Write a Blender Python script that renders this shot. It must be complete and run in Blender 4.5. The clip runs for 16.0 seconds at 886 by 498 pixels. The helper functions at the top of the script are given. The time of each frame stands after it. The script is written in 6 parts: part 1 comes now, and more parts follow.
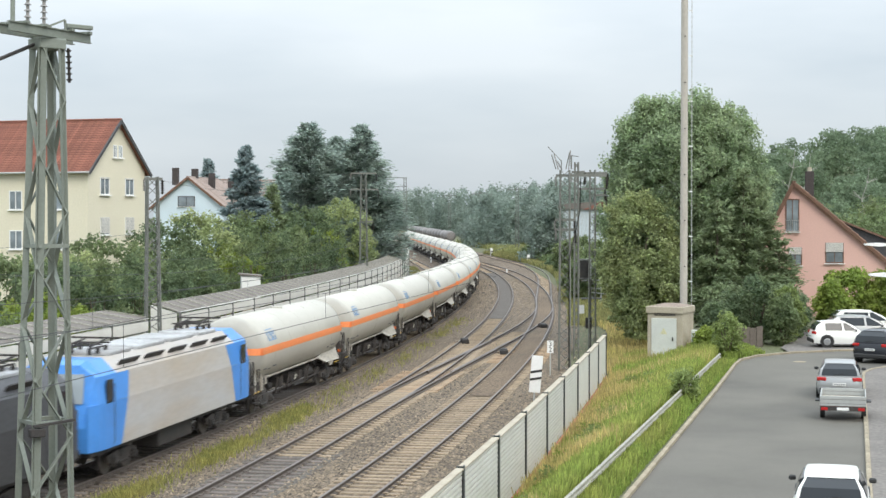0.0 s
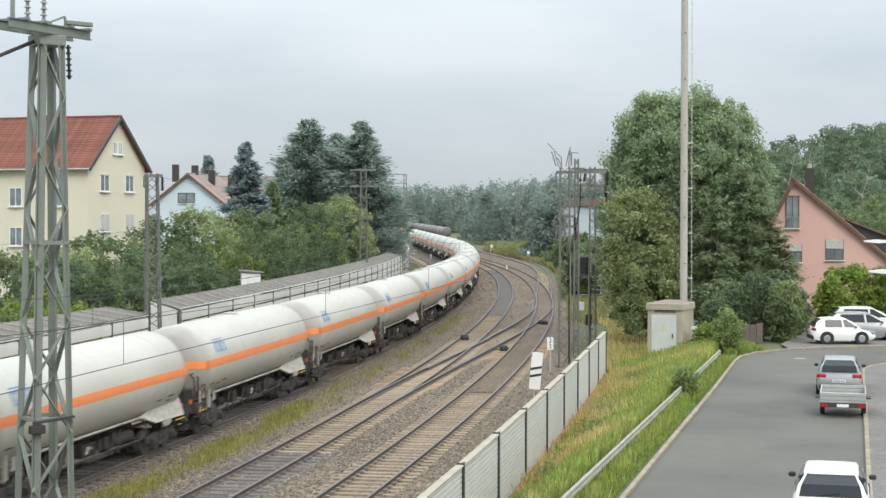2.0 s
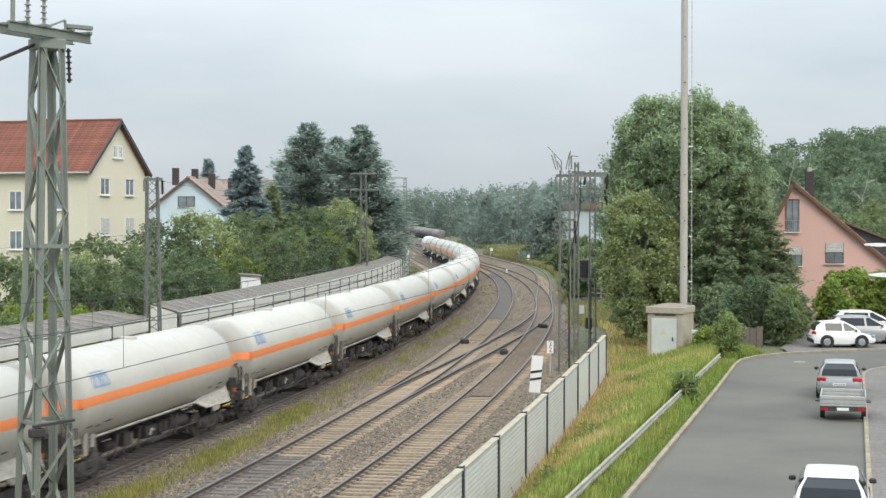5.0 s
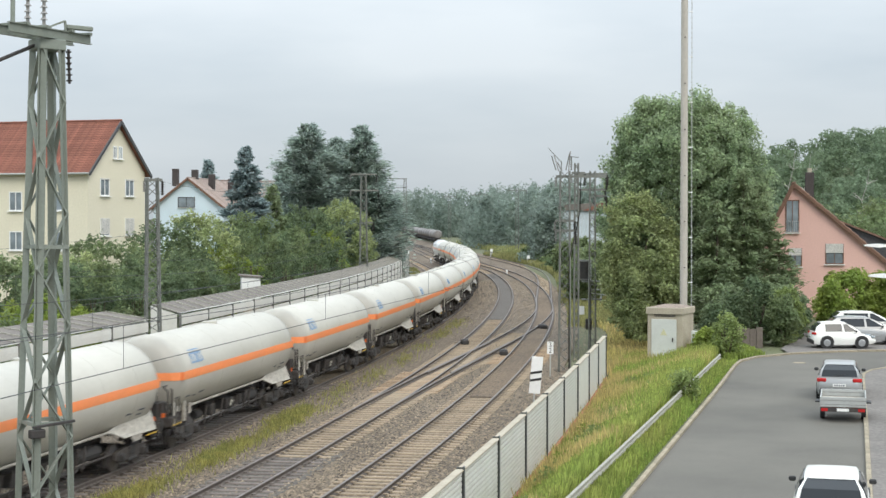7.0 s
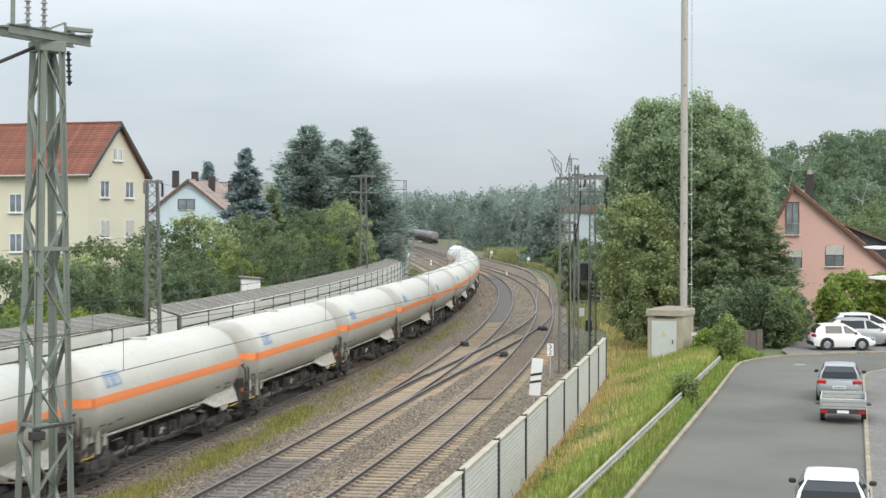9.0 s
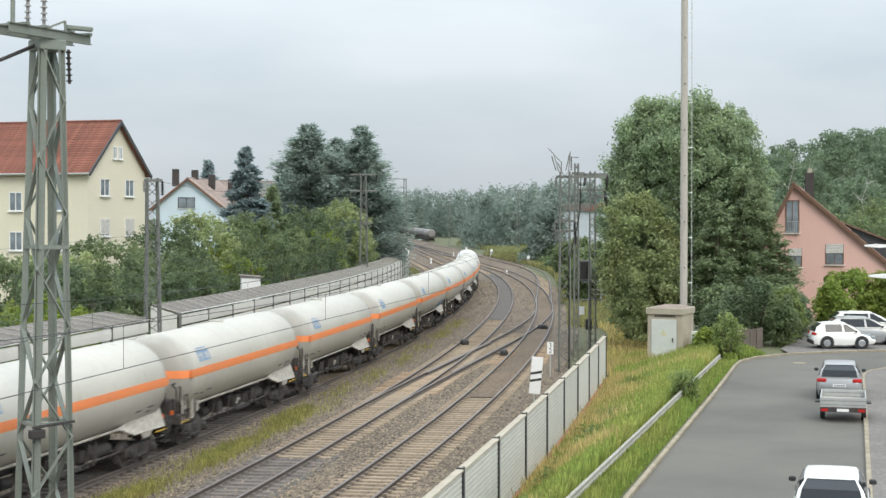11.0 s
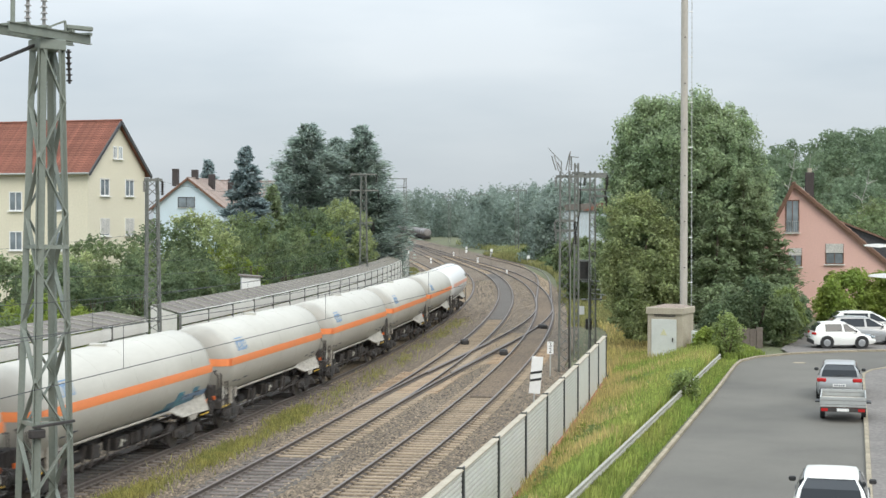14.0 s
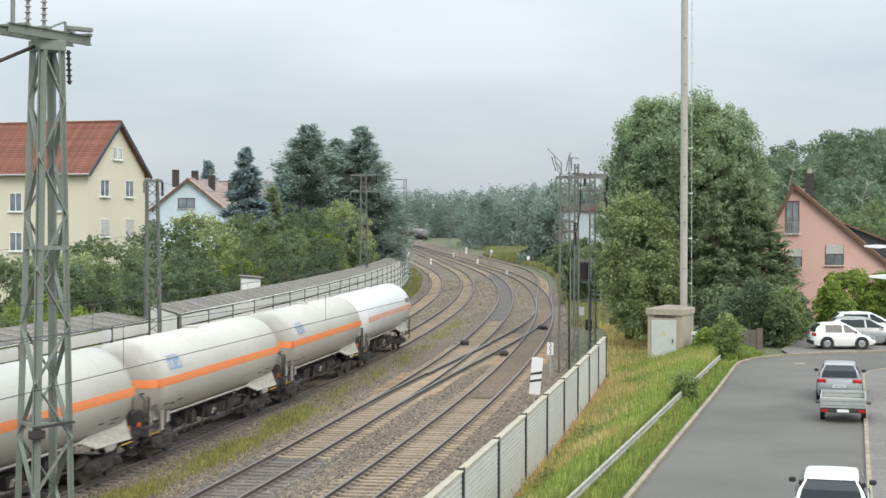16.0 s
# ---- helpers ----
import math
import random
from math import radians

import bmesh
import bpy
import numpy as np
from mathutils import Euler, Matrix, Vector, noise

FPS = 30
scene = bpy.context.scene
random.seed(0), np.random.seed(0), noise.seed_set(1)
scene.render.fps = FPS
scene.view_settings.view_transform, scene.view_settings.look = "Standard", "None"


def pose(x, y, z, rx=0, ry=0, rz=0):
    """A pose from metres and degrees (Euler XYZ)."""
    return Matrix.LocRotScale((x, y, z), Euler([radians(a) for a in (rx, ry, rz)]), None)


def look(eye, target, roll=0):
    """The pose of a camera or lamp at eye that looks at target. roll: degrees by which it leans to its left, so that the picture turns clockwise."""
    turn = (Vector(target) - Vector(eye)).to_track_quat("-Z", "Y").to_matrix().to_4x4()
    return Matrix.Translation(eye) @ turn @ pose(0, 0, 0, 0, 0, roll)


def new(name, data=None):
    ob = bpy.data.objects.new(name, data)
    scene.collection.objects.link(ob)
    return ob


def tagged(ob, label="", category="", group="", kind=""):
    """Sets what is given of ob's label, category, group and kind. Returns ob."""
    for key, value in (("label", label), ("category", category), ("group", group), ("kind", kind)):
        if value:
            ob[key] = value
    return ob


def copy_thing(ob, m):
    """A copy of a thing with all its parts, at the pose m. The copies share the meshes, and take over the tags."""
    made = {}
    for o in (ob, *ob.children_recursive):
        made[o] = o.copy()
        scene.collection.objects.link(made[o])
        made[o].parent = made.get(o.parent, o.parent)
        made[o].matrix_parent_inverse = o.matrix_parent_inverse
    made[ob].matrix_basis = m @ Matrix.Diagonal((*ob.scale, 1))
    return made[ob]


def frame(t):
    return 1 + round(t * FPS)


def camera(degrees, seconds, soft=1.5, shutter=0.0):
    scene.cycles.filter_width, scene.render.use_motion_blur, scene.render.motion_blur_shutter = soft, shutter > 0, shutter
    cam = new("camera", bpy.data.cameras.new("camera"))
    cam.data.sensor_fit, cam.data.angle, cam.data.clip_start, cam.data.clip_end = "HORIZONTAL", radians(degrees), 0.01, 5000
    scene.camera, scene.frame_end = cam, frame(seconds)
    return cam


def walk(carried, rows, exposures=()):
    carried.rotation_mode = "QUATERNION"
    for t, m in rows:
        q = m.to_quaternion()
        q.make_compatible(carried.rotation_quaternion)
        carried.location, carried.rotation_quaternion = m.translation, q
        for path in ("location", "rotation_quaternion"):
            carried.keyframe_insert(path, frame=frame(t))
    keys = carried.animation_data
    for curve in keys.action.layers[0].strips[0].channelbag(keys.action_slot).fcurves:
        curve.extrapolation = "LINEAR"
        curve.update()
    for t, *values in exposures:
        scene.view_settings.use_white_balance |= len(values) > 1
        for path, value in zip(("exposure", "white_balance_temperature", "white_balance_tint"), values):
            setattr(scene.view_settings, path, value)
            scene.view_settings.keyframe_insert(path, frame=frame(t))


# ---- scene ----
cam = camera(32.39, 16.0, soft=1.5, shutter=0.4)
EYE = (0.0, 0.0, 8.4)
# tilt of the lens below the level, in degrees, as the wind rocks it
TILT = [(0.0, 1.267), (0.5, 1.267), (1.0, 1.269), (1.5, 1.294), (2.0, 1.39), (2.5, 1.326), (3.0, 1.275), (3.5, 1.284), (4.0, 1.262),
        (5.0, 1.26), (6.5, 1.252), (7.0, 1.23), (7.5, 1.188), (8.0, 1.167), (8.5, 1.139), (9.0, 1.16), (10.0, 1.2), (11.5, 1.226),
        (12.0, 1.23), (13.0, 1.23), (14.5, 1.23), (15.0, 1.224), (15.5, 1.205), (16.0, 1.197)]
walk(cam, [(t, pose(*EYE, 90 - a, 0, 0)) for t, a in TILT], [(0.0, 0.11), (0.5, 0.04), (1.2, 0.0), (16.0, 0.0)])


# ---------- light ----------
def make_world():
    world = bpy.data.worlds.new("overcast_sky")
    scene.world = world
    world.use_nodes = True
    nt = world.node_tree
    nt.nodes.clear()
    sky = nt.nodes.new("ShaderNodeTexSky")
    sky.sky_type, sky.sun_disc = "NISHITA", False
    sky.sun_elevation, sky.sun_rotation = radians(48), radians(150)
    sky_dim = nt.nodes.new("ShaderNodeVectorMath")
    sky_dim.operation = "SCALE"
    sky_dim.inputs["Scale"].default_value = 0.10
    nt.links.new(sky.outputs["Color"], sky_dim.inputs[0])
    co = nt.nodes.new("ShaderNodeTexCoord")
    mp = nt.nodes.new("ShaderNodeMapping")
    mp.inputs["Scale"].default_value = (2.2, 2.2, 9.0)
    n1 = nt.nodes.new("ShaderNodeTexNoise")
    n1.inputs["Scale"].default_value, n1.inputs["Detail"].default_value, n1.inputs["Roughness"].default_value = 1.5, 5.0, 0.5
    ramp = nt.nodes.new("ShaderNodeValToRGB")
    ramp.color_ramp.elements[0].position, ramp.color_ramp.elements[0].color = 0.32, (0.485, 0.546, 0.597, 1)
    ramp.color_ramp.elements[1].position, ramp.color_ramp.elements[1].color = 0.68, (0.612, 0.662, 0.70, 1)
    mix = nt.nodes.new("ShaderNodeMix")
    mix.data_type = "RGBA"
    mix.inputs["Factor"].default_value = 0.93
    bg = nt.nodes.new("ShaderNodeBackground")
    bg.inputs["Strength"].default_value = 1.0
    out = nt.nodes.new("ShaderNodeOutputWorld")
    nt.links.new(co.outputs["Generated"], mp.inputs["Vector"])
    nt.links.new(mp.outputs["Vector"], n1.inputs["Vector"])
    nt.links.new(n1.outputs["Fac"], ramp.inputs["Fac"])
    nt.links.new(sky_dim.outputs["Vector"], mix.inputs["A"])
    nt.links.new(ramp.outputs["Color"], mix.inputs["B"])
    # an overcast sky is brighter overhead than at the horizon
    sep = nt.nodes.new("ShaderNodeSeparateXYZ")
    nt.links.new(co.outputs["Generated"], sep.inputs["Vector"])
    up = nt.nodes.new("ShaderNodeMapRange")
    up.inputs["From Min"].default_value, up.inputs["From Max"].default_value = 0.0, 1.0
    up.inputs["To Min"].default_value, up.inputs["To Max"].default_value = 1.0, 4.1
    nt.links.new(sep.outputs["Z"], up.inputs["Value"])
    lift = nt.nodes.new("ShaderNodeVectorMath")
    lift.operation = "SCALE"
    nt.links.new(mix.outputs["Result"], lift.inputs[0])
    nt.links.new(up.outputs["Result"], lift.inputs["Scale"])
    nt.links.new(lift.outputs["Vector"], bg.inputs["Color"])
    nt.links.new(bg.outputs["Background"], out.inputs["Surface"])
    sun = new("sun", bpy.data.lights.new("sun", "SUN"))
    sun.data.energy, sun.data.angle, sun.data.color = 1.5, radians(25), (1.0, 0.92, 0.8)
    sun.matrix_world = look((60, -60, 110), (0, 60, 0))


make_world()


# ---------- materials ----------
def mat(name, color, rough=0.7, metal=0.0, color2=None, scale=1.5, fine=25.0, amount=0.5, bump=0.15, spread=0.0, piece=0.0, stretch=(1, 1, 1), fine_amount=0.25):
    """A weathered surface: two scales of noise between color and color2, relief, and variation from piece to piece."""
    m = bpy.data.materials.new(name)
    m.use_nodes = True
    nt = m.node_tree
    b = nt.nodes["Principled BSDF"]
    c2 = color2 or tuple(c * 0.7 for c in color)
    co = nt.nodes.new("ShaderNodeTexCoord")
    mp = nt.nodes.new("ShaderNodeMapping")
    mp.inputs["Scale"].default_value = stretch
    nt.links.new(co.outputs["Object"], mp.inputs["Vector"])
    big = nt.nodes.new("ShaderNodeTexNoise")
    big.inputs["Scale"].default_value, big.inputs["Detail"].default_value = scale, 4.0
    small = nt.nodes.new("ShaderNodeTexNoise")
    small.inputs["Scale"].default_value, small.inputs["Detail"].default_value = fine, 3.0
    nt.links.new(mp.outputs["Vector"], big.inputs["Vector"])
    nt.links.new(mp.outputs["Vector"], small.inputs["Vector"])
    rng = nt.nodes.new("ShaderNodeMapRange")
    rng.inputs["From Min"].default_value, rng.inputs["From Max"].default_value = 0.35, 0.7
    rng.inputs["To Max"].default_value = amount
    nt.links.new(big.outputs["Fac"], rng.inputs["Value"])
    mix = nt.nodes.new("ShaderNodeMix")
    mix.data_type = "RGBA"
    mix.inputs["A"].default_value, mix.inputs["B"].default_value = (*color, 1), (*c2, 1)
    nt.links.new(rng.outputs["Result"], mix.inputs["Factor"])
    hsv = nt.nodes.new("ShaderNodeHueSaturation")
    nt.links.new(mix.outputs["Result"], hsv.inputs["Color"])
    val = nt.nodes.new("ShaderNodeMapRange")
    val.inputs["From Min"].default_value, val.inputs["From Max"].default_value = 0.3, 0.7
    val.inputs["To Min"].default_value, val.inputs["To Max"].default_value = 1 - fine_amount, 1 + fine_amount
    nt.links.new(small.outputs["Fac"], val.inputs["Value"])
    last = val.outputs["Result"]
    for kind, socket, width in (("ShaderNodeNewGeometry", "Random Per Island", spread), ("ShaderNodeObjectInfo", "Random", piece)):
        if width:
            info = nt.nodes.new(kind)
            r = nt.nodes.new("ShaderNodeMapRange")
            r.inputs["To Min"].default_value, r.inputs["To Max"].default_value = 1 - width, 1 + width
            nt.links.new(info.outputs[socket], r.inputs["Value"])
            mul = nt.nodes.new("ShaderNodeMath")
            mul.operation = "MULTIPLY"
            nt.links.new(last, mul.inputs[0])
            nt.links.new(r.outputs["Result"], mul.inputs[1])
            last = mul.outputs["Value"]
    nt.links.new(last, hsv.inputs["Value"])
    nt.links.new(hsv.outputs["Color"], b.inputs["Base Color"])
    b.inputs["Roughness"].default_value, b.inputs["Metallic"].default_value = rough, metal
    if bump:
        bp = nt.nodes.new("ShaderNodeBump")
        bp.inputs["Strength"].default_value, bp.inputs["Distance"].default_value = bump, 0.02
        nt.links.new(small.outputs["Fac"], bp.inputs["Height"])
        nt.links.new(bp.outputs["Normal"], b.inputs["Normal"])
    return m


def leaf(name, color, color2, scale=0.4, fine=1.5, spread=0.36, glow=0.55):
    """Foliage: a weathered surface that lets some light through."""
    m = mat(name, color, 0.7, color2=color2, scale=scale, fine=fine, amount=0.9, bump=0, spread=spread)
    nt = m.node_tree
    b, out = nt.nodes["Principled BSDF"], nt.nodes["Material Output"]
    tr, mx = nt.nodes.new("ShaderNodeBsdfTranslucent"), nt.nodes.new("ShaderNodeMixShader")
    mx.inputs["Fac"].default_value = glow
    nt.links.new(b.inputs["Base Color"].links[0].from_socket, tr.inputs["Color"])
    nt.links.new(b.outputs["BSDF"], mx.inputs[1])
    nt.links.new(tr.outputs["BSDF"], mx.inputs[2])
    nt.links.new(mx.outputs["Shader"], out.inputs["Surface"])
    return m


def dirt_shade(m, a, b, color, amount=0.75):
    """Grey dirt and painted shading that creep unevenly from the tank's domes on to its barrel."""
    nt = m.node_tree
    hsv = nt.nodes["Principled BSDF"].inputs["Base Color"].links[0].from_node
    co, sep, ab = nt.nodes.new("ShaderNodeTexCoord"), nt.nodes.new("ShaderNodeSeparateXYZ"), nt.nodes.new("ShaderNodeMath")
    ab.operation = "ABSOLUTE"
    nt.links.new(co.outputs["Object"], sep.inputs["Vector"])
    nt.links.new(sep.outputs["Y"], ab.inputs[0])
    rag, add = nt.nodes.new("ShaderNodeTexNoise"), nt.nodes.new("ShaderNodeMath")
    rag.inputs["Scale"].default_value, rag.inputs["Detail"].default_value = 1.6, 5.0
    nt.links.new(co.outputs["Object"], rag.inputs["Vector"])
    add.operation = "ADD"
    nt.links.new(ab.outputs["Value"], add.inputs[0])
    nt.links.new(rag.outputs["Fac"], add.inputs[1])
    rng = nt.nodes.new("ShaderNodeMapRange")
    rng.inputs["From Min"].default_value, rng.inputs["From Max"].default_value, rng.inputs["To Max"].default_value = a, b, amount
    nt.links.new(add.outputs["Value"], rng.inputs["Value"])
    mix = nt.nodes.new("ShaderNodeMix")
    mix.data_type = "RGBA"
    mix.inputs["B"].default_value = (*color, 1)
    nt.links.new(rng.outputs["Result"], mix.inputs["Factor"])
    nt.links.new(hsv.outputs["Color"], mix.inputs["A"])
    nt.links.new(mix.outputs["Result"], nt.nodes["Principled BSDF"].inputs["Base Color"])
    return m


M = {
    "ballast": mat("ballast", (0.148, 0.114, 0.080), 0.95, color2=(0.094, 0.071, 0.049), scale=0.12, fine=9, amount=0.8, bump=1.2, fine_amount=0.95),
    "rust_ballast": mat("rusty_ballast", (0.15, 0.108, 0.07), 0.95, color2=(0.10, 0.074, 0.05), scale=0.15, fine=9, amount=0.8, bump=1.0, fine_amount=0.7),
    "dark_ballast": mat("oily_ballast", (0.10, 0.088, 0.075), 0.9, color2=(0.07, 0.06, 0.05), scale=0.4, fine=9, bump=1.0, fine_amount=0.5),
    "rail_dust": mat("rail_dust", (0.075, 0.06, 0.048), 0.9, color2=(0.12, 0.092, 0.068), scale=0.5, fine=9, amount=0.7, bump=0.8, fine_amount=0.6),
    "stone": mat("ballast_stone", (0.185, 0.145, 0.10), 0.9, scale=0.3, spread=0.8, bump=0.2),
    "soil": mat("soil", (0.105, 0.115, 0.055), 0.95, color2=(0.085, 0.085, 0.045), scale=0.2, fine=5, bump=0.6),
    "grass": leaf("grass_blades", (0.28, 0.37, 0.085), (0.40, 0.40, 0.12), 0.3, 3),
    "dry_grass": leaf("dry_grass_blades", (0.6, 0.48, 0.22), (0.45, 0.41, 0.13), 0.3, 3),
    "weed": leaf("weed_blades", (0.23, 0.24, 0.095), (0.34, 0.31, 0.13), 0.3, 3),
    "track_weed": leaf("track_weed_blades", (0.26, 0.275, 0.085), (0.42, 0.37, 0.12), 0.9, 3),
    "mown": leaf("mown_blades", (0.24, 0.34, 0.075), (0.31, 0.36, 0.09), 0.3, 3),
    "asphalt": mat("asphalt", (0.134, 0.125, 0.105), 0.85, color2=(0.084, 0.079, 0.067), scale=0.22, fine=30, amount=0.9, bump=0.3, fine_amount=0.12),
    "kerb": mat("kerb_stone", (0.31, 0.265, 0.19), 0.9, scale=1, fine=20, piece=0.12),
    "paving": mat("paving", (0.17, 0.155, 0.14), 0.9, scale=0.6, fine=8, bump=0.5),
    "rail": mat("rail_steel", (0.17, 0.152, 0.142), 0.5, 0.35, color2=(0.15, 0.11, 0.09), scale=0.6, fine=12),
    "rail_web": mat("rusty_rail", (0.085, 0.07, 0.06), 0.8, color2=(0.12, 0.09, 0.07), scale=0.5, fine=12),
    "sleeper": mat("sleeper_concrete", (0.32, 0.25, 0.172), 0.9, color2=(0.20, 0.152, 0.10), scale=0.3, fine=9, piece=0.18, amount=0.8),
    "sleeper_dark": mat("sleeper_timber", (0.15, 0.125, 0.11), 0.9, scale=0.4, fine=9, piece=0.25),
    "timber": mat("new_timber", (0.33, 0.23, 0.14), 0.85, color2=(0.21, 0.15, 0.10), scale=0.7, fine=9, stretch=(1, 6, 6), piece=0.2),
    "mast": mat("mast_steel", (0.225, 0.25, 0.215), 0.6, 0.15, color2=(0.165, 0.18, 0.155), scale=0.9, fine=15, bump=0.05, fine_amount=0.08),
    "mast_far": mat("galvanised_steel", (0.185, 0.19, 0.17), 0.6, 0.2, scale=0.9, fine=15),
    "wire": mat("copper_wire", (0.07, 0.075, 0.075), 0.6, 0.3, bump=0),
    "insulator": mat("insulator_ceramic", (0.28, 0.27, 0.26), 0.35, bump=0),
    "dark": mat("dark_iron", (0.035, 0.034, 0.034), 0.75, 0.1, color2=(0.075, 0.06, 0.05), scale=2, fine=18),
    "rust": mat("brake_dust", (0.065, 0.056, 0.05), 0.8, color2=(0.04, 0.035, 0.033), scale=2, fine=18),
    "wheel": mat("wheel_steel", (0.12, 0.11, 0.105), 0.5, 0.5, scale=3, fine=18),
    "tank": dirt_shade(mat("tank_paint", (0.505, 0.485, 0.425), 0.42, color2=(0.385, 0.365, 0.31), scale=0.45, fine=6, amount=0.55, bump=0.03, fine_amount=0.03, stretch=(1, 0.5, 1), piece=0.05), 7.05, 7.75, (0.30, 0.285, 0.25)),
    "tank_new": mat("tank_paint_fresh", (0.66, 0.66, 0.65), 0.35, color2=(0.60, 0.60, 0.58), scale=0.4, fine=6, amount=0.4, bump=0.02, fine_amount=0.02),
    "tank_grey": mat("grey_tank_paint", (0.21, 0.195, 0.185), 0.6, color2=(0.14, 0.125, 0.115), scale=0.5, fine=6, piece=0.25),
    "orange": mat("orange_band", (0.86, 0.26, 0.085), 0.45, color2=(0.74, 0.26, 0.11), scale=0.6, fine=8, amount=0.6, fine_amount=0.05, piece=0.08),
    "pale_orange": mat("faded_band", (0.74, 0.40, 0.30), 0.5, scale=0.6, fine=8, amount=0.3),
    "skirt": mat("frame_paint", (0.47, 0.445, 0.385), 0.65, color2=(0.27, 0.235, 0.20), scale=1.4, fine=9, amount=0.8),
    "logo": mat("blue_panel", (0.20, 0.31, 0.46), 0.5, bump=0, fine_amount=0.05),
    "graffiti": mat("teal_graffiti", (0.07, 0.28, 0.36), 0.5, color2=(0.04, 0.10, 0.20), scale=2.0, fine=6, amount=1.0, bump=0),
    "print": mat("dark_print", (0.10, 0.11, 0.13), 0.6, bump=0),
    "lamp_orange": mat("orange_plate", (0.75, 0.16, 0.03), 0.5, bump=0),
    "faint_yellow": mat("faded_yellow", (0.62, 0.60, 0.38), 0.6),
    "yellow": mat("yellow_paint", (0.65, 0.42, 0.05), 0.6, scale=3),
    "loco_blue": mat("loco_blue", (0.07, 0.27, 0.70), 0.35, color2=(0.06, 0.21, 0.52), scale=0.8, fine=10, bump=0.02, fine_amount=0.05),
    "loco_grey": mat("loco_grey", (0.46, 0.46, 0.46), 0.45, color2=(0.40, 0.33, 0.25), scale=0.5, fine=5, amount=0.9, bump=0.02, fine_amount=0.05, stretch=(1, 0.3, 1.6)),
    "loco_roof": mat("loco_roof", (0.42, 0.43, 0.44), 0.6, color2=(0.22, 0.21, 0.20), scale=0.7, fine=8, amount=0.8),
    "loco_dark": mat("loco_black", (0.06, 0.06, 0.065), 0.45, scale=0.8, fine=8),
    "glass": mat("window_glass", (0.03, 0.035, 0.04), 0.06, bump=0, fine_amount=0.0, amount=0.2),
    "glass_light": mat("windscreen_glass", (0.30, 0.34, 0.36), 0.1, bump=0, fine_amount=0.0, amount=0.2),
    "cream": mat("cream_render", (0.70, 0.65, 0.51), 0.9, color2=(0.63, 0.58, 0.45), scale=0.25, fine=8, bump=0.15, fine_amount=0.04),
    "pale_blue": mat("pale_blue_render", (0.60, 0.70, 0.76), 0.9, scale=0.3, fine=8, fine_amount=0.04, amount=0.25),
    "pink": mat("pink_render", (0.70, 0.445, 0.385), 0.9, color2=(0.64, 0.395, 0.34), scale=0.3, fine=10, bump=0.15, fine_amount=0.04),
    "tile_red": mat("clay_tile", (0.245, 0.10, 0.07), 0.8, color2=(0.18, 0.08, 0.058), scale=0.5, fine=6, piece=0.12, spread=0.12),
    "tile_grey": mat("weathered_tile", (0.36, 0.30, 0.27), 0.85, color2=(0.24, 0.17, 0.14), scale=0.5, fine=6, spread=0.12),
    "tile_brown": mat("brown_tile", (0.20, 0.12, 0.085), 0.85, scale=0.5, fine=6, spread=0.12),
    "wood_brown": mat("brown_wood", (0.16, 0.085, 0.055), 0.75, scale=2, fine=12),
    "white": mat("white_paint", (0.80, 0.80, 0.78), 0.5, color2=(0.7, 0.69, 0.66), scale=1.2, fine=10, amount=0.4, fine_amount=0.04),
    "black": mat("black_paint", (0.025, 0.025, 0.025), 0.6, bump=0),
    "chimney": mat("chimney_brick", (0.065, 0.055, 0.052), 0.9, scale=2, fine=10),
    "barrier": mat("barrier_sheet", (0.58, 0.575, 0.53), 0.6, color2=(0.50, 0.49, 0.44), scale=0.7, fine=8, fine_amount=0.06, piece=0.05, stretch=(1, 1, 2)),
    "wall_panel": mat("wall_panel", (0.64, 0.635, 0.59), 0.6, color2=(0.52, 0.505, 0.45), scale=0.5, fine=8, fine_amount=0.06, piece=0.06, stretch=(1, 1, 2)),
    # pale blue-grey holds curtains and a painted sky reflection
    "pane": mat("curtain_reflection_pane", (0.25, 0.29, 0.32), 0.12, color2=(0.13, 0.15, 0.16), scale=1.1, fine=4, bump=0, fine_amount=0.08, amount=0.9, piece=0.3),
    "barrier_post": mat("barrier_post", (0.06, 0.066, 0.066), 0.6, 0.2),
    "red_base": mat("red_concrete", (0.50, 0.17, 0.12), 0.85, color2=(0.40, 0.22, 0.17), scale=1, fine=8),
    "sheet": mat("roof_sheet", (0.175, 0.155, 0.135), 0.85, color2=(0.125, 0.112, 0.10), scale=0.5, fine=7, piece=0.08, amount=0.8),
    "concrete": mat("concrete", (0.43, 0.385, 0.30), 0.9, color2=(0.33, 0.29, 0.225), scale=0.8, fine=14, amount=0.8, fine_amount=0.12),
    "pole": mat("pole_concrete", (0.46, 0.43, 0.38), 0.85, color2=(0.36, 0.33, 0.29), scale=0.8, fine=14, stretch=(1, 1, 0.4), amount=0.5, fine_amount=0.08),
    "door_grey": mat("hut_door", (0.58, 0.60, 0.56), 0.55, scale=1.3, fine=12, amount=0.3, fine_amount=0.05),
    "guard": mat("weathered_zinc", (0.37, 0.36, 0.305), 0.65, 0.15, scale=1.5, fine=10),
    "old_board": mat("old_board", (0.15, 0.125, 0.105), 0.9, scale=1.5, fine=10, stretch=(4, 4, 1)),
    "galva": mat("galvanised", (0.46, 0.47, 0.455), 0.5, 0.3, scale=1, fine=6, fine_amount=0.06, amount=0.4),
    "leaf_oak": leaf("leaf_oak_foliage", (0.305, 0.395, 0.235), (0.345, 0.415, 0.235)),
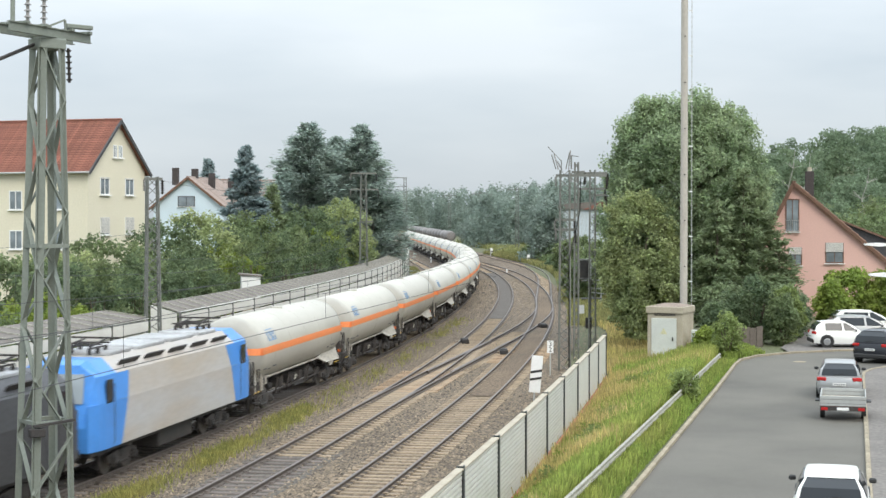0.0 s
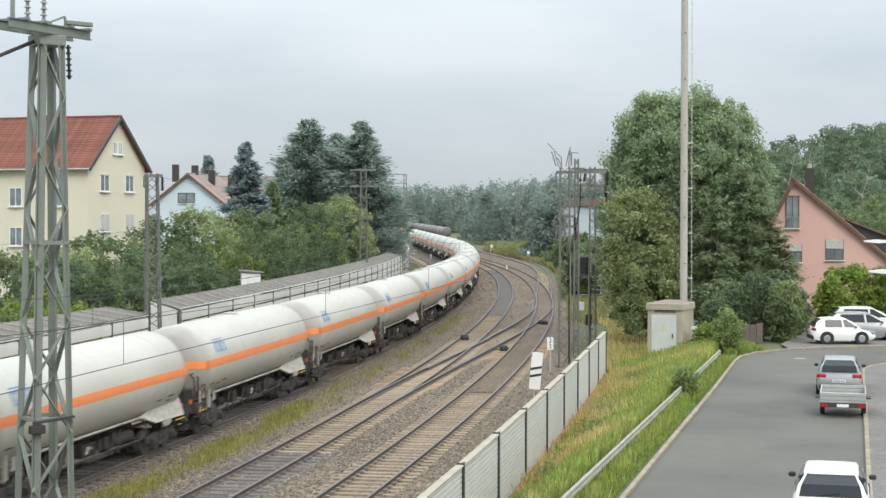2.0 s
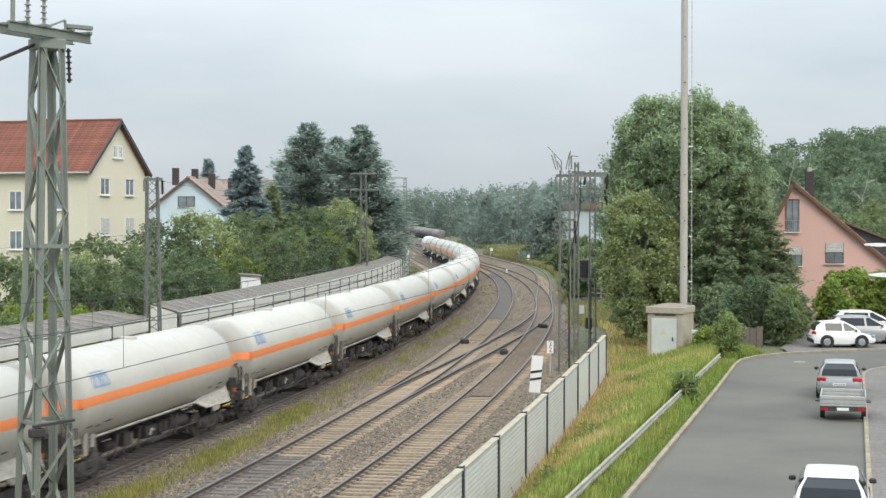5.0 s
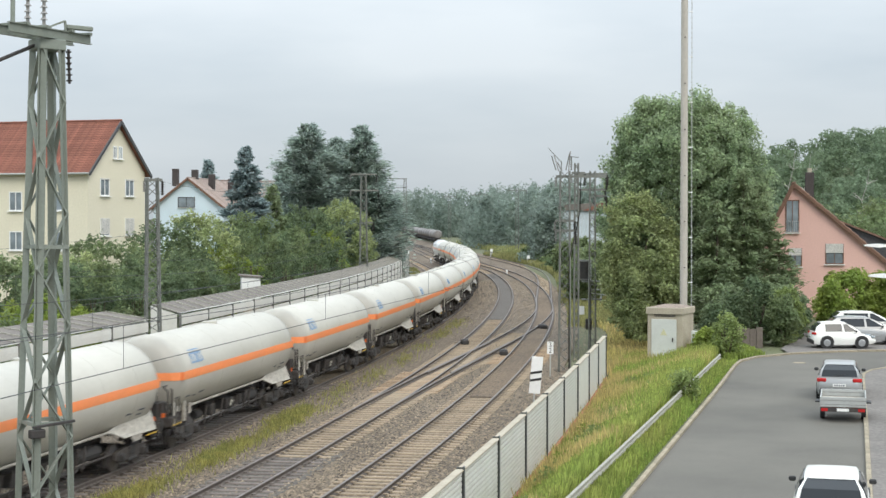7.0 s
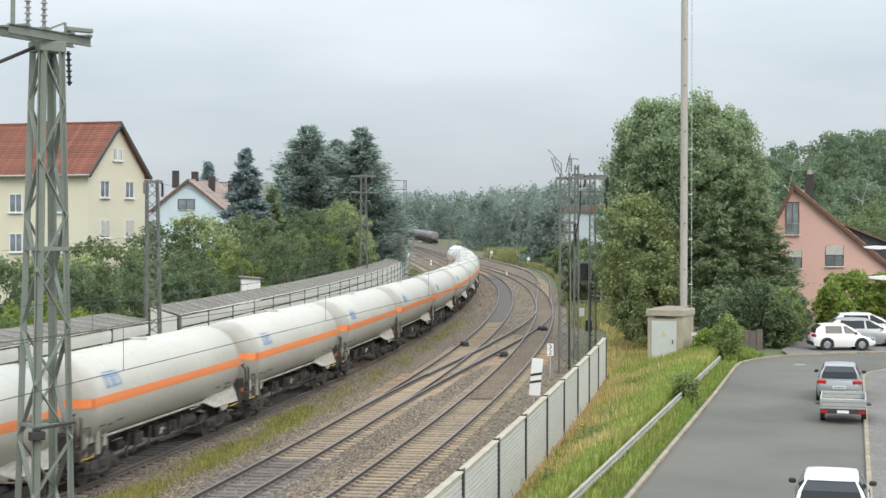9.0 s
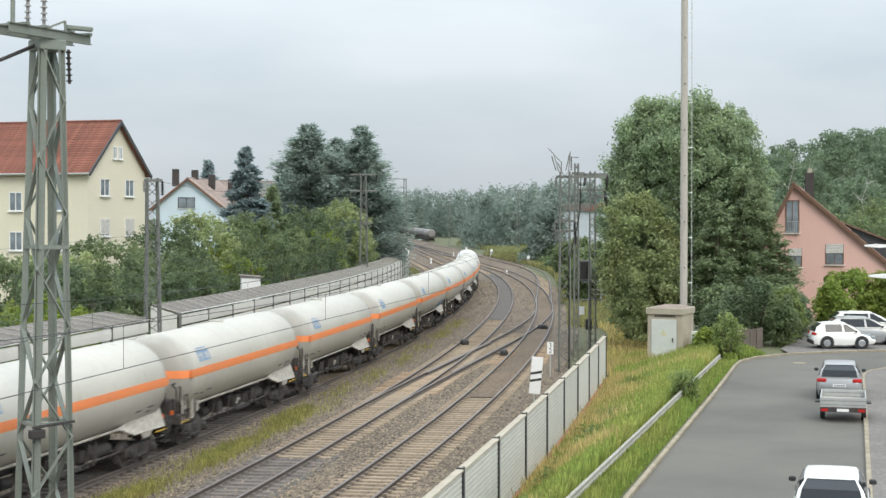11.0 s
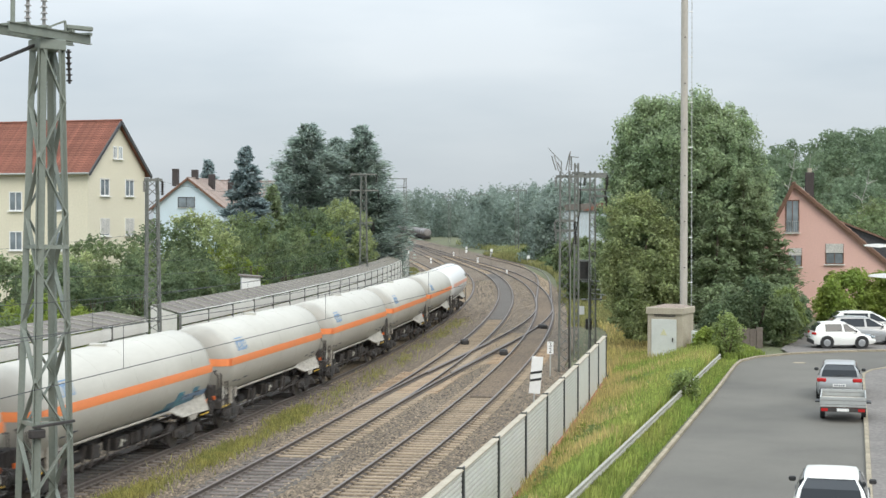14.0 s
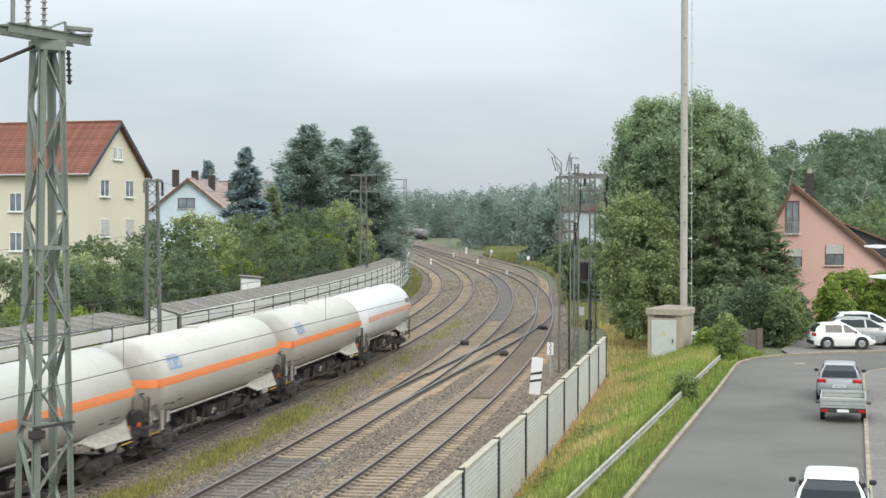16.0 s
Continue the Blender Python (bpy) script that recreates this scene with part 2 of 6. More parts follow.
    "leaf_bush": leaf("leaf_bush_foliage", (0.165, 0.225, 0.11), (0.24, 0.28, 0.125)),
    "leaf_dark": leaf("leaf_dark_foliage", (0.13, 0.185, 0.10), (0.19, 0.235, 0.115)),
    "leaf_maple": leaf("leaf_maple_foliage", (0.335, 0.40, 0.195), (0.38, 0.415, 0.195)),
    "leaf_young": leaf("leaf_young_foliage", (0.24, 0.31, 0.11), (0.29, 0.34, 0.12)),
    "hut_roof": mat("hut_roof", (0.27, 0.215, 0.175), 0.9, color2=(0.2, 0.16, 0.13), scale=0.9, fine=12),
    "leaf_light": leaf("leaf_light_foliage", (0.23, 0.31, 0.065), (0.3, 0.33, 0.07)),
    "needle": leaf("needle_foliage", (0.235, 0.30, 0.165), (0.27, 0.32, 0.17)),
    # pine needles lightened and blued: the haze before them is in the colour
    "needle_pine_haze": leaf("needle_pine_haze_foliage", (0.335, 0.41, 0.37), (0.365, 0.43, 0.36)),
    "needle_blue": leaf("needle_blue_foliage", (0.30, 0.37, 0.37), (0.25, 0.32, 0.32)),
    # far leaves: distance haze painted in as a paler, greyer green
    "leaf_haze": leaf("leaf_haze_foliage", (0.27, 0.325, 0.275), (0.225, 0.285, 0.245), 0.06, 0.4, 0.18),
    "leaf_hill": leaf("leaf_hill_foliage", (0.20, 0.265, 0.155), (0.165, 0.225, 0.145), 0.05, 0.4, 0.22),
    "bark": mat("bark", (0.13, 0.10, 0.075), 0.9, scale=2, fine=14),
    "dead_wood": mat("dead_wood", (0.42, 0.40, 0.36), 0.9, scale=2, fine=14),
    "yellow_field": leaf("yellow_field_blades", (0.32, 0.32, 0.135), (0.25, 0.28, 0.12), 0.3, 3),
    "car_silver": mat("silver_paint", (0.36, 0.365, 0.365), 0.28, 0.3, bump=0, fine_amount=0.0, amount=0.1),
    "car_white": mat("white_car_paint", (0.82, 0.82, 0.78), 0.25, bump=0, fine_amount=0.0, amount=0.1),
    "car_black": mat("black_car_paint", (0.02, 0.022, 0.028), 0.2, bump=0, fine_amount=0.0, amount=0.1),
    "tyre": mat("tyre_rubber", (0.03, 0.03, 0.03), 0.9, scale=4),
    "alloy": mat("alloy_rim", (0.45, 0.46, 0.47), 0.35, 0.7, bump=0),
    "red_lens": mat("red_lens", (0.45, 0.02, 0.02), 0.2, bump=0, fine_amount=0.0),
    "shutter": mat("roller_shutter", (0.62, 0.60, 0.56), 0.7, scale=2),
    "facade_grey": mat("sheet_facade", (0.50, 0.56, 0.60), 0.6, scale=0.3, fine=5, amount=0.4),
}


M["glass"].node_tree.nodes["Principled BSDF"].inputs["Specular IOR Level"].default_value = 0.3


# ---------- mesh helpers ----------
def finish(bm, name, material, smooth=False):
    me = bpy.data.meshes.new(name)
    bm.to_mesh(me)
    bm.free()
    me.materials.append(material)
    if smooth:
        me.shade_smooth()
        me.set_sharp_from_angle(angle=radians(40))
    return me


def part(name, bm, material, parent, label="", smooth=False):
    ob = new(name, finish(bm, name, material, smooth))
    ob.parent = parent
    return tagged(ob, label)


def thing(name, m=None, label="", category="", group="", kind=""):
    ob = new(name)
    ob.empty_display_size = 0.3
    if m is not None:
        ob.matrix_basis = m
    return tagged(ob, label, category, group, kind)


def solo(name, bm, material, label="", category="", group="", kind="", smooth=False, m=None):
    ob = new(name, finish(bm, name, material, smooth))
    if m is not None:
        ob.matrix_basis = m
    return tagged(ob, label, category, group, kind)


def box(bm, c, s, rz=0.0, rx=0.0, ry=0.0, bevel=0.0):
    m = pose(*c, rx, ry, rz) @ Matrix.Diagonal((*s, 1))
    vs = bmesh.ops.create_cube(bm, size=1, matrix=m)["verts"]
    if bevel:
        es = list({e for v in vs for e in v.link_edges})
        bmesh.ops.bevel(bm, geom=es, offset=bevel, segments=1, affect="EDGES")
    return bm


def rod(bm, a, b, r, r2=None, seg=6):
    a, b = Vector(a), Vector(b)
    d = b - a
    m = Matrix.Translation((a + b) / 2) @ d.to_track_quat("Z", "Y").to_matrix().to_4x4()
    bmesh.ops.create_cone(bm, cap_ends=True, segments=seg, radius1=r, radius2=r if r2 is None else r2, depth=d.length, matrix=m)
    return bm


def bar(bm, a, b, w, h):
    """A flat or angle bar of section w x h from a to b."""
    a, b = Vector(a), Vector(b)
    d = b - a
    m = Matrix.Translation((a + b) / 2) @ d.to_track_quat("Z", "Y").to_matrix().to_4x4() @ Matrix.Diagonal((w, h, d.length, 1))
    bmesh.ops.create_cube(bm, size=1, matrix=m)
    return bm


def prism(bm, outline, a, b, place):
    """The flat outline (u, v), swept from depth a to b; place(u, v, w) gives the point."""
    f = [bm.verts.new(place(u, v, a)) for u, v in outline]
    g = [bm.verts.new(place(u, v, b)) for u, v in outline]
    n = len(f)
    bm.faces.new(f)
    bm.faces.new(g[::-1])
    for i in range(n):
        bm.faces.new((f[i], g[i], g[(i + 1) % n], f[(i + 1) % n]))
    bmesh.ops.recalc_face_normals(bm, faces=bm.faces)
    return bm


def loft(bm, rings, caps=True, closed=True):
    vs = [[bm.verts.new(p) for p in ring] for ring in rings]
    n = len(vs[0])
    for r0, r1 in zip(vs, vs[1:]):
        for i in range(n if closed else n - 1):
            bm.faces.new((r0[i], r0[(i + 1) % n], r1[(i + 1) % n], r1[i]))
    if caps:
        bm.faces.new(vs[0][::-1])
        bm.faces.new(vs[-1])
    bmesh.ops.recalc_face_normals(bm, faces=bm.faces)
    return bm


def panel(bm, corners, out, thick=0.012):
    """A thin plate on four corners, standing proud along out."""
    o = Vector(out).normalized() * thick
    loft(bm, [[Vector(p) - o * 0.5 for p in corners], [Vector(p) + o for p in corners]])
    return bm


def B():
    return bmesh.new()


def quads_mesh(name, centres, u, v, material):
    """Many small leaf quads: centre, half-axes u and v, each an (n, 3) array."""
    n = len(centres)
    pts = np.stack([centres - u * 0.35 - v, centres + u - v * 0.25, centres + u * 0.3 + v, centres - u + v * 0.3], 1).reshape(-1, 3)
    me = bpy.data.meshes.new(name)
    me.vertices.add(n * 4)
    me.vertices.foreach_set("co", pts.astype(np.float32).ravel())
    me.loops.add(n * 4)
    me.loops.foreach_set("vertex_index", np.arange(n * 4, dtype=np.int32))
    me.polygons.add(n)
    me.polygons.foreach_set("loop_start", np.arange(0, n * 4, 4, dtype=np.int32))
    me.update(calc_edges=True)
    me.materials.append(material)
    return me


def leaf_axes(rng, normal, size):
    n = len(normal)
    normal = normal + rng.normal(0, 0.6, (n, 3))
    normal /= np.linalg.norm(normal, axis=1)[:, None] + 1e-6
    t = rng.normal(0, 1, (n, 3))
    u = np.cross(normal, t)
    u /= np.linalg.norm(u, axis=1)[:, None] + 1e-6
    v = np.cross(normal, u)
    s = size * rng.uniform(0.6, 1.4, (n, 1))
    return u * s, v * s * rng.uniform(0.5, 0.9, (n, 1))


def clumps(rng, blobs, per, size, spread=0.1):
    """Leaves all through many small soft clumps; blobs are (x, y, z, rx, ry, rz)."""
    cs, ns = [], []
    for x, y, z, rx, ry, rz in blobs:
        d = rng.normal(0, 1, (per, 3))
        d /= np.linalg.norm(d, axis=1)[:, None]
        r = rng.uniform(0.2, 1.0, (per, 1)) ** 0.6 + rng.normal(0, spread, (per, 1))
        cs.append(np.array((x, y, z)) + d * r * np.array((rx, ry, rz)))
        ns.append(d * 0.55 + np.array((0, 0, 0.55)))
    c, n = np.concatenate(cs), np.concatenate(ns)
    u, v = leaf_axes(rng, n, size)
    return c, u, v


def crown_blobs(rng, centre, radii, count, size):
    """Clump places on an uneven crown: mostly at its skin, some inside."""
    out = []
    for _ in range(count):
        d = rng.normal(0, 1, 3)
        d /= np.linalg.norm(d)
        k = rng.uniform(0.55, 1.0) ** 0.6 * (1 + 0.08 * math.sin(3.1 * d[0] + 5 * d[2] + centre[0]) + 0.06 * math.sin(7 * d[1] + 4 * d[2]))
        s = size * rng.uniform(0.6, 1.35)
        out.append((centre[0] + d[0] * k * radii[0], centre[1] + d[1] * k * radii[1], centre[2] + d[2] * k * radii[2], s, s, s * 0.95))
    return out


# ---------- plan of the place ----------
TRACKS = {"a": (-0.80, 193.5, 733), "b": (3.14, 200.2, 770), "c": (7.37, 195.0, 790), "d": (10.92, 188.7, 751)}
TANGENT = 250.0


def track_x(key, y):
    """The centre line of a track: an arc, straight beyond its far end."""
    px, py, r = TRACKS[key]
    d = max(-500.0, min(y, TANGENT) - py)
    q = math.sqrt(r * r - d * d)
    return px - (r - q) - max(0.0, y - TANGENT) * d / q


def crossover_x(y):
    k = min(1.0, max(0.0, (y - 64) / 78))
    return track_x("c", y) + (track_x("d", y) - track_x("c", y)) * k * k * (3 - 2 * k)


def siding_x(y):
    k = min(1.0, max(0.0, (y - 145) / 130))
    return track_x("d", y) + 6.2 * k * k * (3 - 2 * k)


def barrier_x(y):
    """The low noise barrier beside the road."""
    d = min(y, 110) - 36
    return 0.4 + 0.205 * d - 0.00035 * d * d


def kerb_x(y):
    return 4.6 + 0.275 * (y - 38.7)


def left_wall_x(y):
    d = max(-500.0, min(y, TANGENT) - 192)
    q = math.sqrt(725 * 725 - d * d)
    return -4.5 - (725 - q) - max(0.0, y - TANGENT) * d / q


def smooth(k):
    k = min(1.0, max(0.0, k))
    return k * k * (3 - 2 * k)


def ground_z(x, y):
    z = -0.32
    b, k = barrier_x(y) + 0.25, max(kerb_x(y) - 1.2, barrier_x(y) + 1.5)
    z += 0.2 * smooth((x - b + 0.6) / 0.8) + 1.30 * smooth((x - b) / (k - b))
    z += 0.5 * smooth((left_wall_x(y) - x) / 2.0)
    z += smooth((x - 34) / 26) * 18.5 * math.exp(-(((x - 88) / 34) ** 2 + ((y - 330) / 80) ** 2))
    return z


ROAD_Z = 1.25


def train_path(s):
    """Point and heading on the train's track at arc length s from the head of the bend."""
    px, py, r = TRACKS["b"]
    st = r * math.asin((TANGENT - py) / r)
    a = min(s, st) / r
    x, y = px - r * (1 - math.cos(a)), py + r * math.sin(a)
    if s > st:
        x, y = x - (s - st) * math.sin(a), y + (s - st) * math.cos(a)
    return x, y, math.degrees(a)


# ---------- ground, road, tracks ----------
def make_ground():
    xs = [-3000, -1200, -500, -250, -150, -100, -70, -50, -40, -34] + [-30 + 0.8 * i for i in range(82)] + [37, 40, 45, 50, 56, 62, 70, 80, 90, 100, 110, 120, 135, 150, 170, 200, 260, 500, 1200, 3000]
    ys = [-1500, -600, -300, -150, -80, -40, 0] + [10 + 2.5 * i for i in range(44)] + [124, 130, 140, 150, 165, 180, 200, 220, 240, 260, 280, 300, 320, 340, 360, 390, 420, 470, 550, 700, 1000, 1800, 4000]
    bm = B()
    grid = [[bm.verts.new((x, y, ground_z(x, y))) for x in xs] for y in ys]
    for j in range(len(ys) - 1):
        for i in range(len(xs) - 1):
            bm.faces.new((grid[j][i], grid[j][i + 1], grid[j + 1][i + 1], grid[j + 1][i]))
    solo("ground", bm, M["soil"], "grassy ground around the railway and road", "ground", kind="structure", smooth=True)


def strip(bm, left, right, ys, z, thick=0.0):
    """A sheet between two edges given as functions of y."""
    a = [(bm.verts.new((left(y), y, z(y) if callable(z) else z)), bm.verts.new((right(y), y, z(y) if callable(z) else z))) for y in ys]
    for (p, q), (r, s) in zip(a, a[1:]):
        bm.faces.new((p, q, s, r))
    if thick:
        g = bmesh.ops.extrude_face_region(bm, geom=bm.faces[:])
        bmesh.ops.translate(bm, vec=(0, 0, -thick), verts=[v for v in g["geom"] if isinstance(v, bmesh.types.BMVert)])
        bmesh.ops.recalc_face_normals(bm, faces=bm.faces)
    return bm


YS = [-210 + 12 * i for i in range(18)] + [6 + 3 * i for i in range(100)] + [310 + 15 * i for i in range(30)]


def make_bed():
    def edge(y):
        if y < 86:
            return barrier_x(y) - 0.25
        return siding_x(y) + 2.1 if y > 118 else min(track_x("d", y) + 2.9, barrier_x(y) + 0.9)
    bm = strip(B(), lambda y: track_x("a", y) - 3.0, edge, YS, lambda y: -0.19, 0.3)
    for lo, hi in ((30, 55), (126, 225)):
        b2 = strip(B(), lambda y: track_x("c", y) - (1.5 if hi < 60 else 0.68), lambda y: track_x("c", y) + (1.6 if hi < 60 else 0.68), [lo + (hi - lo) * i / 20 for i in range(21)], -0.183 if hi < 60 else -0.144)
        solo("oily_ballast", b2, M["dark_ballast"], "dark oily ballast strip between the rails", "ballast", kind="structure")
    for key, lo, hi in (("c", 55.5, 125), ("d", 30, 72), ("d", 72, 240), ("b", 30, 240)):
        n = int((hi - lo) / 3)
        b2 = strip(B(), lambda y: track_x(key, y) - 0.69, lambda y: track_x(key, y) + 0.69, [lo + (hi - lo) * i / n for i in range(n + 1)], -0.142 if lo == 72 else -0.179)
        solo("rusty_ballast", b2, M["dark_ballast" if key == "b" else "rust_ballast"], "rust-stained ballast between the rails", "ballast", kind="structure")
    lines = {"a": (lambda y: track_x("a", y), 70, 300), "b": (lambda y: track_x("b", y), 40, 300), "c": (lambda y: track_x("c", y), 52, 300), "d": (lambda y: track_x("d", y), 40, 300), "crossover": (crossover_x, 67, 140), "siding": (siding_x, 150, 300)}
    # dark strips: brake dust and grease, with the rails' side shadows painted in
    for key, (fx, lo, hi) in lines.items():
        b2 = B()
        n = int((hi - lo) / 4)
        ys = [lo + (hi - lo) * i / n for i in range(n + 1)]
        lift = -0.134 if key in ("crossover", "siding") else -0.138
        for off in (-0.753, 0.753):
            strip(b2, lambda y: fx(y) + off - 0.17, lambda y: fx(y) + off + 0.17, ys, lift)
        solo("rail_dust", b2, M["rail_dust"], "brake dust, grease and painted shade along the rails", "ballast", kind="structure")
    return solo("track_bed", bm, M["ballast"], "brown-grey ballast bed under the curved tracks", "track bed", kind="structure")


RAIL_PROFILE = [(-0.085, -0.172), (0.085, -0.172), (0.085, -0.145), (0.02, -0.12), (0.02, -0.045), (0.042, -0.03), (0.042, 0.0), (-0.042, 0.0), (-0.042, -0.03), (-0.02, -0.045), (-0.02, -0.12), (-0.085, -0.145)]


def make_rail(name, fx, off, ys, parent, lift=0.0):
    rings = []
    for y in ys:
        d = (fx(y + 0.5) - fx(y - 0.5))
        q = math.hypot(d, 1)
        nx, ny = 1 / q, -d / q
        rings.append([(fx(y) + (off + u) * nx, y + (off + u) * ny, v + lift) for u, v in RAIL_PROFILE])
    ob = part(name, loft(B(), rings), M["rail_web"], parent)
    ob.data.materials.append(M["rail"])
    for f in ob.data.polygons:
        if f.center.z > -0.03 + lift:
            f.material_index = 1
    return ob


def sleeper_mesh(name, length, material):
    bm = B()
    box(bm, (0, 0, -0.18), (length, 0.26, 0.06), bevel=0.02)
    for x in (-0.75, 0.75):
        box(bm, (x, 0, -0.135), (0.36, 0.18, 0.03))
    return finish(bm, name, material)


def make_tracks():
    sm, sd, st = sleeper_mesh("sleeper", 2.6, M["sleeper"]), sleeper_mesh("sleeper", 2.6, M["sleeper_dark"]), sleeper_mesh("sleeper", 3.4, M["timber"])
    fns = {"a": lambda y: track_x("a", y), "b": lambda y: track_x("b", y), "c": lambda y: track_x("c", y), "d": lambda y: track_x("d", y), "crossover": crossover_x, "siding": siding_x}
    spans = {"a": (60, 460), "b": (-205, 700), "c": (-150, 700), "d": (-150, 700), "crossover": (66, 141), "siding": (146, 330)}
    labels = {"a": "rusty curved railway track beside the far barrier", "b": "railway track under the tank train", "c": "curved main railway track with worn sleepers",
              "d": "railway track beside the roadside barrier", "crossover": "crossover rails linking two tracks", "siding": "siding track branching off the bend"}
    singles = {"c": (34, 104), "d": (34, 104), "b": (38, 78)}
    for key, fx in fns.items():
        tr = thing("track", label=labels[key], category="railway track", group="railway tracks", kind="structure")
        lo, hi = spans[key]
        ys = [lo] + [y for y in YS if lo < y < hi] + [hi]
        lift = 0.004 if key in ("crossover", "siding") else 0.0
        for off in (-0.753, 0.753):
            make_rail("rail", fx, off, ys, tr, lift)
        bm = B()
        y = lo + 0.3
        count = 0
        while y < min(hi, 330) and key not in ("crossover",):
            d = fx(y + 0.5) - fx(y - 0.5)
            turn = -math.degrees(math.atan(d))
            if key in singles and singles[key][0] < y < singles[key][1]:
                timber = (key == "c" and 74 < y < 84) or (key == "d" and 88 < y < 98)
                dark = key == "c" and y < 54 or key == "b"
                ob = new("sleeper", st if timber else sd if dark else sm)
                ob.matrix_basis = pose(fx(y), y, 0.006 * math.sin(y * 7), 0, 0, turn + 0.8 * math.sin(y * 13))
                ob.parent = tr
            elif y > 20:
                box(bm, (fx(y), y, -0.18), (1.95, 0.26, 0.06), rz=turn)
                count += 1
            y += 0.62
        if count:
            tagged(part("sleepers", bm, M["sleeper"], tr), kind="stuff")
    bm = B()
    for y in [70 + 0.62 * i for i in range(95)]:
        if y < 112:
            box(bm, (crossover_x(y), y, -0.182), (2.7, 0.26, 0.05), rz=-9)
    for off in (-0.69, 0.69):
        make_rail("check_rail", crossover_x, off * 0.92, [82 + 2 * i for i in range(11)], tr, 0.006)
    for x, y, turn in ((1.45, 102, 4), (7.6, 116, 12), (3.75, 94, 0)):
        g = thing("point_machine", pose(x, y, -0.18, 0, 0, turn), "dark steel point machine beside a switch rail", "point machine", "point machines")
        part("case", box(B(), (0, 0, 0.16), (0.5, 1.1, 0.3), bevel=0.05), M["dark"], g)
        part("lid", box(B(), (0, 0, 0.33), (0.42, 0.7, 0.05), bevel=0.02), M["black"], g)
        part("rod", bar(B(), (-0.7, 0.2, 0.1), (0.3, 0.2, 0.1), 0.05, 0.05), M["rail_web"], g)
    solo("switch_timbers", bm, M["sleeper"], "brown bearers under the crossover", "switch timbers", kind="stuff")


def make_stones():
    rng = np.random.default_rng(5)
    n = 64000
    y = 36 + 170 * rng.random(n) ** 2.1
    x = np.array([track_x("b", v) - 2.5 for v in y]) + rng.random(n) * np.array([barrier_x(v) - track_x("b", v) + 2.0 for v in y])
    keep = np.ones(n, bool)
    for key in "bcd":
        d = np.abs(x - np.array([track_x(key, v) for v in y]))
        keep &= (np.abs(d - 0.75) > 0.1) & ((d > 1.25) | (rng.random(n) < 0.25))
    keep &= (np.abs(x - np.array([track_x("c", v) for v in y])) > 0.7) | (y < 125)
    keep &= (y < 85) | (rng.random(n) < 0.4)
    c = np.stack([x, y, np.full(n, -0.185)], 1)[keep]
    n = len(c)
    s = rng.uniform(0.025, 0.065, (n, 1, 1)) * np.maximum(1.0, c[:, 1] / 95)[:, None, None]
    octa = np.array([(1, 0, 0), (0, 1, 0), (-1, 0, 0), (0, -1, 0), (0.2, 0.1, 0.8)])
    pts = (c[:, None, :] + octa[None] * s * rng.uniform(0.7, 1.3, (n, 5, 3))).reshape(-1, 3)
    f = np.array([(0, 1, 4), (1, 2, 4), (2, 3, 4), (3, 0, 4)])
    faces = (np.arange(n)[:, None, None] * 5 + f[None]).reshape(-1, 3)
    me = bpy.data.meshes.new("gravel")
    me.vertices.add(n * 5)
    me.vertices.foreach_set("co", pts.astype(np.float32).ravel())
    me.loops.add(n * 12)
    me.loops.foreach_set("vertex_index", faces.astype(np.int32).ravel())
    me.polygons.add(n * 4)
    me.polygons.foreach_set("loop_start", np.arange(0, n * 12, 3, dtype=np.int32))
    me.update(calc_edges=True)
    me.materials.append(M["stone"])
    tagged(new("gravel", me), "loose grey-brown ballast stones between the tracks", "gravel", kind="stuff")


ROAD_LEFT = [(-11.2, -20), (-3.1, 10), (4.8, 38.7), (7.9, 50), (11.0, 61.3), (14.0, 72.6), (14.7, 74.8), (15.9, 76.9), (18.0, 78.7), (20.8, 80.0), (24.0, 80.7), (32, 81.2), (60, 82)]
ROAD_RIGHT = [(-4.6, -20), (3.3, 10), (10.8, 38.7), (13.85, 50), (16.8, 61.1), (18.3, 66.6), (18.9, 68.6), (19.7, 70.2), (20.7, 71.3), (22.2, 72.2), (24.8, 72.8), (32, 73.2), (60, 74)]


def make_road():
    bm = B()
    a = [(bm.verts.new((*p, ROAD_Z)), bm.verts.new((*q, ROAD_Z))) for p, q in zip(ROAD_LEFT, ROAD_RIGHT)]
    for (p, q), (r, s) in zip(a, a[1:]):
        bm.faces.new((p, q, s, r))
    solo("road", bm, M["asphalt"], "grey worn asphalt road with a bend", "road", kind="structure")
    for edge, side in ((ROAD_LEFT, -1), (ROAD_RIGHT, 1)):
        kerb = thing("kerb", label="pale stone kerb along the road", category="kerb", kind="structure")
        me = finish(box(B(), (0, 0, 0), (0.14, 0.98, 0.26), bevel=0.015), "kerb_stone", M["kerb"])
        for p, q in zip(edge[1:], edge[2:]):
            p, q = Vector(p), Vector(q)
            d = (q - p).length
            n = max(1, round(d))
            for i in range(n):
                c = p + (q - p) * ((i + 0.5) / n)
                if c.x > 40 or c.y < 30:
                    continue
                ob = new("kerb_stone", me)
                ob.parent = kerb
                nx = Vector((q.y - p.y, p.x - q.x)).normalized() * side * 0.07
                ob.matrix_basis = pose(c.x + nx.x, c.y + nx.y, ROAD_Z - 0.03, 0, 0, math.degrees(math.atan2(-(q.x - p.x), q.y - p.y))) @ Matrix.Diagonal((1, d / n, 1, 1))
    bm = B()
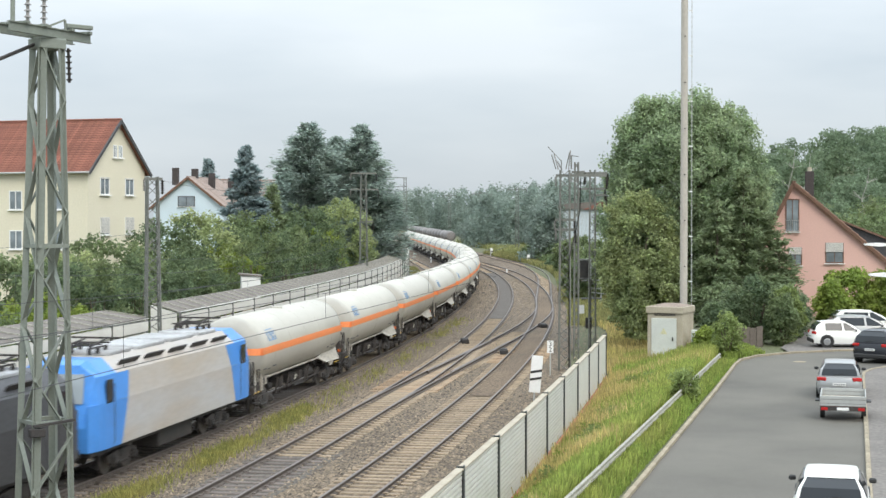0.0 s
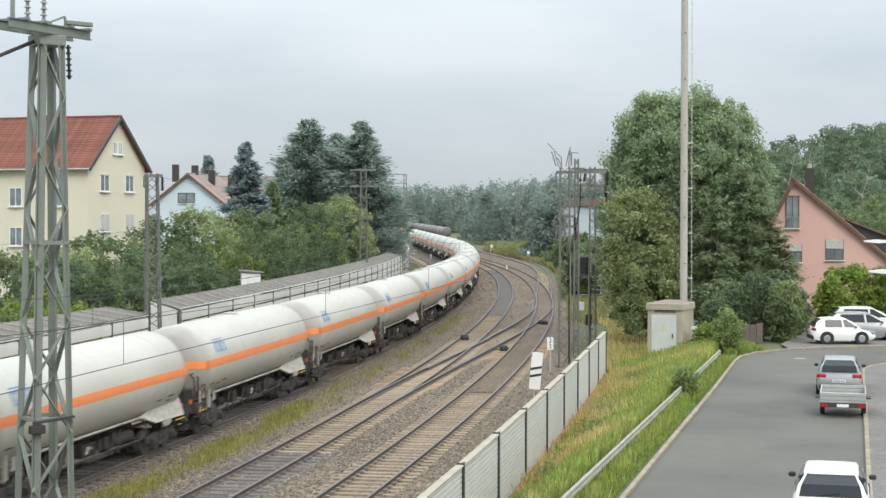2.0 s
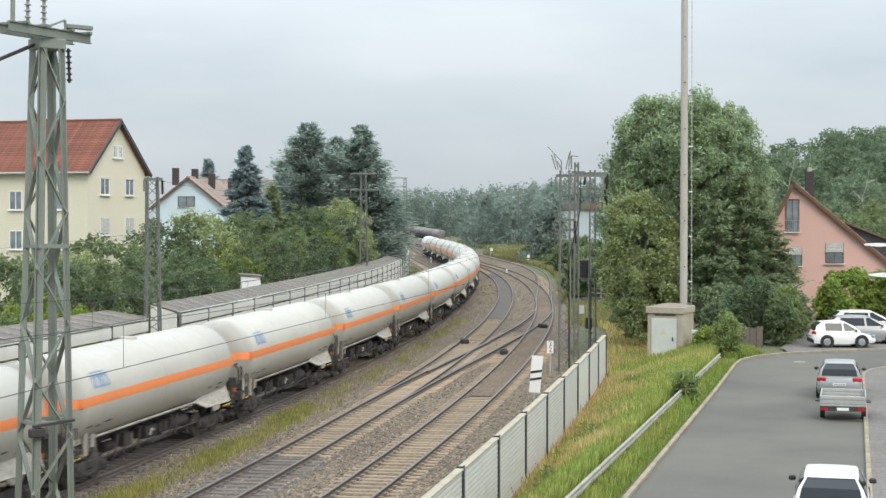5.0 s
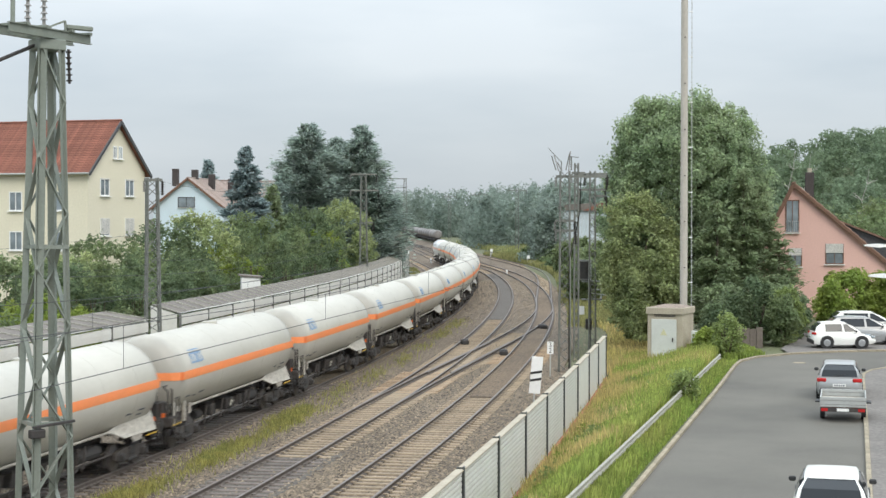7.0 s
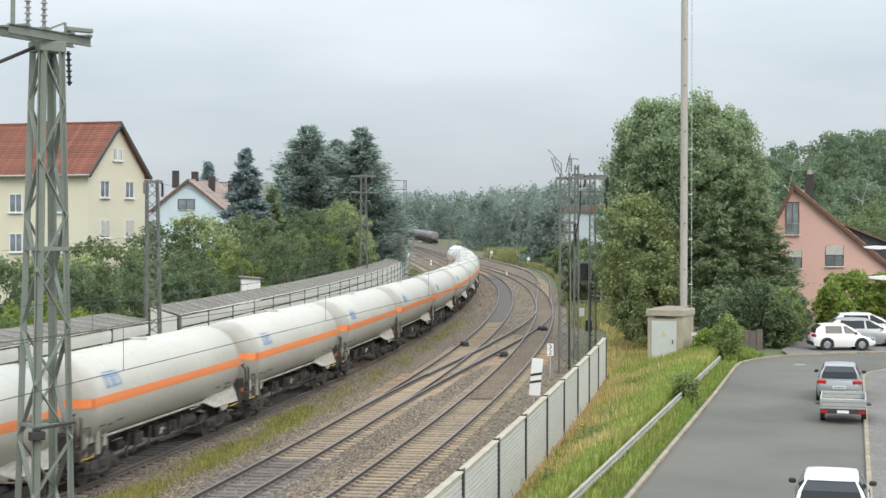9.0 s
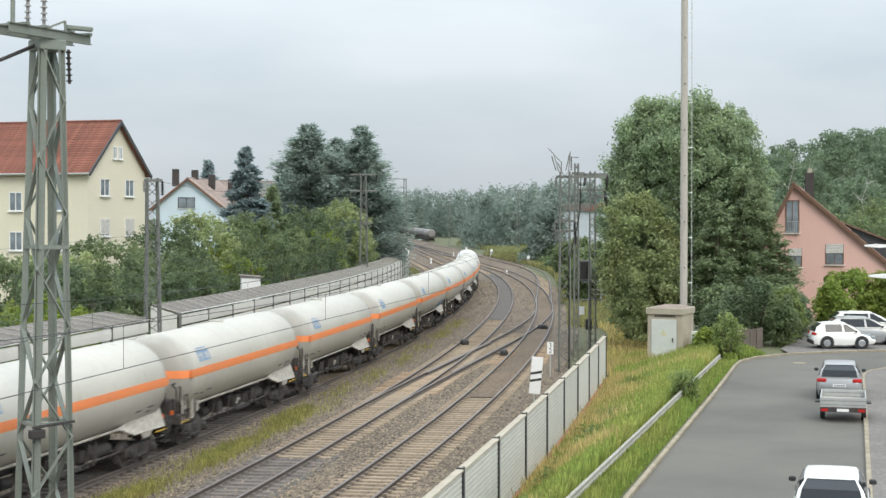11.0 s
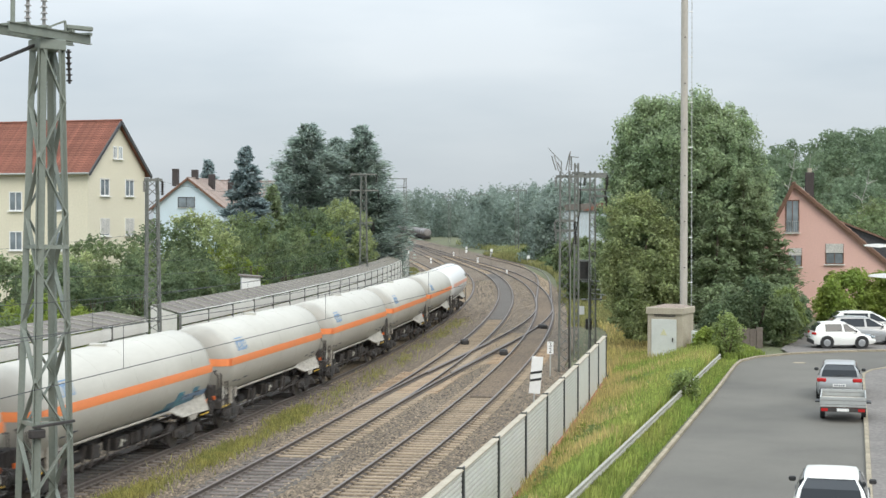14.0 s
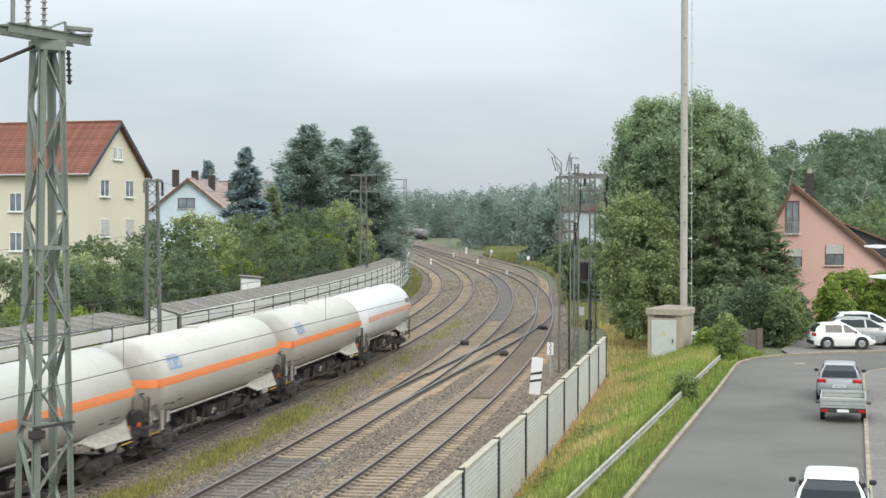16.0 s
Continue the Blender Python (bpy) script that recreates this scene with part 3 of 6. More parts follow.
    vs = [bm.verts.new((x, y, ROAD_Z + 0.07)) for x, y in ROAD_RIGHT[1:]] + [bm.verts.new((x, y, ROAD_Z + 0.07)) for x, y in ((60, 30), (14, 8))]
    bm.faces.new(vs)
    solo("pavement", bm, M["paving"], "grey paved footway inside the bend", "pavement", kind="structure")
    bm = B()
    rod(bm, (17.4, 74.3, ROAD_Z), (17.4, 74.3, ROAD_Z + 0.012), 0.31, seg=20)
    solo("manhole_cover", bm, M["kerb"], "round pale manhole cover in the road", "manhole cover")
    for k in range(4):
        part_x = 15.2 + 1.1 * k
        bm = box(B(), (part_x + 0.9, 58, ROAD_Z + 0.072), (0.1, 18, 0.008), rz=-15)
        solo("paving_joint", bm, M["kerb"], "pale paving line in the footway", "paving line", "paving lines", kind="structure")
    # gravel parking strip beyond the bend
    bm = B()
    vs = [bm.verts.new((x, y, ROAD_Z + 0.03)) for x, y in ((18.0, 79.0), (20.8, 80.3), (24.0, 81.0), (60, 82.4), (60, 95), (22, 93), (19.6, 86), (18.2, 82))]
    bm.faces.new(vs)
    solo("parking_strip", bm, M["paving"], "grey gravel parking strip beyond the bend", "parking strip", kind="structure")


# ---------- barriers and fences ----------
def make_barrier():
    wall = thing("noise_barrier", label="light grey corrugated noise barrier with dark posts beside the railway", category="noise barrier", kind="structure")
    y = 20.9
    top, base = 2.4, 0.25
    ys = []
    while y < 81:
        ys.append(y)
        y += 5.05
    for y0, y1 in zip(ys, ys[1:]):
        x0, x1 = barrier_x(y0), barrier_x(y1)
        turn = math.degrees(math.atan2(x0 - x1, y1 - y0))
        d = math.hypot(x1 - x0, y1 - y0)
        m = pose(x0, y0, 0, 0, 0, turn)
        bm = B()
        n = 16
        h = (top - base - 0.1) / n
        for i in range(n):
            z = base + 0.08 + i * h
            prism(bm, [(-0.035, z), (0.053, z + 0.01), (0.06, z + h * 0.5), (0.053, z + h - 0.012), (-0.035, z + h - 0.003)], 0.08, d - 0.08, lambda u, v, w: (u, w, v))
        p = part("panel", bm, M["barrier"], wall)
        p.matrix_basis = m
        p = part("coping", box(B(), (0, d / 2, top - 0.01), (0.2, d - 0.1, 0.05), bevel=0.01), M["concrete"], wall, "pale coping strip")
        p.matrix_basis = m
        p = part("base_beam", box(B(), (0.02, d / 2, base - 0.27), (0.2, d - 0.16, 0.68), bevel=0.01), M["red_base"], wall, "reddish concrete base beam")
        p.matrix_basis = m
    for y0 in ys:
        bm = B()
        for c, s in (((0.085, 0, 1.1), (0.03, 0.2, 2.74)), ((-0.075, 0, 1.1), (0.02, 0.16, 2.7)), ((0, 0, 1.1), (0.13, 0.015, 2.7))):
            box(bm, c, s)
        p = part("post", bm, M["barrier_post"], wall)
        p.matrix_basis = pose(barrier_x(y0), y0, 0, 0, 0, -10)


def make_left_wall():
    wall = thing("wall_railway", label="long pale noise barrier with grey sheet roofs behind the tracks", category="noise barrier", kind="structure")
    top = 3.4
    for ye, w, up, turn_end in ((73.5, 2.3, 0.42, -10), (77.98, 1.5, 0.5, -9)):
        bm = prism(B(), [(-w, 0.2), (-0.1, 0.2), (-0.1, top - 0.02), (-w, top - 0.1 + up)], -0.03, 0.03, lambda u, v, q: (u, q, v))
        part("end_board", bm, M["wall_panel"], wall).matrix_basis = pose(left_wall_x(ye), ye, 0, 0, 0, turn_end)
    y = 41.3
    while y < 236:
        step = 4.6
        if not 73.0 < y < 77.5:
            x0, x1 = left_wall_x(y), left_wall_x(y + step)
            turn = math.degrees(math.atan2(x0 - x1, step))
            d = math.hypot(x1 - x0, step)
            m = pose(x0, y, 0, 0, 0, turn)
            bm = B()
            for i in range(5):
                z = 0.4 + i * 0.6
                prism(bm, [(-0.04, z), (0.05, z + 0.03), (0.06, z + 0.3), (0.05, z + 0.51), (-0.04, z + 0.53)], 0.06, d - 0.06, lambda u, v, w: (u, w, v))
            part("panel", bm, M["wall_panel"], wall).matrix_basis = m
            bm = box(B(), (0.03, 0, 1.72), (0.14, 0.075, 3.44))
            part("post", bm, M["mast_far"], wall).matrix_basis = m
            bm = box(B(), (0.02, d / 2, top + 0.03), (0.12, d - 0.1, 0.04))
            part("rail", bm, M["wall_panel"], wall).matrix_basis = m
            if y < 228:
                w, up = (1.5, 0.5) if y > 77 else (2.3, 0.42)
                n = 3
                for i in range(n):
                    bm = B()
                    l = d / n
                    prism(bm, [(-w, up), (-0.12, 0.10), (-0.12, 0.14), (-w, up + 0.04)], i * l + 0.02, (i + 1) * l - 0.02, lambda u, v, q: (u, q, top - 0.08 + v))
                    part("roof_sheet", bm, M["sheet"], wall).matrix_basis = m
                bm = B()
                for i in range(n + 1):
                    box(bm, (-w / 2, i * d / n, top - 0.02 + (up + 0.12) / 2), (w - 0.2, 0.04, 0.045), ry=math.degrees(math.atan2(up - 0.1, w - 0.12)))
                part("roof_batten", bm, M["guard"], wall).matrix_basis = m
        y += step


def make_guard_rail():
    g = thing("guard_rail", label="galvanised steel guard rail on the verge", category="guard rail", kind="structure")

    def gx(y):
        return 2.86 + 0.278 * (y - 35.7)
    a, b = (gx(24), 24), (gx(73.4), 73.4)
    turn = math.degrees(math.atan2(a[0] - b[0], b[1] - a[1]))
    n = 12
    d = math.hypot(b[0] - a[0], b[1] - a[1]) / n
    for i in range(n):
        m = pose(a[0] + (b[0] - a[0]) * i / n, a[1] + (b[1] - a[1]) * i / n, 1.18, 0, 0, turn)
        bm = prism(B(), [(0.0, 0.33), (0.05, 0.36), (0.05, 0.42), (0.015, 0.46), (0.05, 0.50), (0.05, 0.56), (0.0, 0.59), (-0.02, 0.58), (-0.02, 0.34)], 0, d - 0.01, lambda u, v, w: (u, w, v))
        part("beam", bm, M["guard"], g).matrix_basis = m
        part("post", box(B(), (-0.06, d / 2, 0.05), (0.08, 0.1, 0.94)), M["guard"], g).matrix_basis = m


# ---------- masts and wires ----------
def lattice(bm, base, top, w0, w1, panels, leg=0.11, brace=0.08, w_ratio=1.0):
    """Four-legged lattice tower with crossed bracing, upright at the origin."""
    def corner(k, z):
        f = (z - base) / (top - base)
        w = (w0 + (w1 - w0) * f) / 2
        return Vector(((-1, 1, 1, -1)[k] * w, (-1, -1, 1, 1)[k] * w * w_ratio, z))
    for k in range(4):
        bar(bm, corner(k, base), corner(k, top), leg, leg)
    panels = int(panels * 1.4)
    zs = [base + (top - base) * i / panels for i in range(panels + 1)]
    for i, (z0, z1) in enumerate(zip(zs, zs[1:])):
        for k in range(4):
            p, q = (k, (k + 1) % 4) if (i + k) % 2 else ((k + 1) % 4, k)
            bar(bm, corner(p, z0), corner(q, z1), brace * 0.8, brace * 0.8)
    return bm


def insulator(bm, a, b, r=0.07):
    a, b = Vector(a), Vector(b)
    rod(bm, a, b, r * 0.45)
    n = 6
    for i in range(n):
        c = a + (b - a) * ((i + 0.5) / n)
        d = (b - a).normalized() * 0.02
        rod(bm, c - d, c + d, r, r * 0.7, 8)


def make_big_mast():
    t = thing("lattice_mast", pose(-10.5, 40.0, 0, 0, 0.7, 39), "tall green-grey steel lattice mast between the tracks", "lattice mast", "catenary masts")
    base, top, w0, w1 = -0.3, 12.85, 1.12, 0.60

    def corner(k, z):
        w = (w0 + (w1 - w0) * (z - base) / (top - base)) / 2
        return Vector(((-1, 1, 1, -1)[k] * w, (-1, -1, 1, 1)[k] * w, z))
    for k in range(4):
        bm = B()
        sx, sy = (-1, 1, 1, -1)[k], (-1, -1, 1, 1)[k]
        lo, hi = corner(k, base), corner(k, top)
        bar(bm, lo - Vector((sx * 0.08, 0, 0)), hi - Vector((sx * 0.08, 0, 0)), 0.17, 0.03)
        bar(bm, lo - Vector((0, sy * 0.08, 0)), hi - Vector((0, sy * 0.08, 0)), 0.03, 0.17)
        part("leg", bm, M["mast"], t)
    n = 9
    zs = [base + (top - base) * i / n for i in range(n + 1)]
    for i, (z0, z1) in enumerate(zip(zs, zs[1:])):
        for k in range(4):
            p, q = (k, (k + 1) % 4) if (i + k) % 2 else ((k + 1) % 4, k)
            part("brace", bar(B(), corner(p, z0), corner(q, z1), 0.12, 0.035), M["mast"], t)
    for zr in (7.6, 3.0):
        for k in range(4):
            a, b = corner(k, zr), corner((k + 1) % 4, zr)
            part("ring_bar", bar(B(), a * 1.0, b * 1.0, 0.09, 0.10), M["mast"], t)
    part("head_plate", box(B(), (0, 0, 12.88), (0.74, 0.74, 0.28), bevel=0.02), M["mast"], t)
    for off in (-0.3, 0.3):
        bm = prism(B(), [(-0.06, 0.0), (0.06, 0.0), (0.06, 0.025), (0.012, 0.03), (0.012, 0.22), (0.06, 0.225), (0.06, 0.25), (-0.06, 0.25), (-0.06, 0.225), (-0.012, 0.22), (-0.012, 0.03), (-0.06, 0.025)], -1.75, 1.35, lambda u, v, w: (w, u + off, 13.03 + v))
        part("crossbeam", bm, M["mast"], t).matrix_basis = pose(0, 0, 0, 0, 0, 24)
    for xx in (-1.2, -0.5, 0.5, 1.2):
        part("cross_tie", box(B(), (xx, 0, 13.3), (0.12, 0.9, 0.06)), M["mast"], t).matrix_basis = pose(0, 0, 0, 0, 0, 24)
    for dx, r in ((-0.5, 0.1), (-0.05, 0.1)):
        p = part("insulator", B(), M["insulator"], t)
        bm = B()
        insulator(bm, (dx, 0.1, 13.33), (dx, 0.1, 14.3), r)
        bm.to_mesh(p.data)
        bm.free()
        part("foot", box(B(), (dx, 0.1, 13.34), (0.3, 0.3, 0.06)), M["mast"], t)
    part("stub", rod(B(), (-0.95, 0, 13.3), (-0.95, 0, 16.0), 0.06), M["mast"], t)
    bm = B()
    bar(bm, (-0.05, 0, 13.32), (0.45, -0.1, 13.55), 0.06, 0.05)
    bar(bm, (0.45, -0.1, 13.55), (0.47, -0.1, 13.25), 0.06, 0.05)
    part("bracket", bm, M["mast"], t)
    part("top_box", box(B(), (0.85, -0.1, 13.4), (0.75, 0.16, 0.12), bevel=0.02), M["mast"], t)
    part("strut", rod(B(), (-0.35, 0, 12.85), (-2.3, -0.9, 12.0), 0.05), M["dark"], t)
    bm = B()
    insulator(bm, (0.5, -0.2, 12.8), (0.54, -0.2, 11.9), 0.09)
    part("insulator", bm, M["dark"], t)
    part("arm", bar(B(), (-0.6, -0.62, 2.95), (0.5, -0.70, 3.06), 0.12, 0.06), M["dark"], t)
    part("clamp_box", box(B(), (-0.5, -0.62, 2.78), (0.4, 0.2, 0.22), bevel=0.02), M["dark"], t)


def make_mast(x, y, top, w0, w1, arms, turn=0, label="grey steel lattice catenary mast beside the tracks", material=None, panels=14, leg=0.075):
    material = material or M["mast_far"]
    t = thing("catenary_mast", pose(x, y, 0, 0, 0, turn), label, "catenary mast", "catenary masts")
    part("tower", lattice(B(), -0.3, top, w0, w1, panels, leg, leg * 0.62), material, t)
    for z, a, b in arms:
        bm = B()
        bar(bm, (a, 0, z), (b, 0, z), 0.14, 0.14)
        part("arm", bm, material, t)
        bm = B()
        insulator(bm, (b, 0, z - 0.05), (b, 0, z - 0.75), 0.11)
        part("insulator", bm, M["dark"], t)
        bm = B()
        insulator(bm, (a, 0, z - 0.05), (a, 0, z - 0.6), 0.08)
        part("insulator", bm, M["insulator"], t)
    return t


def wire(points, r=0.012, name="overhead_wire", label="dark overhead catenary wire"):
    rings = []
    for p in points:
        rings.append([(p[0] + r * math.cos(k * 1.2566), p[1], p[2] + r * math.sin(k * 1.2566)) for k in range(5)])
    return loft(B(), rings)


def make_catenary(key, spans, zc=5.5, zm=6.9, off=0.9):
    for y0, y1 in spans:
        t = thing("overhead_line", label="dark contact wire with droppers above a track", category="overhead line", group="overhead lines")
        n = 10
        ys = [y0 + (y1 - y0) * i / n for i in range(n + 1)]
        x0, x1 = track_x(key, y0) + off, track_x(key, y1) + off
        line = [(x0 + (x1 - x0) * i / n, ys[i]) for i in range(n + 1)]
        part("contact_wire", wire([(*p, zc) for p in line], 0.009), M["wire"], t)
        sag = [zm - 0.75 * (1 - (2 * i / n - 1) ** 2) for i in range(n + 1)]
        part("messenger_wire", wire([(*p, z) for p, z in zip(line, sag)], 0.008), M["wire"], t)
        for i in range(1, n, 2):
            part("dropper", rod(B(), (*line[i], zc), (*line[i], sag[i]), 0.005, seg=4), M["wire"], t)


# ---------- plants ----------
def trunk_mesh(rng, h, r, limbs=6, reach=2.0):
    bm = B()
    pts = [Vector((0.12 * math.sin(k * 1.7) * k, 0.1 * math.cos(k * 2.1) * k, h * k / 5)) for k in range(6)]
    for k in range(5):
        rod(bm, pts[k], pts[k + 1], r * (1 - 0.16 * k), r * (1 - 0.16 * (k + 1)), 8)
    for _ in range(limbs):
        k = rng.integers(1, 5)
        a = rng.uniform(0, 6.28)
        rod(bm, pts[k], pts[k] + Vector((math.cos(a) * reach, math.sin(a) * reach, rng.uniform(0.6, 1.6) * reach * 0.6)), r * 0.4, r * 0.12, 6)
    return bm


def tree(name, x, y, z0, height, radii, cz, count, per, leaf, clump, material, label, seed, category="tree", group="", trunk=0.3, extra=()):
    rng = np.random.default_rng(seed)
    t = thing(name, pose(x, y, z0), label, category, group)
    part("trunk", trunk_mesh(rng, cz - z0 + radii[2] * 0.3, trunk, 8, radii[0] * 0.6), M["bark"], t)
    blobs = crown_blobs(rng, (0, 0, cz - z0), radii, count, clump)
    for ex, ey, ez, rx, ry, rz, c in extra:
        blobs += crown_blobs(rng, (ex - x, ey - y, ez - z0), (rx, ry, rz), c, clump)
    c, u, v = clumps(rng, blobs, per, leaf)
    c[:, 2] = np.maximum(c[:, 2], 0.05)
    ob = new("crown", quads_mesh("crown", c, u, v, material))
    ob.parent = t
    return t


def shrub(x, y, z0, radii, seed, material, leaf=0.10, count=130, per=45, clump=0.38, label="dense green shrub", group="shrubs", name="shrub"):
    rng = np.random.default_rng(seed)
    t = thing(name, pose(x, y, z0), label, "shrub", group)
    bm = B()
    for i in range(5):
        a = rng.uniform(0, 6.28)
        rod(bm, (0, 0, -0.1), (math.cos(a) * radii[0] * 0.5, math.sin(a) * radii[1] * 0.5, radii[2] * 1.2), 0.06, 0.02, 5)
    part("stem", bm, M["bark"], t)
    blobs = crown_blobs(rng, (0, 0, radii[2]), radii, count, clump)
    c, u, v = clumps(rng, blobs, per, leaf)
    c[:, 2] = np.maximum(c[:, 2], 0.03)
    ob = new("foliage", quads_mesh("foliage", c, u, v, material))
    ob.parent = t
    return t


def conifer(x, y, z0, height, radius, seed, material, label, pine=False, leaf=0.3, group="conifers", low=0.08):
    """Whorls of boughs round a straight trunk, with needle sprays along each bough."""
    rng = np.random.default_rng(seed)
    t = thing("conifer", pose(x, y, z0), label, "conifer", group)
    part("trunk", rod(B(), (0, 0, -0.2), (0, 0, height * 0.97), height * 0.018 + 0.05, 0.02, 8), M["bark"], t)
    cs, ns = [], []
    levels = int(height * (2.3 if pine else 2.2))
    for i in range(levels):
        f = low + (1 - low) * i / levels
        env = (1 - f) ** (0.72 if pine else 0.85) * (1.0 if f > 0.15 else 0.8)
        boughs = 7
        for k in range(boughs):
            a = rng.uniform(0, 6.28)
            l = radius * env * rng.uniform(0.6, 1.15) + 0.15
            droop = rng.uniform(-0.35, -0.05) if not pine else rng.uniform(-0.1, 0.45)
            m = max(8, int(l * (52 if pine else 62)))
            q = rng.uniform(0.15, 1, m) ** 0.7
            pos = np.stack([np.cos(a) * l * q, np.sin(a) * l * q, f * height + droop * l * q + 0.12 * l * q * q], 1)
            pos += rng.normal(0, 0.12 + (0.24 if pine else 0.13) * l * 0.35, (m, 3)) * np.array((1, 1, 0.7))
            cs.append(pos)
            ns.append(np.stack([np.cos(a) * np.ones(m) * 0.5, np.sin(a) * np.ones(m) * 0.5, np.ones(m) * 0.8], 1))
    c, n = np.concatenate(cs), np.concatenate(ns)
    out = c * np.array((1, 1, 0)) + rng.normal(0, 0.45, c.shape)
    out /= np.linalg.norm(out, axis=1)[:, None] + 1e-6
    side = np.cross(out, n + rng.normal(0, 0.3, n.shape))
    side /= np.linalg.norm(side, axis=1)[:, None] + 1e-6
    k = leaf * rng.uniform(0.6, 1.4, (len(c), 1))
    ob = new("foliage", quads_mesh("foliage", c, out * k * 1.15, side * k * 0.42, material))
    ob.parent = t
    return t


def blades(name, xs, ys, zs, h, material, label, seed, lean=0.35, width=0.012, category="grass"):
    rng = np.random.default_rng(seed)
    n = len(xs)
    hh = h * rng.uniform(0.5, 1.25, n)
    a = rng.uniform(0, 6.28, n)
    tip = np.stack([xs + np.cos(a) * hh * lean * rng.random(n), ys + np.sin(a) * hh * lean * rng.random(n), zs + hh], 1)
    b = rng.uniform(0, 6.28, n)
    w = np.stack([np.cos(b), np.sin(b), np.zeros(n)], 1) * width * rng.uniform(0.7, 1.6, (n, 1))
    base = np.stack([xs, ys, zs - 0.03], 1)
    pts = np.stack([base - w, base + w, tip + w * 0.5, tip - w * 0.5], 1).reshape(-1, 3)
    me = bpy.data.meshes.new(name)
    me.vertices.add(n * 4)
    me.vertices.foreach_set("co", pts.astype(np.float32).ravel())
    me.loops.add(n * 4)
    me.loops.foreach_set("vertex_index", np.arange(n * 4, dtype=np.int32))
    me.polygons.add(n)
    me.polygons.foreach_set("loop_start", np.arange(0, n * 4, 4, dtype=np.int32))
    me.update(calc_edges=True)
    me.materials.append(material)
    return tagged(new(name, me), label, category, kind="stuff")


def make_grass():
    rng = np.random.default_rng(8)
    zf = np.vectorize(ground_z)
    n = 74000
    y = 30 + 58 * rng.random(n) ** 1.2
    lo = np.vectorize(barrier_x)(y) + 0.32
    hi = np.vectorize(kerb_x)(y) - 1.25
    k = rng.random(n)
    x = lo + k * (hi - lo)
    z = zf(x, y)
    patch = np.array([noise.noise((a * 0.25, b * 0.16, 0)) for a, b in zip(x, y)])
    dry = (patch + 0.75 * (0.45 - k) + rng.normal(0, 0.16, n)) > 0.17
    blades("tall_grass", x[dry], y[dry], z[dry], 0.75, M["dry_grass"], "tall dry straw-coloured grass beside the barrier", 1, width=0.014)
    blades("tall_grass", x[~dry], y[~dry], z[~dry], 0.62, M["grass"], "tall green grass on the verge", 2, width=0.018)
    n = 40000
    y = 30 + 46 * rng.random(n) ** 1.2
    x = np.vectorize(kerb_x)(y) - 0.15 - rng.random(n) * 2.0
    blades("verge_grass", x, y, zf(x, y), 0.14, M["mown"], "short green grass along the kerb", 3, width=0.016)
    n = 8000
    x = 14.2 + 2.2 * rng.random(n)
    y = 76.6 + 7.6 * rng.random(n)
    edge = np.interp(x, [p[0] for p in ROAD_LEFT], [p[1] for p in ROAD_LEFT]) + 0.25
    k = y > edge
    blades("bend_grass", x[k], y[k], zf(x[k], y[k]), 0.3, M["mown"], "green grass between the kerb and the evergreen shrubs", 14, width=0.022)
    # taller tufts at the foot of the guard rail
    n = 15000
    y = 27 + 46 * rng.random(n) ** 1.1
    x = 2.86 + 0.278 * (y - 35.7) + rng.normal(0.06, 0.2, n)
    blades("rail_grass", x, y, zf(x, y), 0.36, M["grass"], "unmown green grass at the foot of the guard rail", 13, width=0.016)
    # weeds between the train's track and its neighbour
    n = 40000
    y = 36 + 90 * rng.random(n) ** 1.3
    mid = np.array([(track_x("b", v) * 0.52 + track_x("c", v) * 0.48) for v in y]) + np.where(y < 70, -0.1, -0.3)
    x = mid + rng.normal(0, 0.4, n)
    pn = np.array([noise.noise((0.6 * a, b * 0.13, 3)) for a, b in zip(x, y)])
    keep = np.where(y > 70, (rng.random(n) < 0.13) & (pn + rng.normal(0, 0.2, n) > -0.1), pn * 1.3 + (60 - y) * 0.014 + rng.normal(0, 0.16, n) > -0.06)
    blades("trackside_weeds", x[keep], y[keep], np.full(keep.sum(), -0.19), 0.22, M["track_weed"], "yellow-green weeds between two tracks", 4, lean=0.9, width=0.013, category="weeds")
    n = 5200
    y = 44 + 30 * rng.random(n)
    x = np.vectorize(barrier_x)(y) - 0.35 - np.abs(rng.normal(0, 0.22, n))
    pn = np.array([noise.noise((0.4, b * 0.22, 7)) for b in y])
    keep = pn + rng.normal(0, 0.1, n) > 0.02
    blades("barrier_weeds", x[keep], y[keep], np.full(keep.sum(), -0.19), 0.8, M["grass"], "green weeds at the rail side of the barrier", 15, lean=0.5, width=0.016, category="weeds")
    # weeds by the far barrier end and beyond the right-hand mast
    n = 24000
    y = 82 + 150 * rng.random(n)
    x = np.array([siding_x(v) + 2.0 if v > 118 else barrier_x(v) - 1.6 for v in y]) + rng.random(n) * 4.5
    near = y < 118
    blades("trackside_grass", x[near], y[near], np.full(near.sum(), -0.2), 0.5, M["dry_grass"], "dry grass beside the siding", 6, width=0.03)
    blades("trackside_grass", x[~near], y[~near], np.full((~near).sum(), -0.2), 0.5, M["weed"], "green weeds beside the siding", 12, width=0.03)
    n = 14000
    y = 130 + 110 * rng.random(n)
    x = np.array([left_wall_x(v) + 0.4 for v in y]) + rng.random(n) * 1.3
    blades("trackside_grass", x, y, np.full(n, -0.25), 0.6, M["weed"], "yellow-green weeds at the foot of the barrier", 7, width=0.03)
    n = 16000
    y = 330 + 150 * rng.random(n)
    x = 16 - (y - 330) * 0.03 + rng.random(n) * 14 - (y - 330) * 0.05
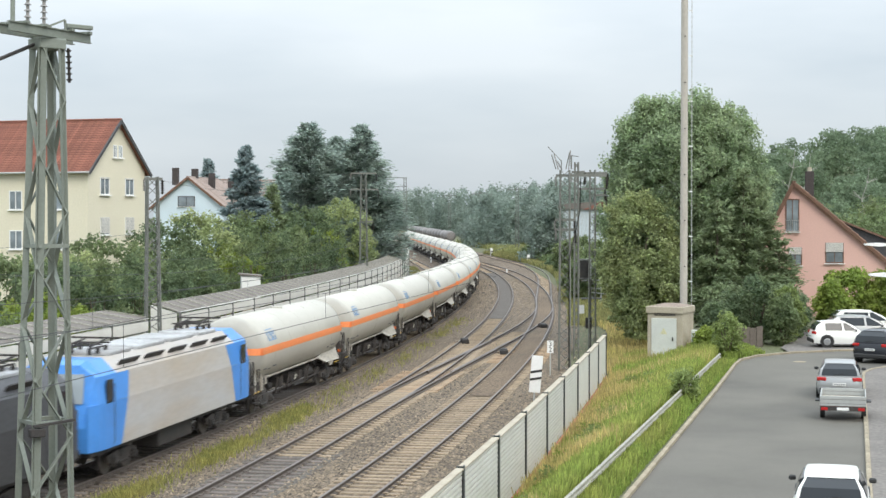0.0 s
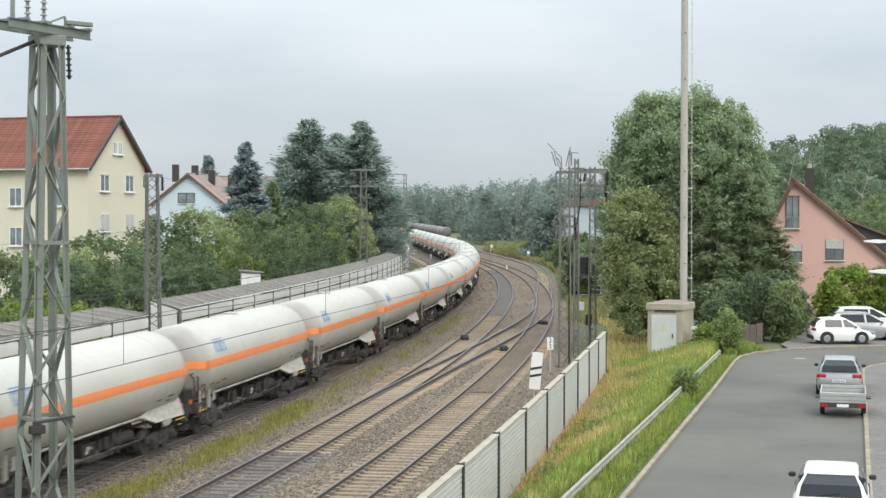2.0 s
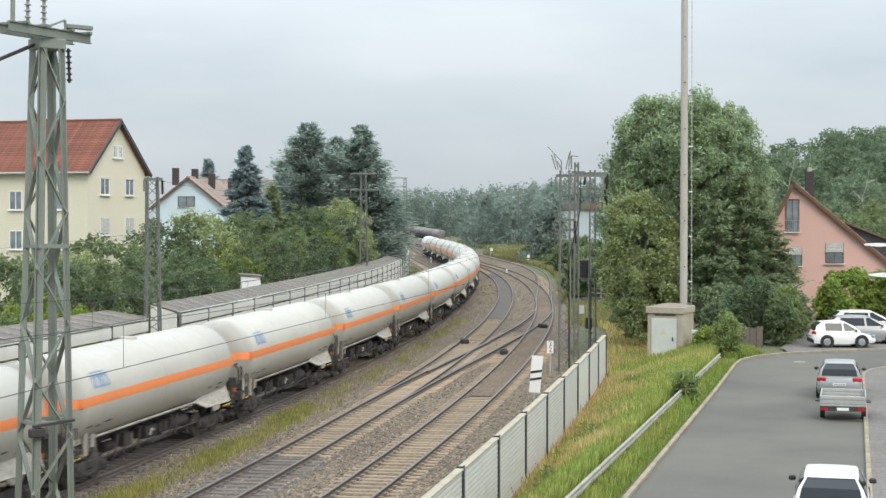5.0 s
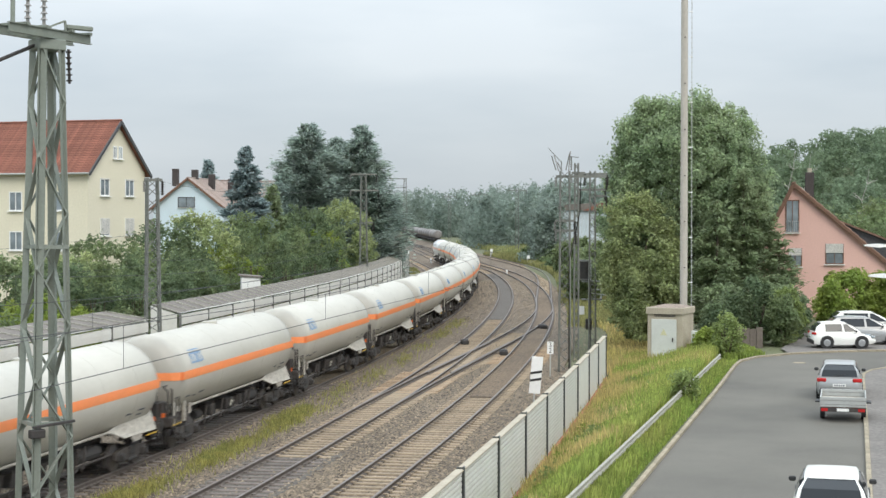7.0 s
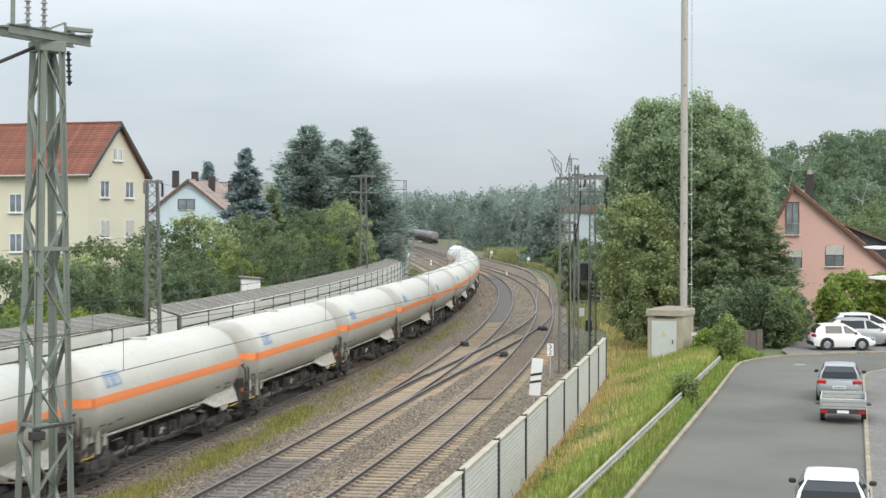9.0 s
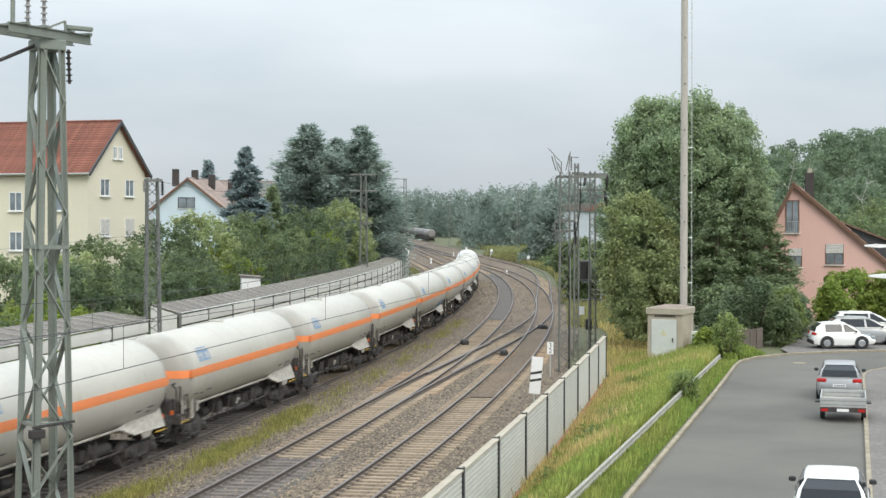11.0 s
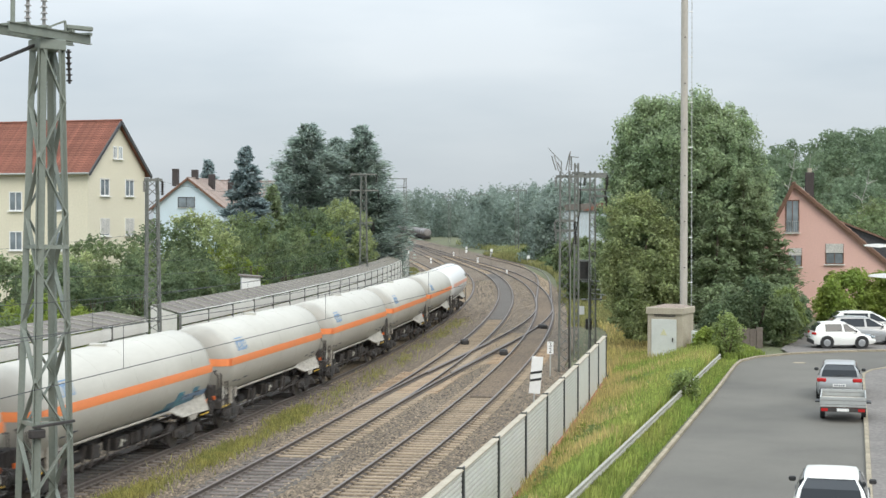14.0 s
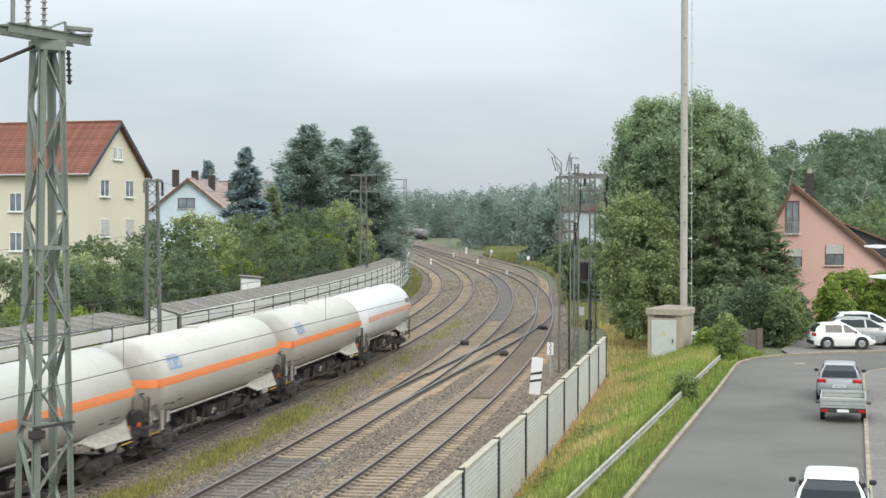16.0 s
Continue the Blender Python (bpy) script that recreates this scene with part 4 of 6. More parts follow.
    blades("meadow", x, y, np.full(n, -0.3), 1.0, M["yellow_field"], "yellow flowering meadow beyond the tracks", 9, width=0.1, category="meadow")
    n = 34000
    y = 150 + 190 * rng.random(n)
    x = np.array([siding_x(v) + 1.7 for v in y]) + rng.random(n) ** 1.5 * 9
    blades("meadow", x, y, np.full(n, -0.3), 0.8, M["weed"], "rough green grass beside the siding", 10, width=0.06, category="meadow")


def make_plants():
    # big broad-leaved tree behind the hut
    tree("oak_tree", 15.6, 101, 0.9, 16, (5.0, 4.6, 6.8), 9.7, 1050, 110, 0.085, 0.62, M["leaf_oak"], "tall dense broad-leaved tree behind the hut", 11, trunk=0.4,
         extra=((18.9, 102, 9.6, 2.9, 2.6, 6.2, 340), (16.0, 101, 13.3, 4.0, 3.2, 3.3, 300), (13.0, 100.5, 13.4, 1.6, 1.8, 2.2, 90)))
    tree("maple_tree", 12.5, 97, 0.6, 10, (2.5, 2.2, 4.6), 5.6, 420, 100, 0.08, 0.50, M["leaf_maple"], "leafy green tree beside the railway", 12, trunk=0.22,
         extra=((13.2, 95.5, 3.2, 2.2, 1.5, 2.6, 170),))
    conifer(18.9, 96, 1.1, 10.5, 3.5, 13, M["needle"], "dark green conifer behind the hut", leaf=0.13, low=0.02)
    conifer(20.0, 97, 1.1, 9.6, 2.9, 14, M["needle"], "dark green conifer behind the hut", leaf=0.13, low=0.02)
    conifer(21.35, 97, 1.1, 6.5, 2.3, 24, M["needle"], "dark green conifer beside the pink house", leaf=0.13, low=0.02)
    conifer(17.0, 94.5, 1.1, 8.5, 3.0, 15, M["needle"], "dark green conifer behind the hut", leaf=0.13, low=0.02)
    shrub(20.6, 91.6, 1.1, (1.2, 1.0, 1.6), 22, M["needle"], label="dark green shrub under the conifers")
    shrub(17.0, 91.0, 1.1, (1.3, 1.0, 1.7), 23, M["needle"], label="dark green shrub under the conifers")
    for i, (x, y, rx, h, mt) in enumerate(((16.2, 85.4, 1.0, 1.5, "leaf_dark"), (17.6, 85.6, 1.1, 1.9, "leaf_dark"), (18.8, 84.4, 0.75, 1.45, "leaf_bush"), (19.4, 86.0, 0.9, 1.6, "leaf_young"), (15.2, 84.6, 0.8, 1.2, "leaf_dark"), (20.3, 88.4, 0.9, 1.5, "leaf_dark"))):
        shrub(x, y, 1.2, (rx, 0.8, h), 400 + i, M[mt], leaf=0.075, count=110, per=40, clump=0.34, label="dense evergreen shrub at the bend of the road" if mt == "leaf_dark" else "leafy green shrub at the bend of the road")
    shrub(23.2, 90.5, 1.2, (1.0, 1.0, 1.7), 16, M["leaf_light"], label="bright green shrub beside the parked cars")
    shrub(25.6, 95.5, 1.2, (2.1, 1.4, 2.0), 17, M["leaf_light"], count=220, label="bright yellow-green hedge before the pink house")
    shrub(28.6, 95.5, 1.2, (2.1, 1.4, 2.0), 18, M["leaf_light"], count=220, label="bright yellow-green hedge before the pink house")
    shrub(14.5, 77.6, 1.2, (0.75, 0.7, 1.2), 19, M["leaf_young"], leaf=0.06, clump=0.3, count=70, per=40, label="young green shrub at the end of the guard rail")
    shrub(9.3, 58.5, 1.1, (0.55, 0.5, 0.7), 20, M["leaf_young"], leaf=0.055, clump=0.26, count=45, per=40, label="small green shrub beside the guard rail")
    shrub(14.0, 80.6, 1.0, (0.6, 0.6, 0.7), 21, M["leaf_light"], leaf=0.07, clump=0.3, label="green shrub beside the hut")
    # thicket behind the railway wall
    rng = np.random.default_rng(30)
    for i in range(30):
        y = 62 + i * 5.6
        h = (3.0 + 0.7 * math.sin(i * 1.9) + rng.uniform(-0.4, 0.4)) * (0.84 if y < 112 else 1.1)
        x = left_wall_x(y) - 7.0 - rng.uniform(0, 2.5)
        shrub(x, y, 0.1, (3.1, 3.4, h), 100 + i, (M["leaf_bush"], M["leaf_dark"], M["leaf_bush"], M["leaf_light"], M["leaf_dark"], M["leaf_bush"], M["leaf_dark"])[i % 7], leaf=0.10 if y < 140 else 0.14, count=250 if y < 140 else 150, per=38, clump=0.45, label="dense green shrub behind the railway wall", group="thicket")
    for i, (x, y, h) in enumerate(((-27, 92, 3.1), (-30, 90, 3.0), (-24, 96, 3.2), (-22.5, 104, 3.6), (-20, 110, 4.2), (-18.5, 118, 4.4), (-16, 128, 4.4), (-13.5, 150, 5.0), (-10.5, 165, 5.2), (-9.5, 185, 5.0))):
        shrub(x, y, 0.1, (3.4, 3.0, h), 140 + i, (M["leaf_bush"], M["leaf_dark"], M["leaf_maple"])[i % 3], leaf=0.105, count=250, per=42, clump=0.48, label="tall green shrub behind the railway wall", group="thicket")
    # slim saplings that stand out of the thicket
    for i in range(26):
        y = 82 + 3.4 * i + rng.uniform(-1.2, 1.2)
        x = left_wall_x(y) - rng.uniform(3.5, 9.5)
        h = rng.uniform(2.6, 3.7) * (0.9 if y < 112 else 1.15)
        shrub(x, y, 0.1, (rng.uniform(0.7, 1.3), rng.uniform(0.7, 1.3), h), 300 + i, M["leaf_dark"] if i % 3 else M["leaf_bush"], leaf=0.085, count=70, per=34, clump=0.36, label="slim green sapling in the thicket", group="saplings", name="sapling")
    # low bushes before the grey hall and along the siding
    for i in range(13):
        y = 168 + 11 * i + rng.uniform(-3, 3)
        x = siding_x(y) + (4.2 if i % 2 else 7.0) + rng.uniform(-0.6, 1.4)
        h = rng.uniform(1.0, 1.9) * (1.25 if i % 2 == 0 else 0.8)
        shrub(x, y, -0.3, (rng.uniform(1.4, 2.4), rng.uniform(1.4, 2.4), h), 340 + i, (M["leaf_bush"], M["leaf_dark"], M["leaf_bush"])[i % 3], leaf=0.13, count=90, per=40, clump=0.5, label="low green bush beside the siding", group="bushes by the siding", name="bush")
    for i, (x, y, h) in enumerate(((17.6, 214, 2.6), (20.2, 222, 2.9), (23.0, 216, 2.7), (13.9, 150, 2.3), (15.6, 158, 2.7))):
        shrub(x, y, -0.2, (2.2, 1.8, h), 360 + i, M["leaf_bush"], leaf=0.13, count=170, per=44, clump=0.5, label="green bush before the grey hall", group="bushes by the siding", name="bush")
    # nettles and docks on the verge
    for i in range(20):
        y = 36 + 2.05 * i + rng.uniform(-0.8, 0.8)
        k = rng.uniform(0.25, 0.85)
        x = barrier_x(y) + 0.8 + k * (kerb_x(y) - 2.4 - barrier_x(y) - 0.8)
        r = rng.uniform(0.25, 0.5)
        shrub(x, y, ground_z(x, y), (r * 1.3, r, r * 0.9), 380 + i, M["leaf_young"] if i % 3 else M["leaf_light"], leaf=0.045, count=26, per=30, clump=0.17, label="low leafy weed on the grass verge", group="verge weeds", name="weed")
    conifer(-15.2, 172, 0, 18.8, 7.6, 41, M["needle_pine_haze"], "tall dark green pine tree", True, 0.22)
    conifer(-18.4, 176, 0, 13.5, 4.6, 42, M["needle_pine_haze"], "dark green bushy pine tree", True, 0.22)
    conifer(-9.3, 174, 0, 18.8, 6.4, 43, M["needle_pine_haze"], "tall dark green pine tree", True, 0.22)
    conifer(-12.2, 178, 0, 17.6, 6.8, 44, M["needle_pine_haze"], "dark green bushy pine tree", True, 0.22)
    conifer(-18.1, 140, 0, 15.0, 4.1, 45, M["needle_blue"], "blue-green spruce in a garden", leaf=0.24)
    conifer(-16.3, 146, 0, 11.5, 2.6, 46, M["needle"], "narrow dark green spruce tree", leaf=0.24)
    conifer(-29.2, 190, 0, 15.6, 3.4, 47, M["needle_blue"], "distant slim blue-green spruce", leaf=0.3)
    # far woods
    rng = np.random.default_rng(60)

    def wood(name, n, fx, fy, hgt, label, leaf, rad, per=170, mt="leaf_haze"):
        blobs = []
        for i in range(n):
            y = fy(rng.random())
            x = fx(rng.random(), y)
            h = hgt(x, y) * rng.uniform(0.75, 1.12)
            wide = rad
            if name == "far_woods" and -28 < x < -6:  # the line runs through here
                x, y, h, wide = x * 1.4, y + 255, h * 1.35, rad * 1.35
            g = ground_z(x, y)
            for k in range(5):
                f = (k + 0.5) / 5
                r = wide * (1.05 - 0.55 * f) * rng.uniform(0.8, 1.25)
                blobs.append((x + rng.normal(0, rad * 0.35), y + rng.normal(0, rad * 0.35), g + h * f, r, r, h * 0.16))
        c, u, v = clumps(rng, blobs, per, leaf)
        tagged(new(name, quads_mesh(name, c, u, v, M[mt])), label, "woods", kind="stuff")
    # these woods carry their haze in the leaf colour
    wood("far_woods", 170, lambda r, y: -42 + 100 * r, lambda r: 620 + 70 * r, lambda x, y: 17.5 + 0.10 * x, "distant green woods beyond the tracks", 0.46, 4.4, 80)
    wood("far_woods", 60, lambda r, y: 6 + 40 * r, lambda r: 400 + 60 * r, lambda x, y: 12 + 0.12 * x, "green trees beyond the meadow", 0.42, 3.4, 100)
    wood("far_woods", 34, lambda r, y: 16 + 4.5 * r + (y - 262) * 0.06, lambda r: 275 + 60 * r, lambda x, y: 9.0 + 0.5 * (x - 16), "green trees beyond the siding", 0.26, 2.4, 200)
    wood("hill_woods", 210, lambda r, y: 52 + 75 * r, lambda r: 235 + 110 * r, lambda x, y: 8.0, "green wooded hill", 0.27, 3.0, 130, "leaf_hill")
    wood("hill_woods", 60, lambda r, y: 28 + 22 * r, lambda r: 125 + 40 * r, lambda x, y: 8.0, "dark green trees behind the pink house", 0.17, 2.0, 130, "leaf_bush")
    for i, (x, y, z, s) in enumerate(((52, 228, 10.6, 8.5), (54.6, 229, 10.6, 8.0), (55.3, 200, 10.2, 5.5))):
        t = thing("dead_tree", pose(x, y, z - 6), "bare pale dead tree on the hill", "tree", "dead trees")
        part("trunk", trunk_mesh(np.random.default_rng(80 + i), s + 5, 0.11, 12, 1.3), M["dead_wood"], t)


# ---------- houses ----------
def window(parent, m, w, h, shutter=0.0, frame_mat="white"):
    """A window with frame, panes, sill; the wall's face is the plane y = 0, outside towards -y."""
    bm = B()
    f = 0.07
    for c, s in (((-w / 2 + f / 2, -0.01, 0), (f, 0.1, h)), ((w / 2 - f / 2, -0.01, 0), (f, 0.1, h)), ((0, -0.01, h / 2 - f / 2), (w - 2 * f, 0.1, f)), ((0, -0.01, -h / 2 + f / 2), (w - 2 * f, 0.1, f)), ((0, -0.012, 0), (0.05, 0.09, h - 2 * f))):
        box(bm, c, s)
    win = part("window", bm, M[frame_mat], parent)
    win.matrix_basis = m
    part("pane", box(B(), (0, 0.0, 0), (w - 2 * f, 0.03, h - 2 * f)), M["pane"], win)
    part("sill", box(B(), (0, -0.08, -h / 2 - 0.04), (w + 0.16, 0.22, 0.06), bevel=0.01), M["white"], win)
    if shutter:
        bm = B()
        n = max(2, int(h * shutter / 0.1))
        for i in range(n):
            box(bm, (0, -0.07, h / 2 - (i + 0.5) * h * shutter / n), (w - 0.06, 0.03, h * shutter / n - 0.012))
        part("shutter", bm, M["shutter"], win)
    return win


def roof_side(parent, m, length, slope, rise, material, rows):
    """One side of a pitched roof as rows of overlapping tiles; the eave lies along x at the origin, the side climbs towards +y."""
    n = max(4, int(length / 0.66))
    step = math.hypot(slope, rise) / rows
    ang = math.atan2(rise, slope)
    bm = B()
    for c in range(n):
        x = -length / 2 + (c + 0.5) * length / n
        for k in range(3):
            xx = x + (k - 1) * length / n / 3
            rod(bm, (xx, -step * 0.55, 0.02), (xx, step * 0.5, -0.01), length / n / 6.2, seg=4)
    box(bm, (0, 0, -0.05), (length, step * 1.05, 0.05))
    me = finish(bm, "tile_course", material)
    for r in range(rows):
        ob = new("tile_course", me)
        ob.parent = parent
        d = (r + 0.5) * step
        ob.matrix_basis = m @ Matrix.Translation((0, d * math.cos(ang), d * math.sin(ang))) @ pose(0, 0, 0, math.degrees(ang) - 2)


def house(name, m, width, length, eave, ridge, wall, roof, label, overhang=0.35, ridge_at=0.5, rows=14, verge="wood_brown", z0=0.0):
    """Gable house: the gable is the plane y = 0 (outside towards -y), from x = 0 to width; it runs to y = length."""
    h = thing(name, m, label, "house")
    rx = width * ridge_at
    part("wall", prism(B(), [(0, z0), (width, z0), (width, eave), (rx, ridge), (0, eave)], 0, length, lambda u, v, w: (u, w, v)), M[wall], h)
    top = part("roof", box(B(), (rx, length / 2, ridge + 0.16), (0.3, length + 2 * overhang, 0.14), bevel=0.04), M[roof], h)
    L = length + 2 * overhang
    for side in (0, 1):
        run = rx if side == 0 else width - rx
        k = (ridge - eave) / run
        ov = overhang
        e = eave - k * ov + 0.1
        mm = pose(-ov, length / 2, e, 0, 0, -90) if side == 0 else pose(width + ov, length / 2, e, 0, 0, 90)
        roof_side(top, mm, L, run + ov, k * (run + ov), M[roof], rows)
        a, b = (-ov, rx) if side == 0 else (width + ov, rx)
        for yy in (-overhang + 0.02, length + overhang - 0.02):
            part("verge_board", bar(B(), (a, yy, e - 0.08), (b, yy, ridge + 0.02), 0.10, 0.24), M[verge], h)
        rod_x = a + (-0.06 if side == 0 else 0.06)
        part("gutter", rod(B(), (rod_x, -overhang, e - 0.02), (rod_x, length + overhang, e - 0.02), 0.07, seg=8), M["galva"], h)
    return h


def make_houses():
    # cream block of flats
    g = Vector((2.6, 8.0)).normalized()
    turn = math.degrees(math.atan2(g.y, g.x))
    m = pose(-25.6, 110, 0, 0, 0, turn)
    W = 8.3
    h = house("apartment_house", m, W, 26, 11.75, 15.4, "cream", "tile_red", "cream rendered house with red tiled gable roof", 0.4, rows=22, verge="loco_dark")
    for z in (10.55, 7.6):
        for x, sh in ((2.3, 0), (5.9, 0)):
            window(h, pose(x, 0, z), 1.3, 1.3, 0.1 if z > 8 else 0.9)
    for x in (3.8, 4.6):
        window(h, pose(x, 0, 13.15), 0.55, 0.95)
    for y in (2.6, 6.0, 9.4, 12.8, 16.5):
        for z in (9.5, 6.6):
            window(h, pose(0, y, z, 0, 0, -90), 1.1, 1.4)
    part("chimney", box(B(), (W / 2 + 0.6, 6, 15.2), (0.6, 0.6, 1.1), bevel=0.02), M["chimney"], h)
    # pale blue house
    h = house("detached_house", pose(-33.4, 176, 0, 0, 0, -6), 8.3, 13, 9.4, 12.7, "pale_blue", "tile_grey", "pale blue rendered house with weathered tiled roof", 0.45, rows=10)
    window(h, pose(3.9, 0, 10.0), 2.0, 1.2, 0, "dark")
    for x, y, s in ((2.3, 1.2, 0.5), (4.1, 3.0, 0.4), (5.6, 5, -0.4), (7.2, 8.0, -1.2)):
        part("chimney", box(B(), (x, y, 12.6 + s * 0.6), (0.7, 0.65, 2.0), bevel=0.03), M["chimney"], h)
    h = house("detached_house", pose(-33.0, 196, 0, 0, 0, -60), 9, 13, 9.0, 12.8, "white", "tile_grey", "distant white house with weathered tiled roof", 0.4, rows=10)
    # pink house
    h = house("pink_house", pose(21.67, 108.5, 0, 0, 0, -12.5), 10.6, 11, 4.2, 10.6, "pink", "tile_brown", "pink rendered gable house with brown tiled roof", 0.3, ridge_at=0.30, rows=16)
    window(h, pose(3.1, 0, 8.4), 0.95, 2.3, 0, "wood_brown")
    bm = B()
    for k in range(7):
        bar(bm, (2.68 + 0.14 * k, -0.1, 7.3), (2.68 + 0.14 * k, -0.1, 8.05), 0.02, 0.02)
    for z in (7.3, 8.05):
        bar(bm, (2.6, -0.1, z), (3.6, -0.1, z), 0.03, 0.03)
    part("window_railing", bm, M["galva"], h, "thin steel window railing")
    window(h, pose(6.0, 0, 5.75), 1.25, 1.45, 0.45, "wood_brown")
    window(h, pose(3.3, 0, 5.5), 0.95, 1.3, 0.4, "wood_brown")
    part("chimney", box(B(), (4.3, 2.2, 10.6), (0.62, 0.62, 1.9), bevel=0.02), M["chimney"], h)
    part("chimney_pot", rod(B(), (4.3, 2.2, 11.5), (4.3, 2.2, 11.85), 0.16, seg=10), M["concrete"], h)
    d = part("dormer", prism(B(), [(6.3, 7.6), (6.5, 7.92), (9.9, 6.55), (10.3, 4.9), (9.6, 5.0)], 1.4, 8.5, lambda u, v, w: (u, w, v)), M["loco_dark"], h, "dark-clad dormer side")
    part("dormer_roof", prism(B(), [(6.0, 8.14), (6.0, 8.26), (10.3, 6.56), (10.3, 6.42)], 1.1, 8.8, lambda u, v, w: (u, w, v)), M["tile_brown"], d)
    fence = thing("board_fence", None, "dark weathered board fence under the conifers", "fence")
    for i in range(4):
        part("board", box(B(), (16.3 + i * 0.36, 83.6, 1.74 - 0.02 * (i % 3)), (0.345, 0.06, 1.12 - 0.04 * (i % 3)), bevel=0.01), M["old_board"], fence)
    # grey hall
    hall = thing("industrial_hall", pose(20.5, 280, 0), "grey sheet-clad hall with a red roof edge", "hall")
    part("wall", box(B(), (5.4, 6, 4.6), (10.6, 12, 9.8)), M["facade_grey"], hall)
    bm = B()
    for i in range(14):
        box(bm, (0.5 + i * 0.75, -0.03, 4.2), (0.06, 0.08, 8.6))
    part("seam", bm, M["galva"], hall)
    part("roof", prism(B(), [(-0.4, 9.5), (11.2, 9.5), (11.2, 10.1), (8.2, 10.9), (-0.4, 10.4)], -0.4, 12.4, lambda u, v, w: (u, w, v)), M["sheet"], hall)
    part("roof_edge", prism(B(), [(5.2, 9.45), (11.3, 9.45), (11.3, 10.0), (8.6, 10.9)], -0.6, -0.42, lambda u, v, w: (u, w, v)), M["tile_red"], hall, "red roof edge")


# ---------- hut, pole, signals, signs ----------
def make_hut():
    h = thing("equipment_hut", pose(11.95, 82.0, 0.8, 0, 0, -26) @ Matrix.Diagonal((0.9, 0.9, 1, 1)), "weathered beige concrete equipment hut with a pale door", "hut")
    part("body", box(B(), (0, 1.1, 1.15), (2.2, 2.2, 2.5), bevel=0.03), M["concrete"], h)
    part("roof", loft(B(), [[(-1.16, -0.1, 2.34), (1.16, -0.1, 2.34), (1.16, 2.3, 2.34), (-1.16, 2.3, 2.34)], [(-1.16, -0.1, 2.66), (1.16, -0.1, 2.66), (1.16, 2.3, 2.66), (-1.16, 2.3, 2.66)], [(-1.13, -0.07, 2.68), (1.13, -0.07, 2.68), (1.13, 2.27, 2.68), (-1.13, 2.27, 2.68)]]), M["concrete"], h)
    part("roof_cap", loft(B(), [[(-1.1, -0.04, 2.682), (1.1, -0.04, 2.682), (1.1, 2.24, 2.682), (-1.1, 2.24, 2.682)], [(-0.4, 0.8, 2.82), (0.4, 0.8, 2.82), (0.4, 1.4, 2.82), (-0.4, 1.4, 2.82)]]), M["hut_roof"], h, "shallow brown roof cap")
    d = part("door", box(B(), (-0.05, -0.04, 1.02), (1.55, 0.06, 2.08), bevel=0.01), M["door_grey"], h, "pale grey steel door")
    part("handle", box(B(), (0.5, -0.1, 0.95), (0.05, 0.06, 0.22)), M["dark"], d)
    bm = B()
    bm.faces.new([bm.verts.new(p) for p in ((-0.28, -0.078, 1.2), (0.16, -0.078, 1.2), (-0.06, -0.078, 1.56))])
    part("warning_sign", bm, M["faint_yellow"], d, "faded yellow warning triangle")
    bm = B()
    for z in (2.22, 2.29, 2.36):
        box(bm, (0, -0.02, z), (1.3, 0.04, 0.035))
    part("vent", bm, M["dark"], h)
    c = thing("cable_cabinet", pose(13.5, 81.8, 0.95, 0, 0, -14), "narrow grey cable cabinet beside the hut", "cabinet")
    part("body", box(B(), (0, 0, 0.62), (0.32, 0.3, 1.35), bevel=0.02), M["door_grey"], c)
    part("door", box(B(), (0, -0.16, 0.66), (0.26, 0.02, 1.0)), M["galva"], c)


def make_pole():
    p = thing("radio_mast", pose(13.66, 86.5, 0.9), "tall slim concrete radio mast with a ladder", "radio mast")
    part("shaft", rod(B(), (0, 0, -0.4), (0, 0, 30), 0.22, 0.18, 20), M["pole"], p, smooth=True)
    bm = B()
    for z in [1.2 + 2.55 * i for i in range(11)]:
        r = 0.245 - 0.055 * z / 30 + 0.05
        box(bm, (r + 0.07, -0.1, z), (0.22, 0.05, 0.05))
    part("bracket", bm, M["white"], p)
    bm = B()
    for z in [0.5 + 0.28 * i for i in range(104)]:
        r = 0.245 - 0.055 * z / 30 + 0.05
        box(bm, (r + 0.14, -0.1, z), (0.10, 0.025, 0.03))
    bar(bm, (0.435, -0.1, 0.3), (0.38, -0.1, 29.5), 0.045, 0.03)
    part("ladder", bm, M["galva"], p)
    bm = B()
    for z in [2 + 2.6 * i for i in range(11)]:
        rod(bm, (0, -0.28 + 0.005 * z, z), (0, -0.36 + 0.005 * z, z), 0.04)
    part("step_socket", bm, M["dark"], p)


def text_mesh(s, size):
    cu = bpy.data.curves.new("digit", "FONT")
    cu.body, cu.size, cu.align_x, cu.align_y = s, size, "CENTER", "CENTER"
    cu.extrude = 0.004
    ob = bpy.data.objects.new("digit", cu)
    me = bpy.data.meshes.new_from_object(ob)
    bpy.data.objects.remove(ob)
    return me


def make_signs():
    s = thing("marker_board", pose(4.2, 70.5, -0.2, 0, 5, -6), "white railway marker board with two black diagonal stripes", "marker board")
    part("board", box(B(), (0, 0, 1.25), (0.52, 0.04, 1.72), bevel=0.005), M["white"], s)
    for z in (1.02, 1.36):
        part("stripe", prism(B(), [(-0.26, z - 0.10), (0.26, z + 0.03), (0.26, z + 0.14), (-0.26, z + 0.01)], -0.03, -0.022, lambda u, v, w: (u, w, v)), M["black"], s)
    part("post", box(B(), (0, 0.06, 0.8), (0.07, 0.07, 2.2)), M["galva"], s)
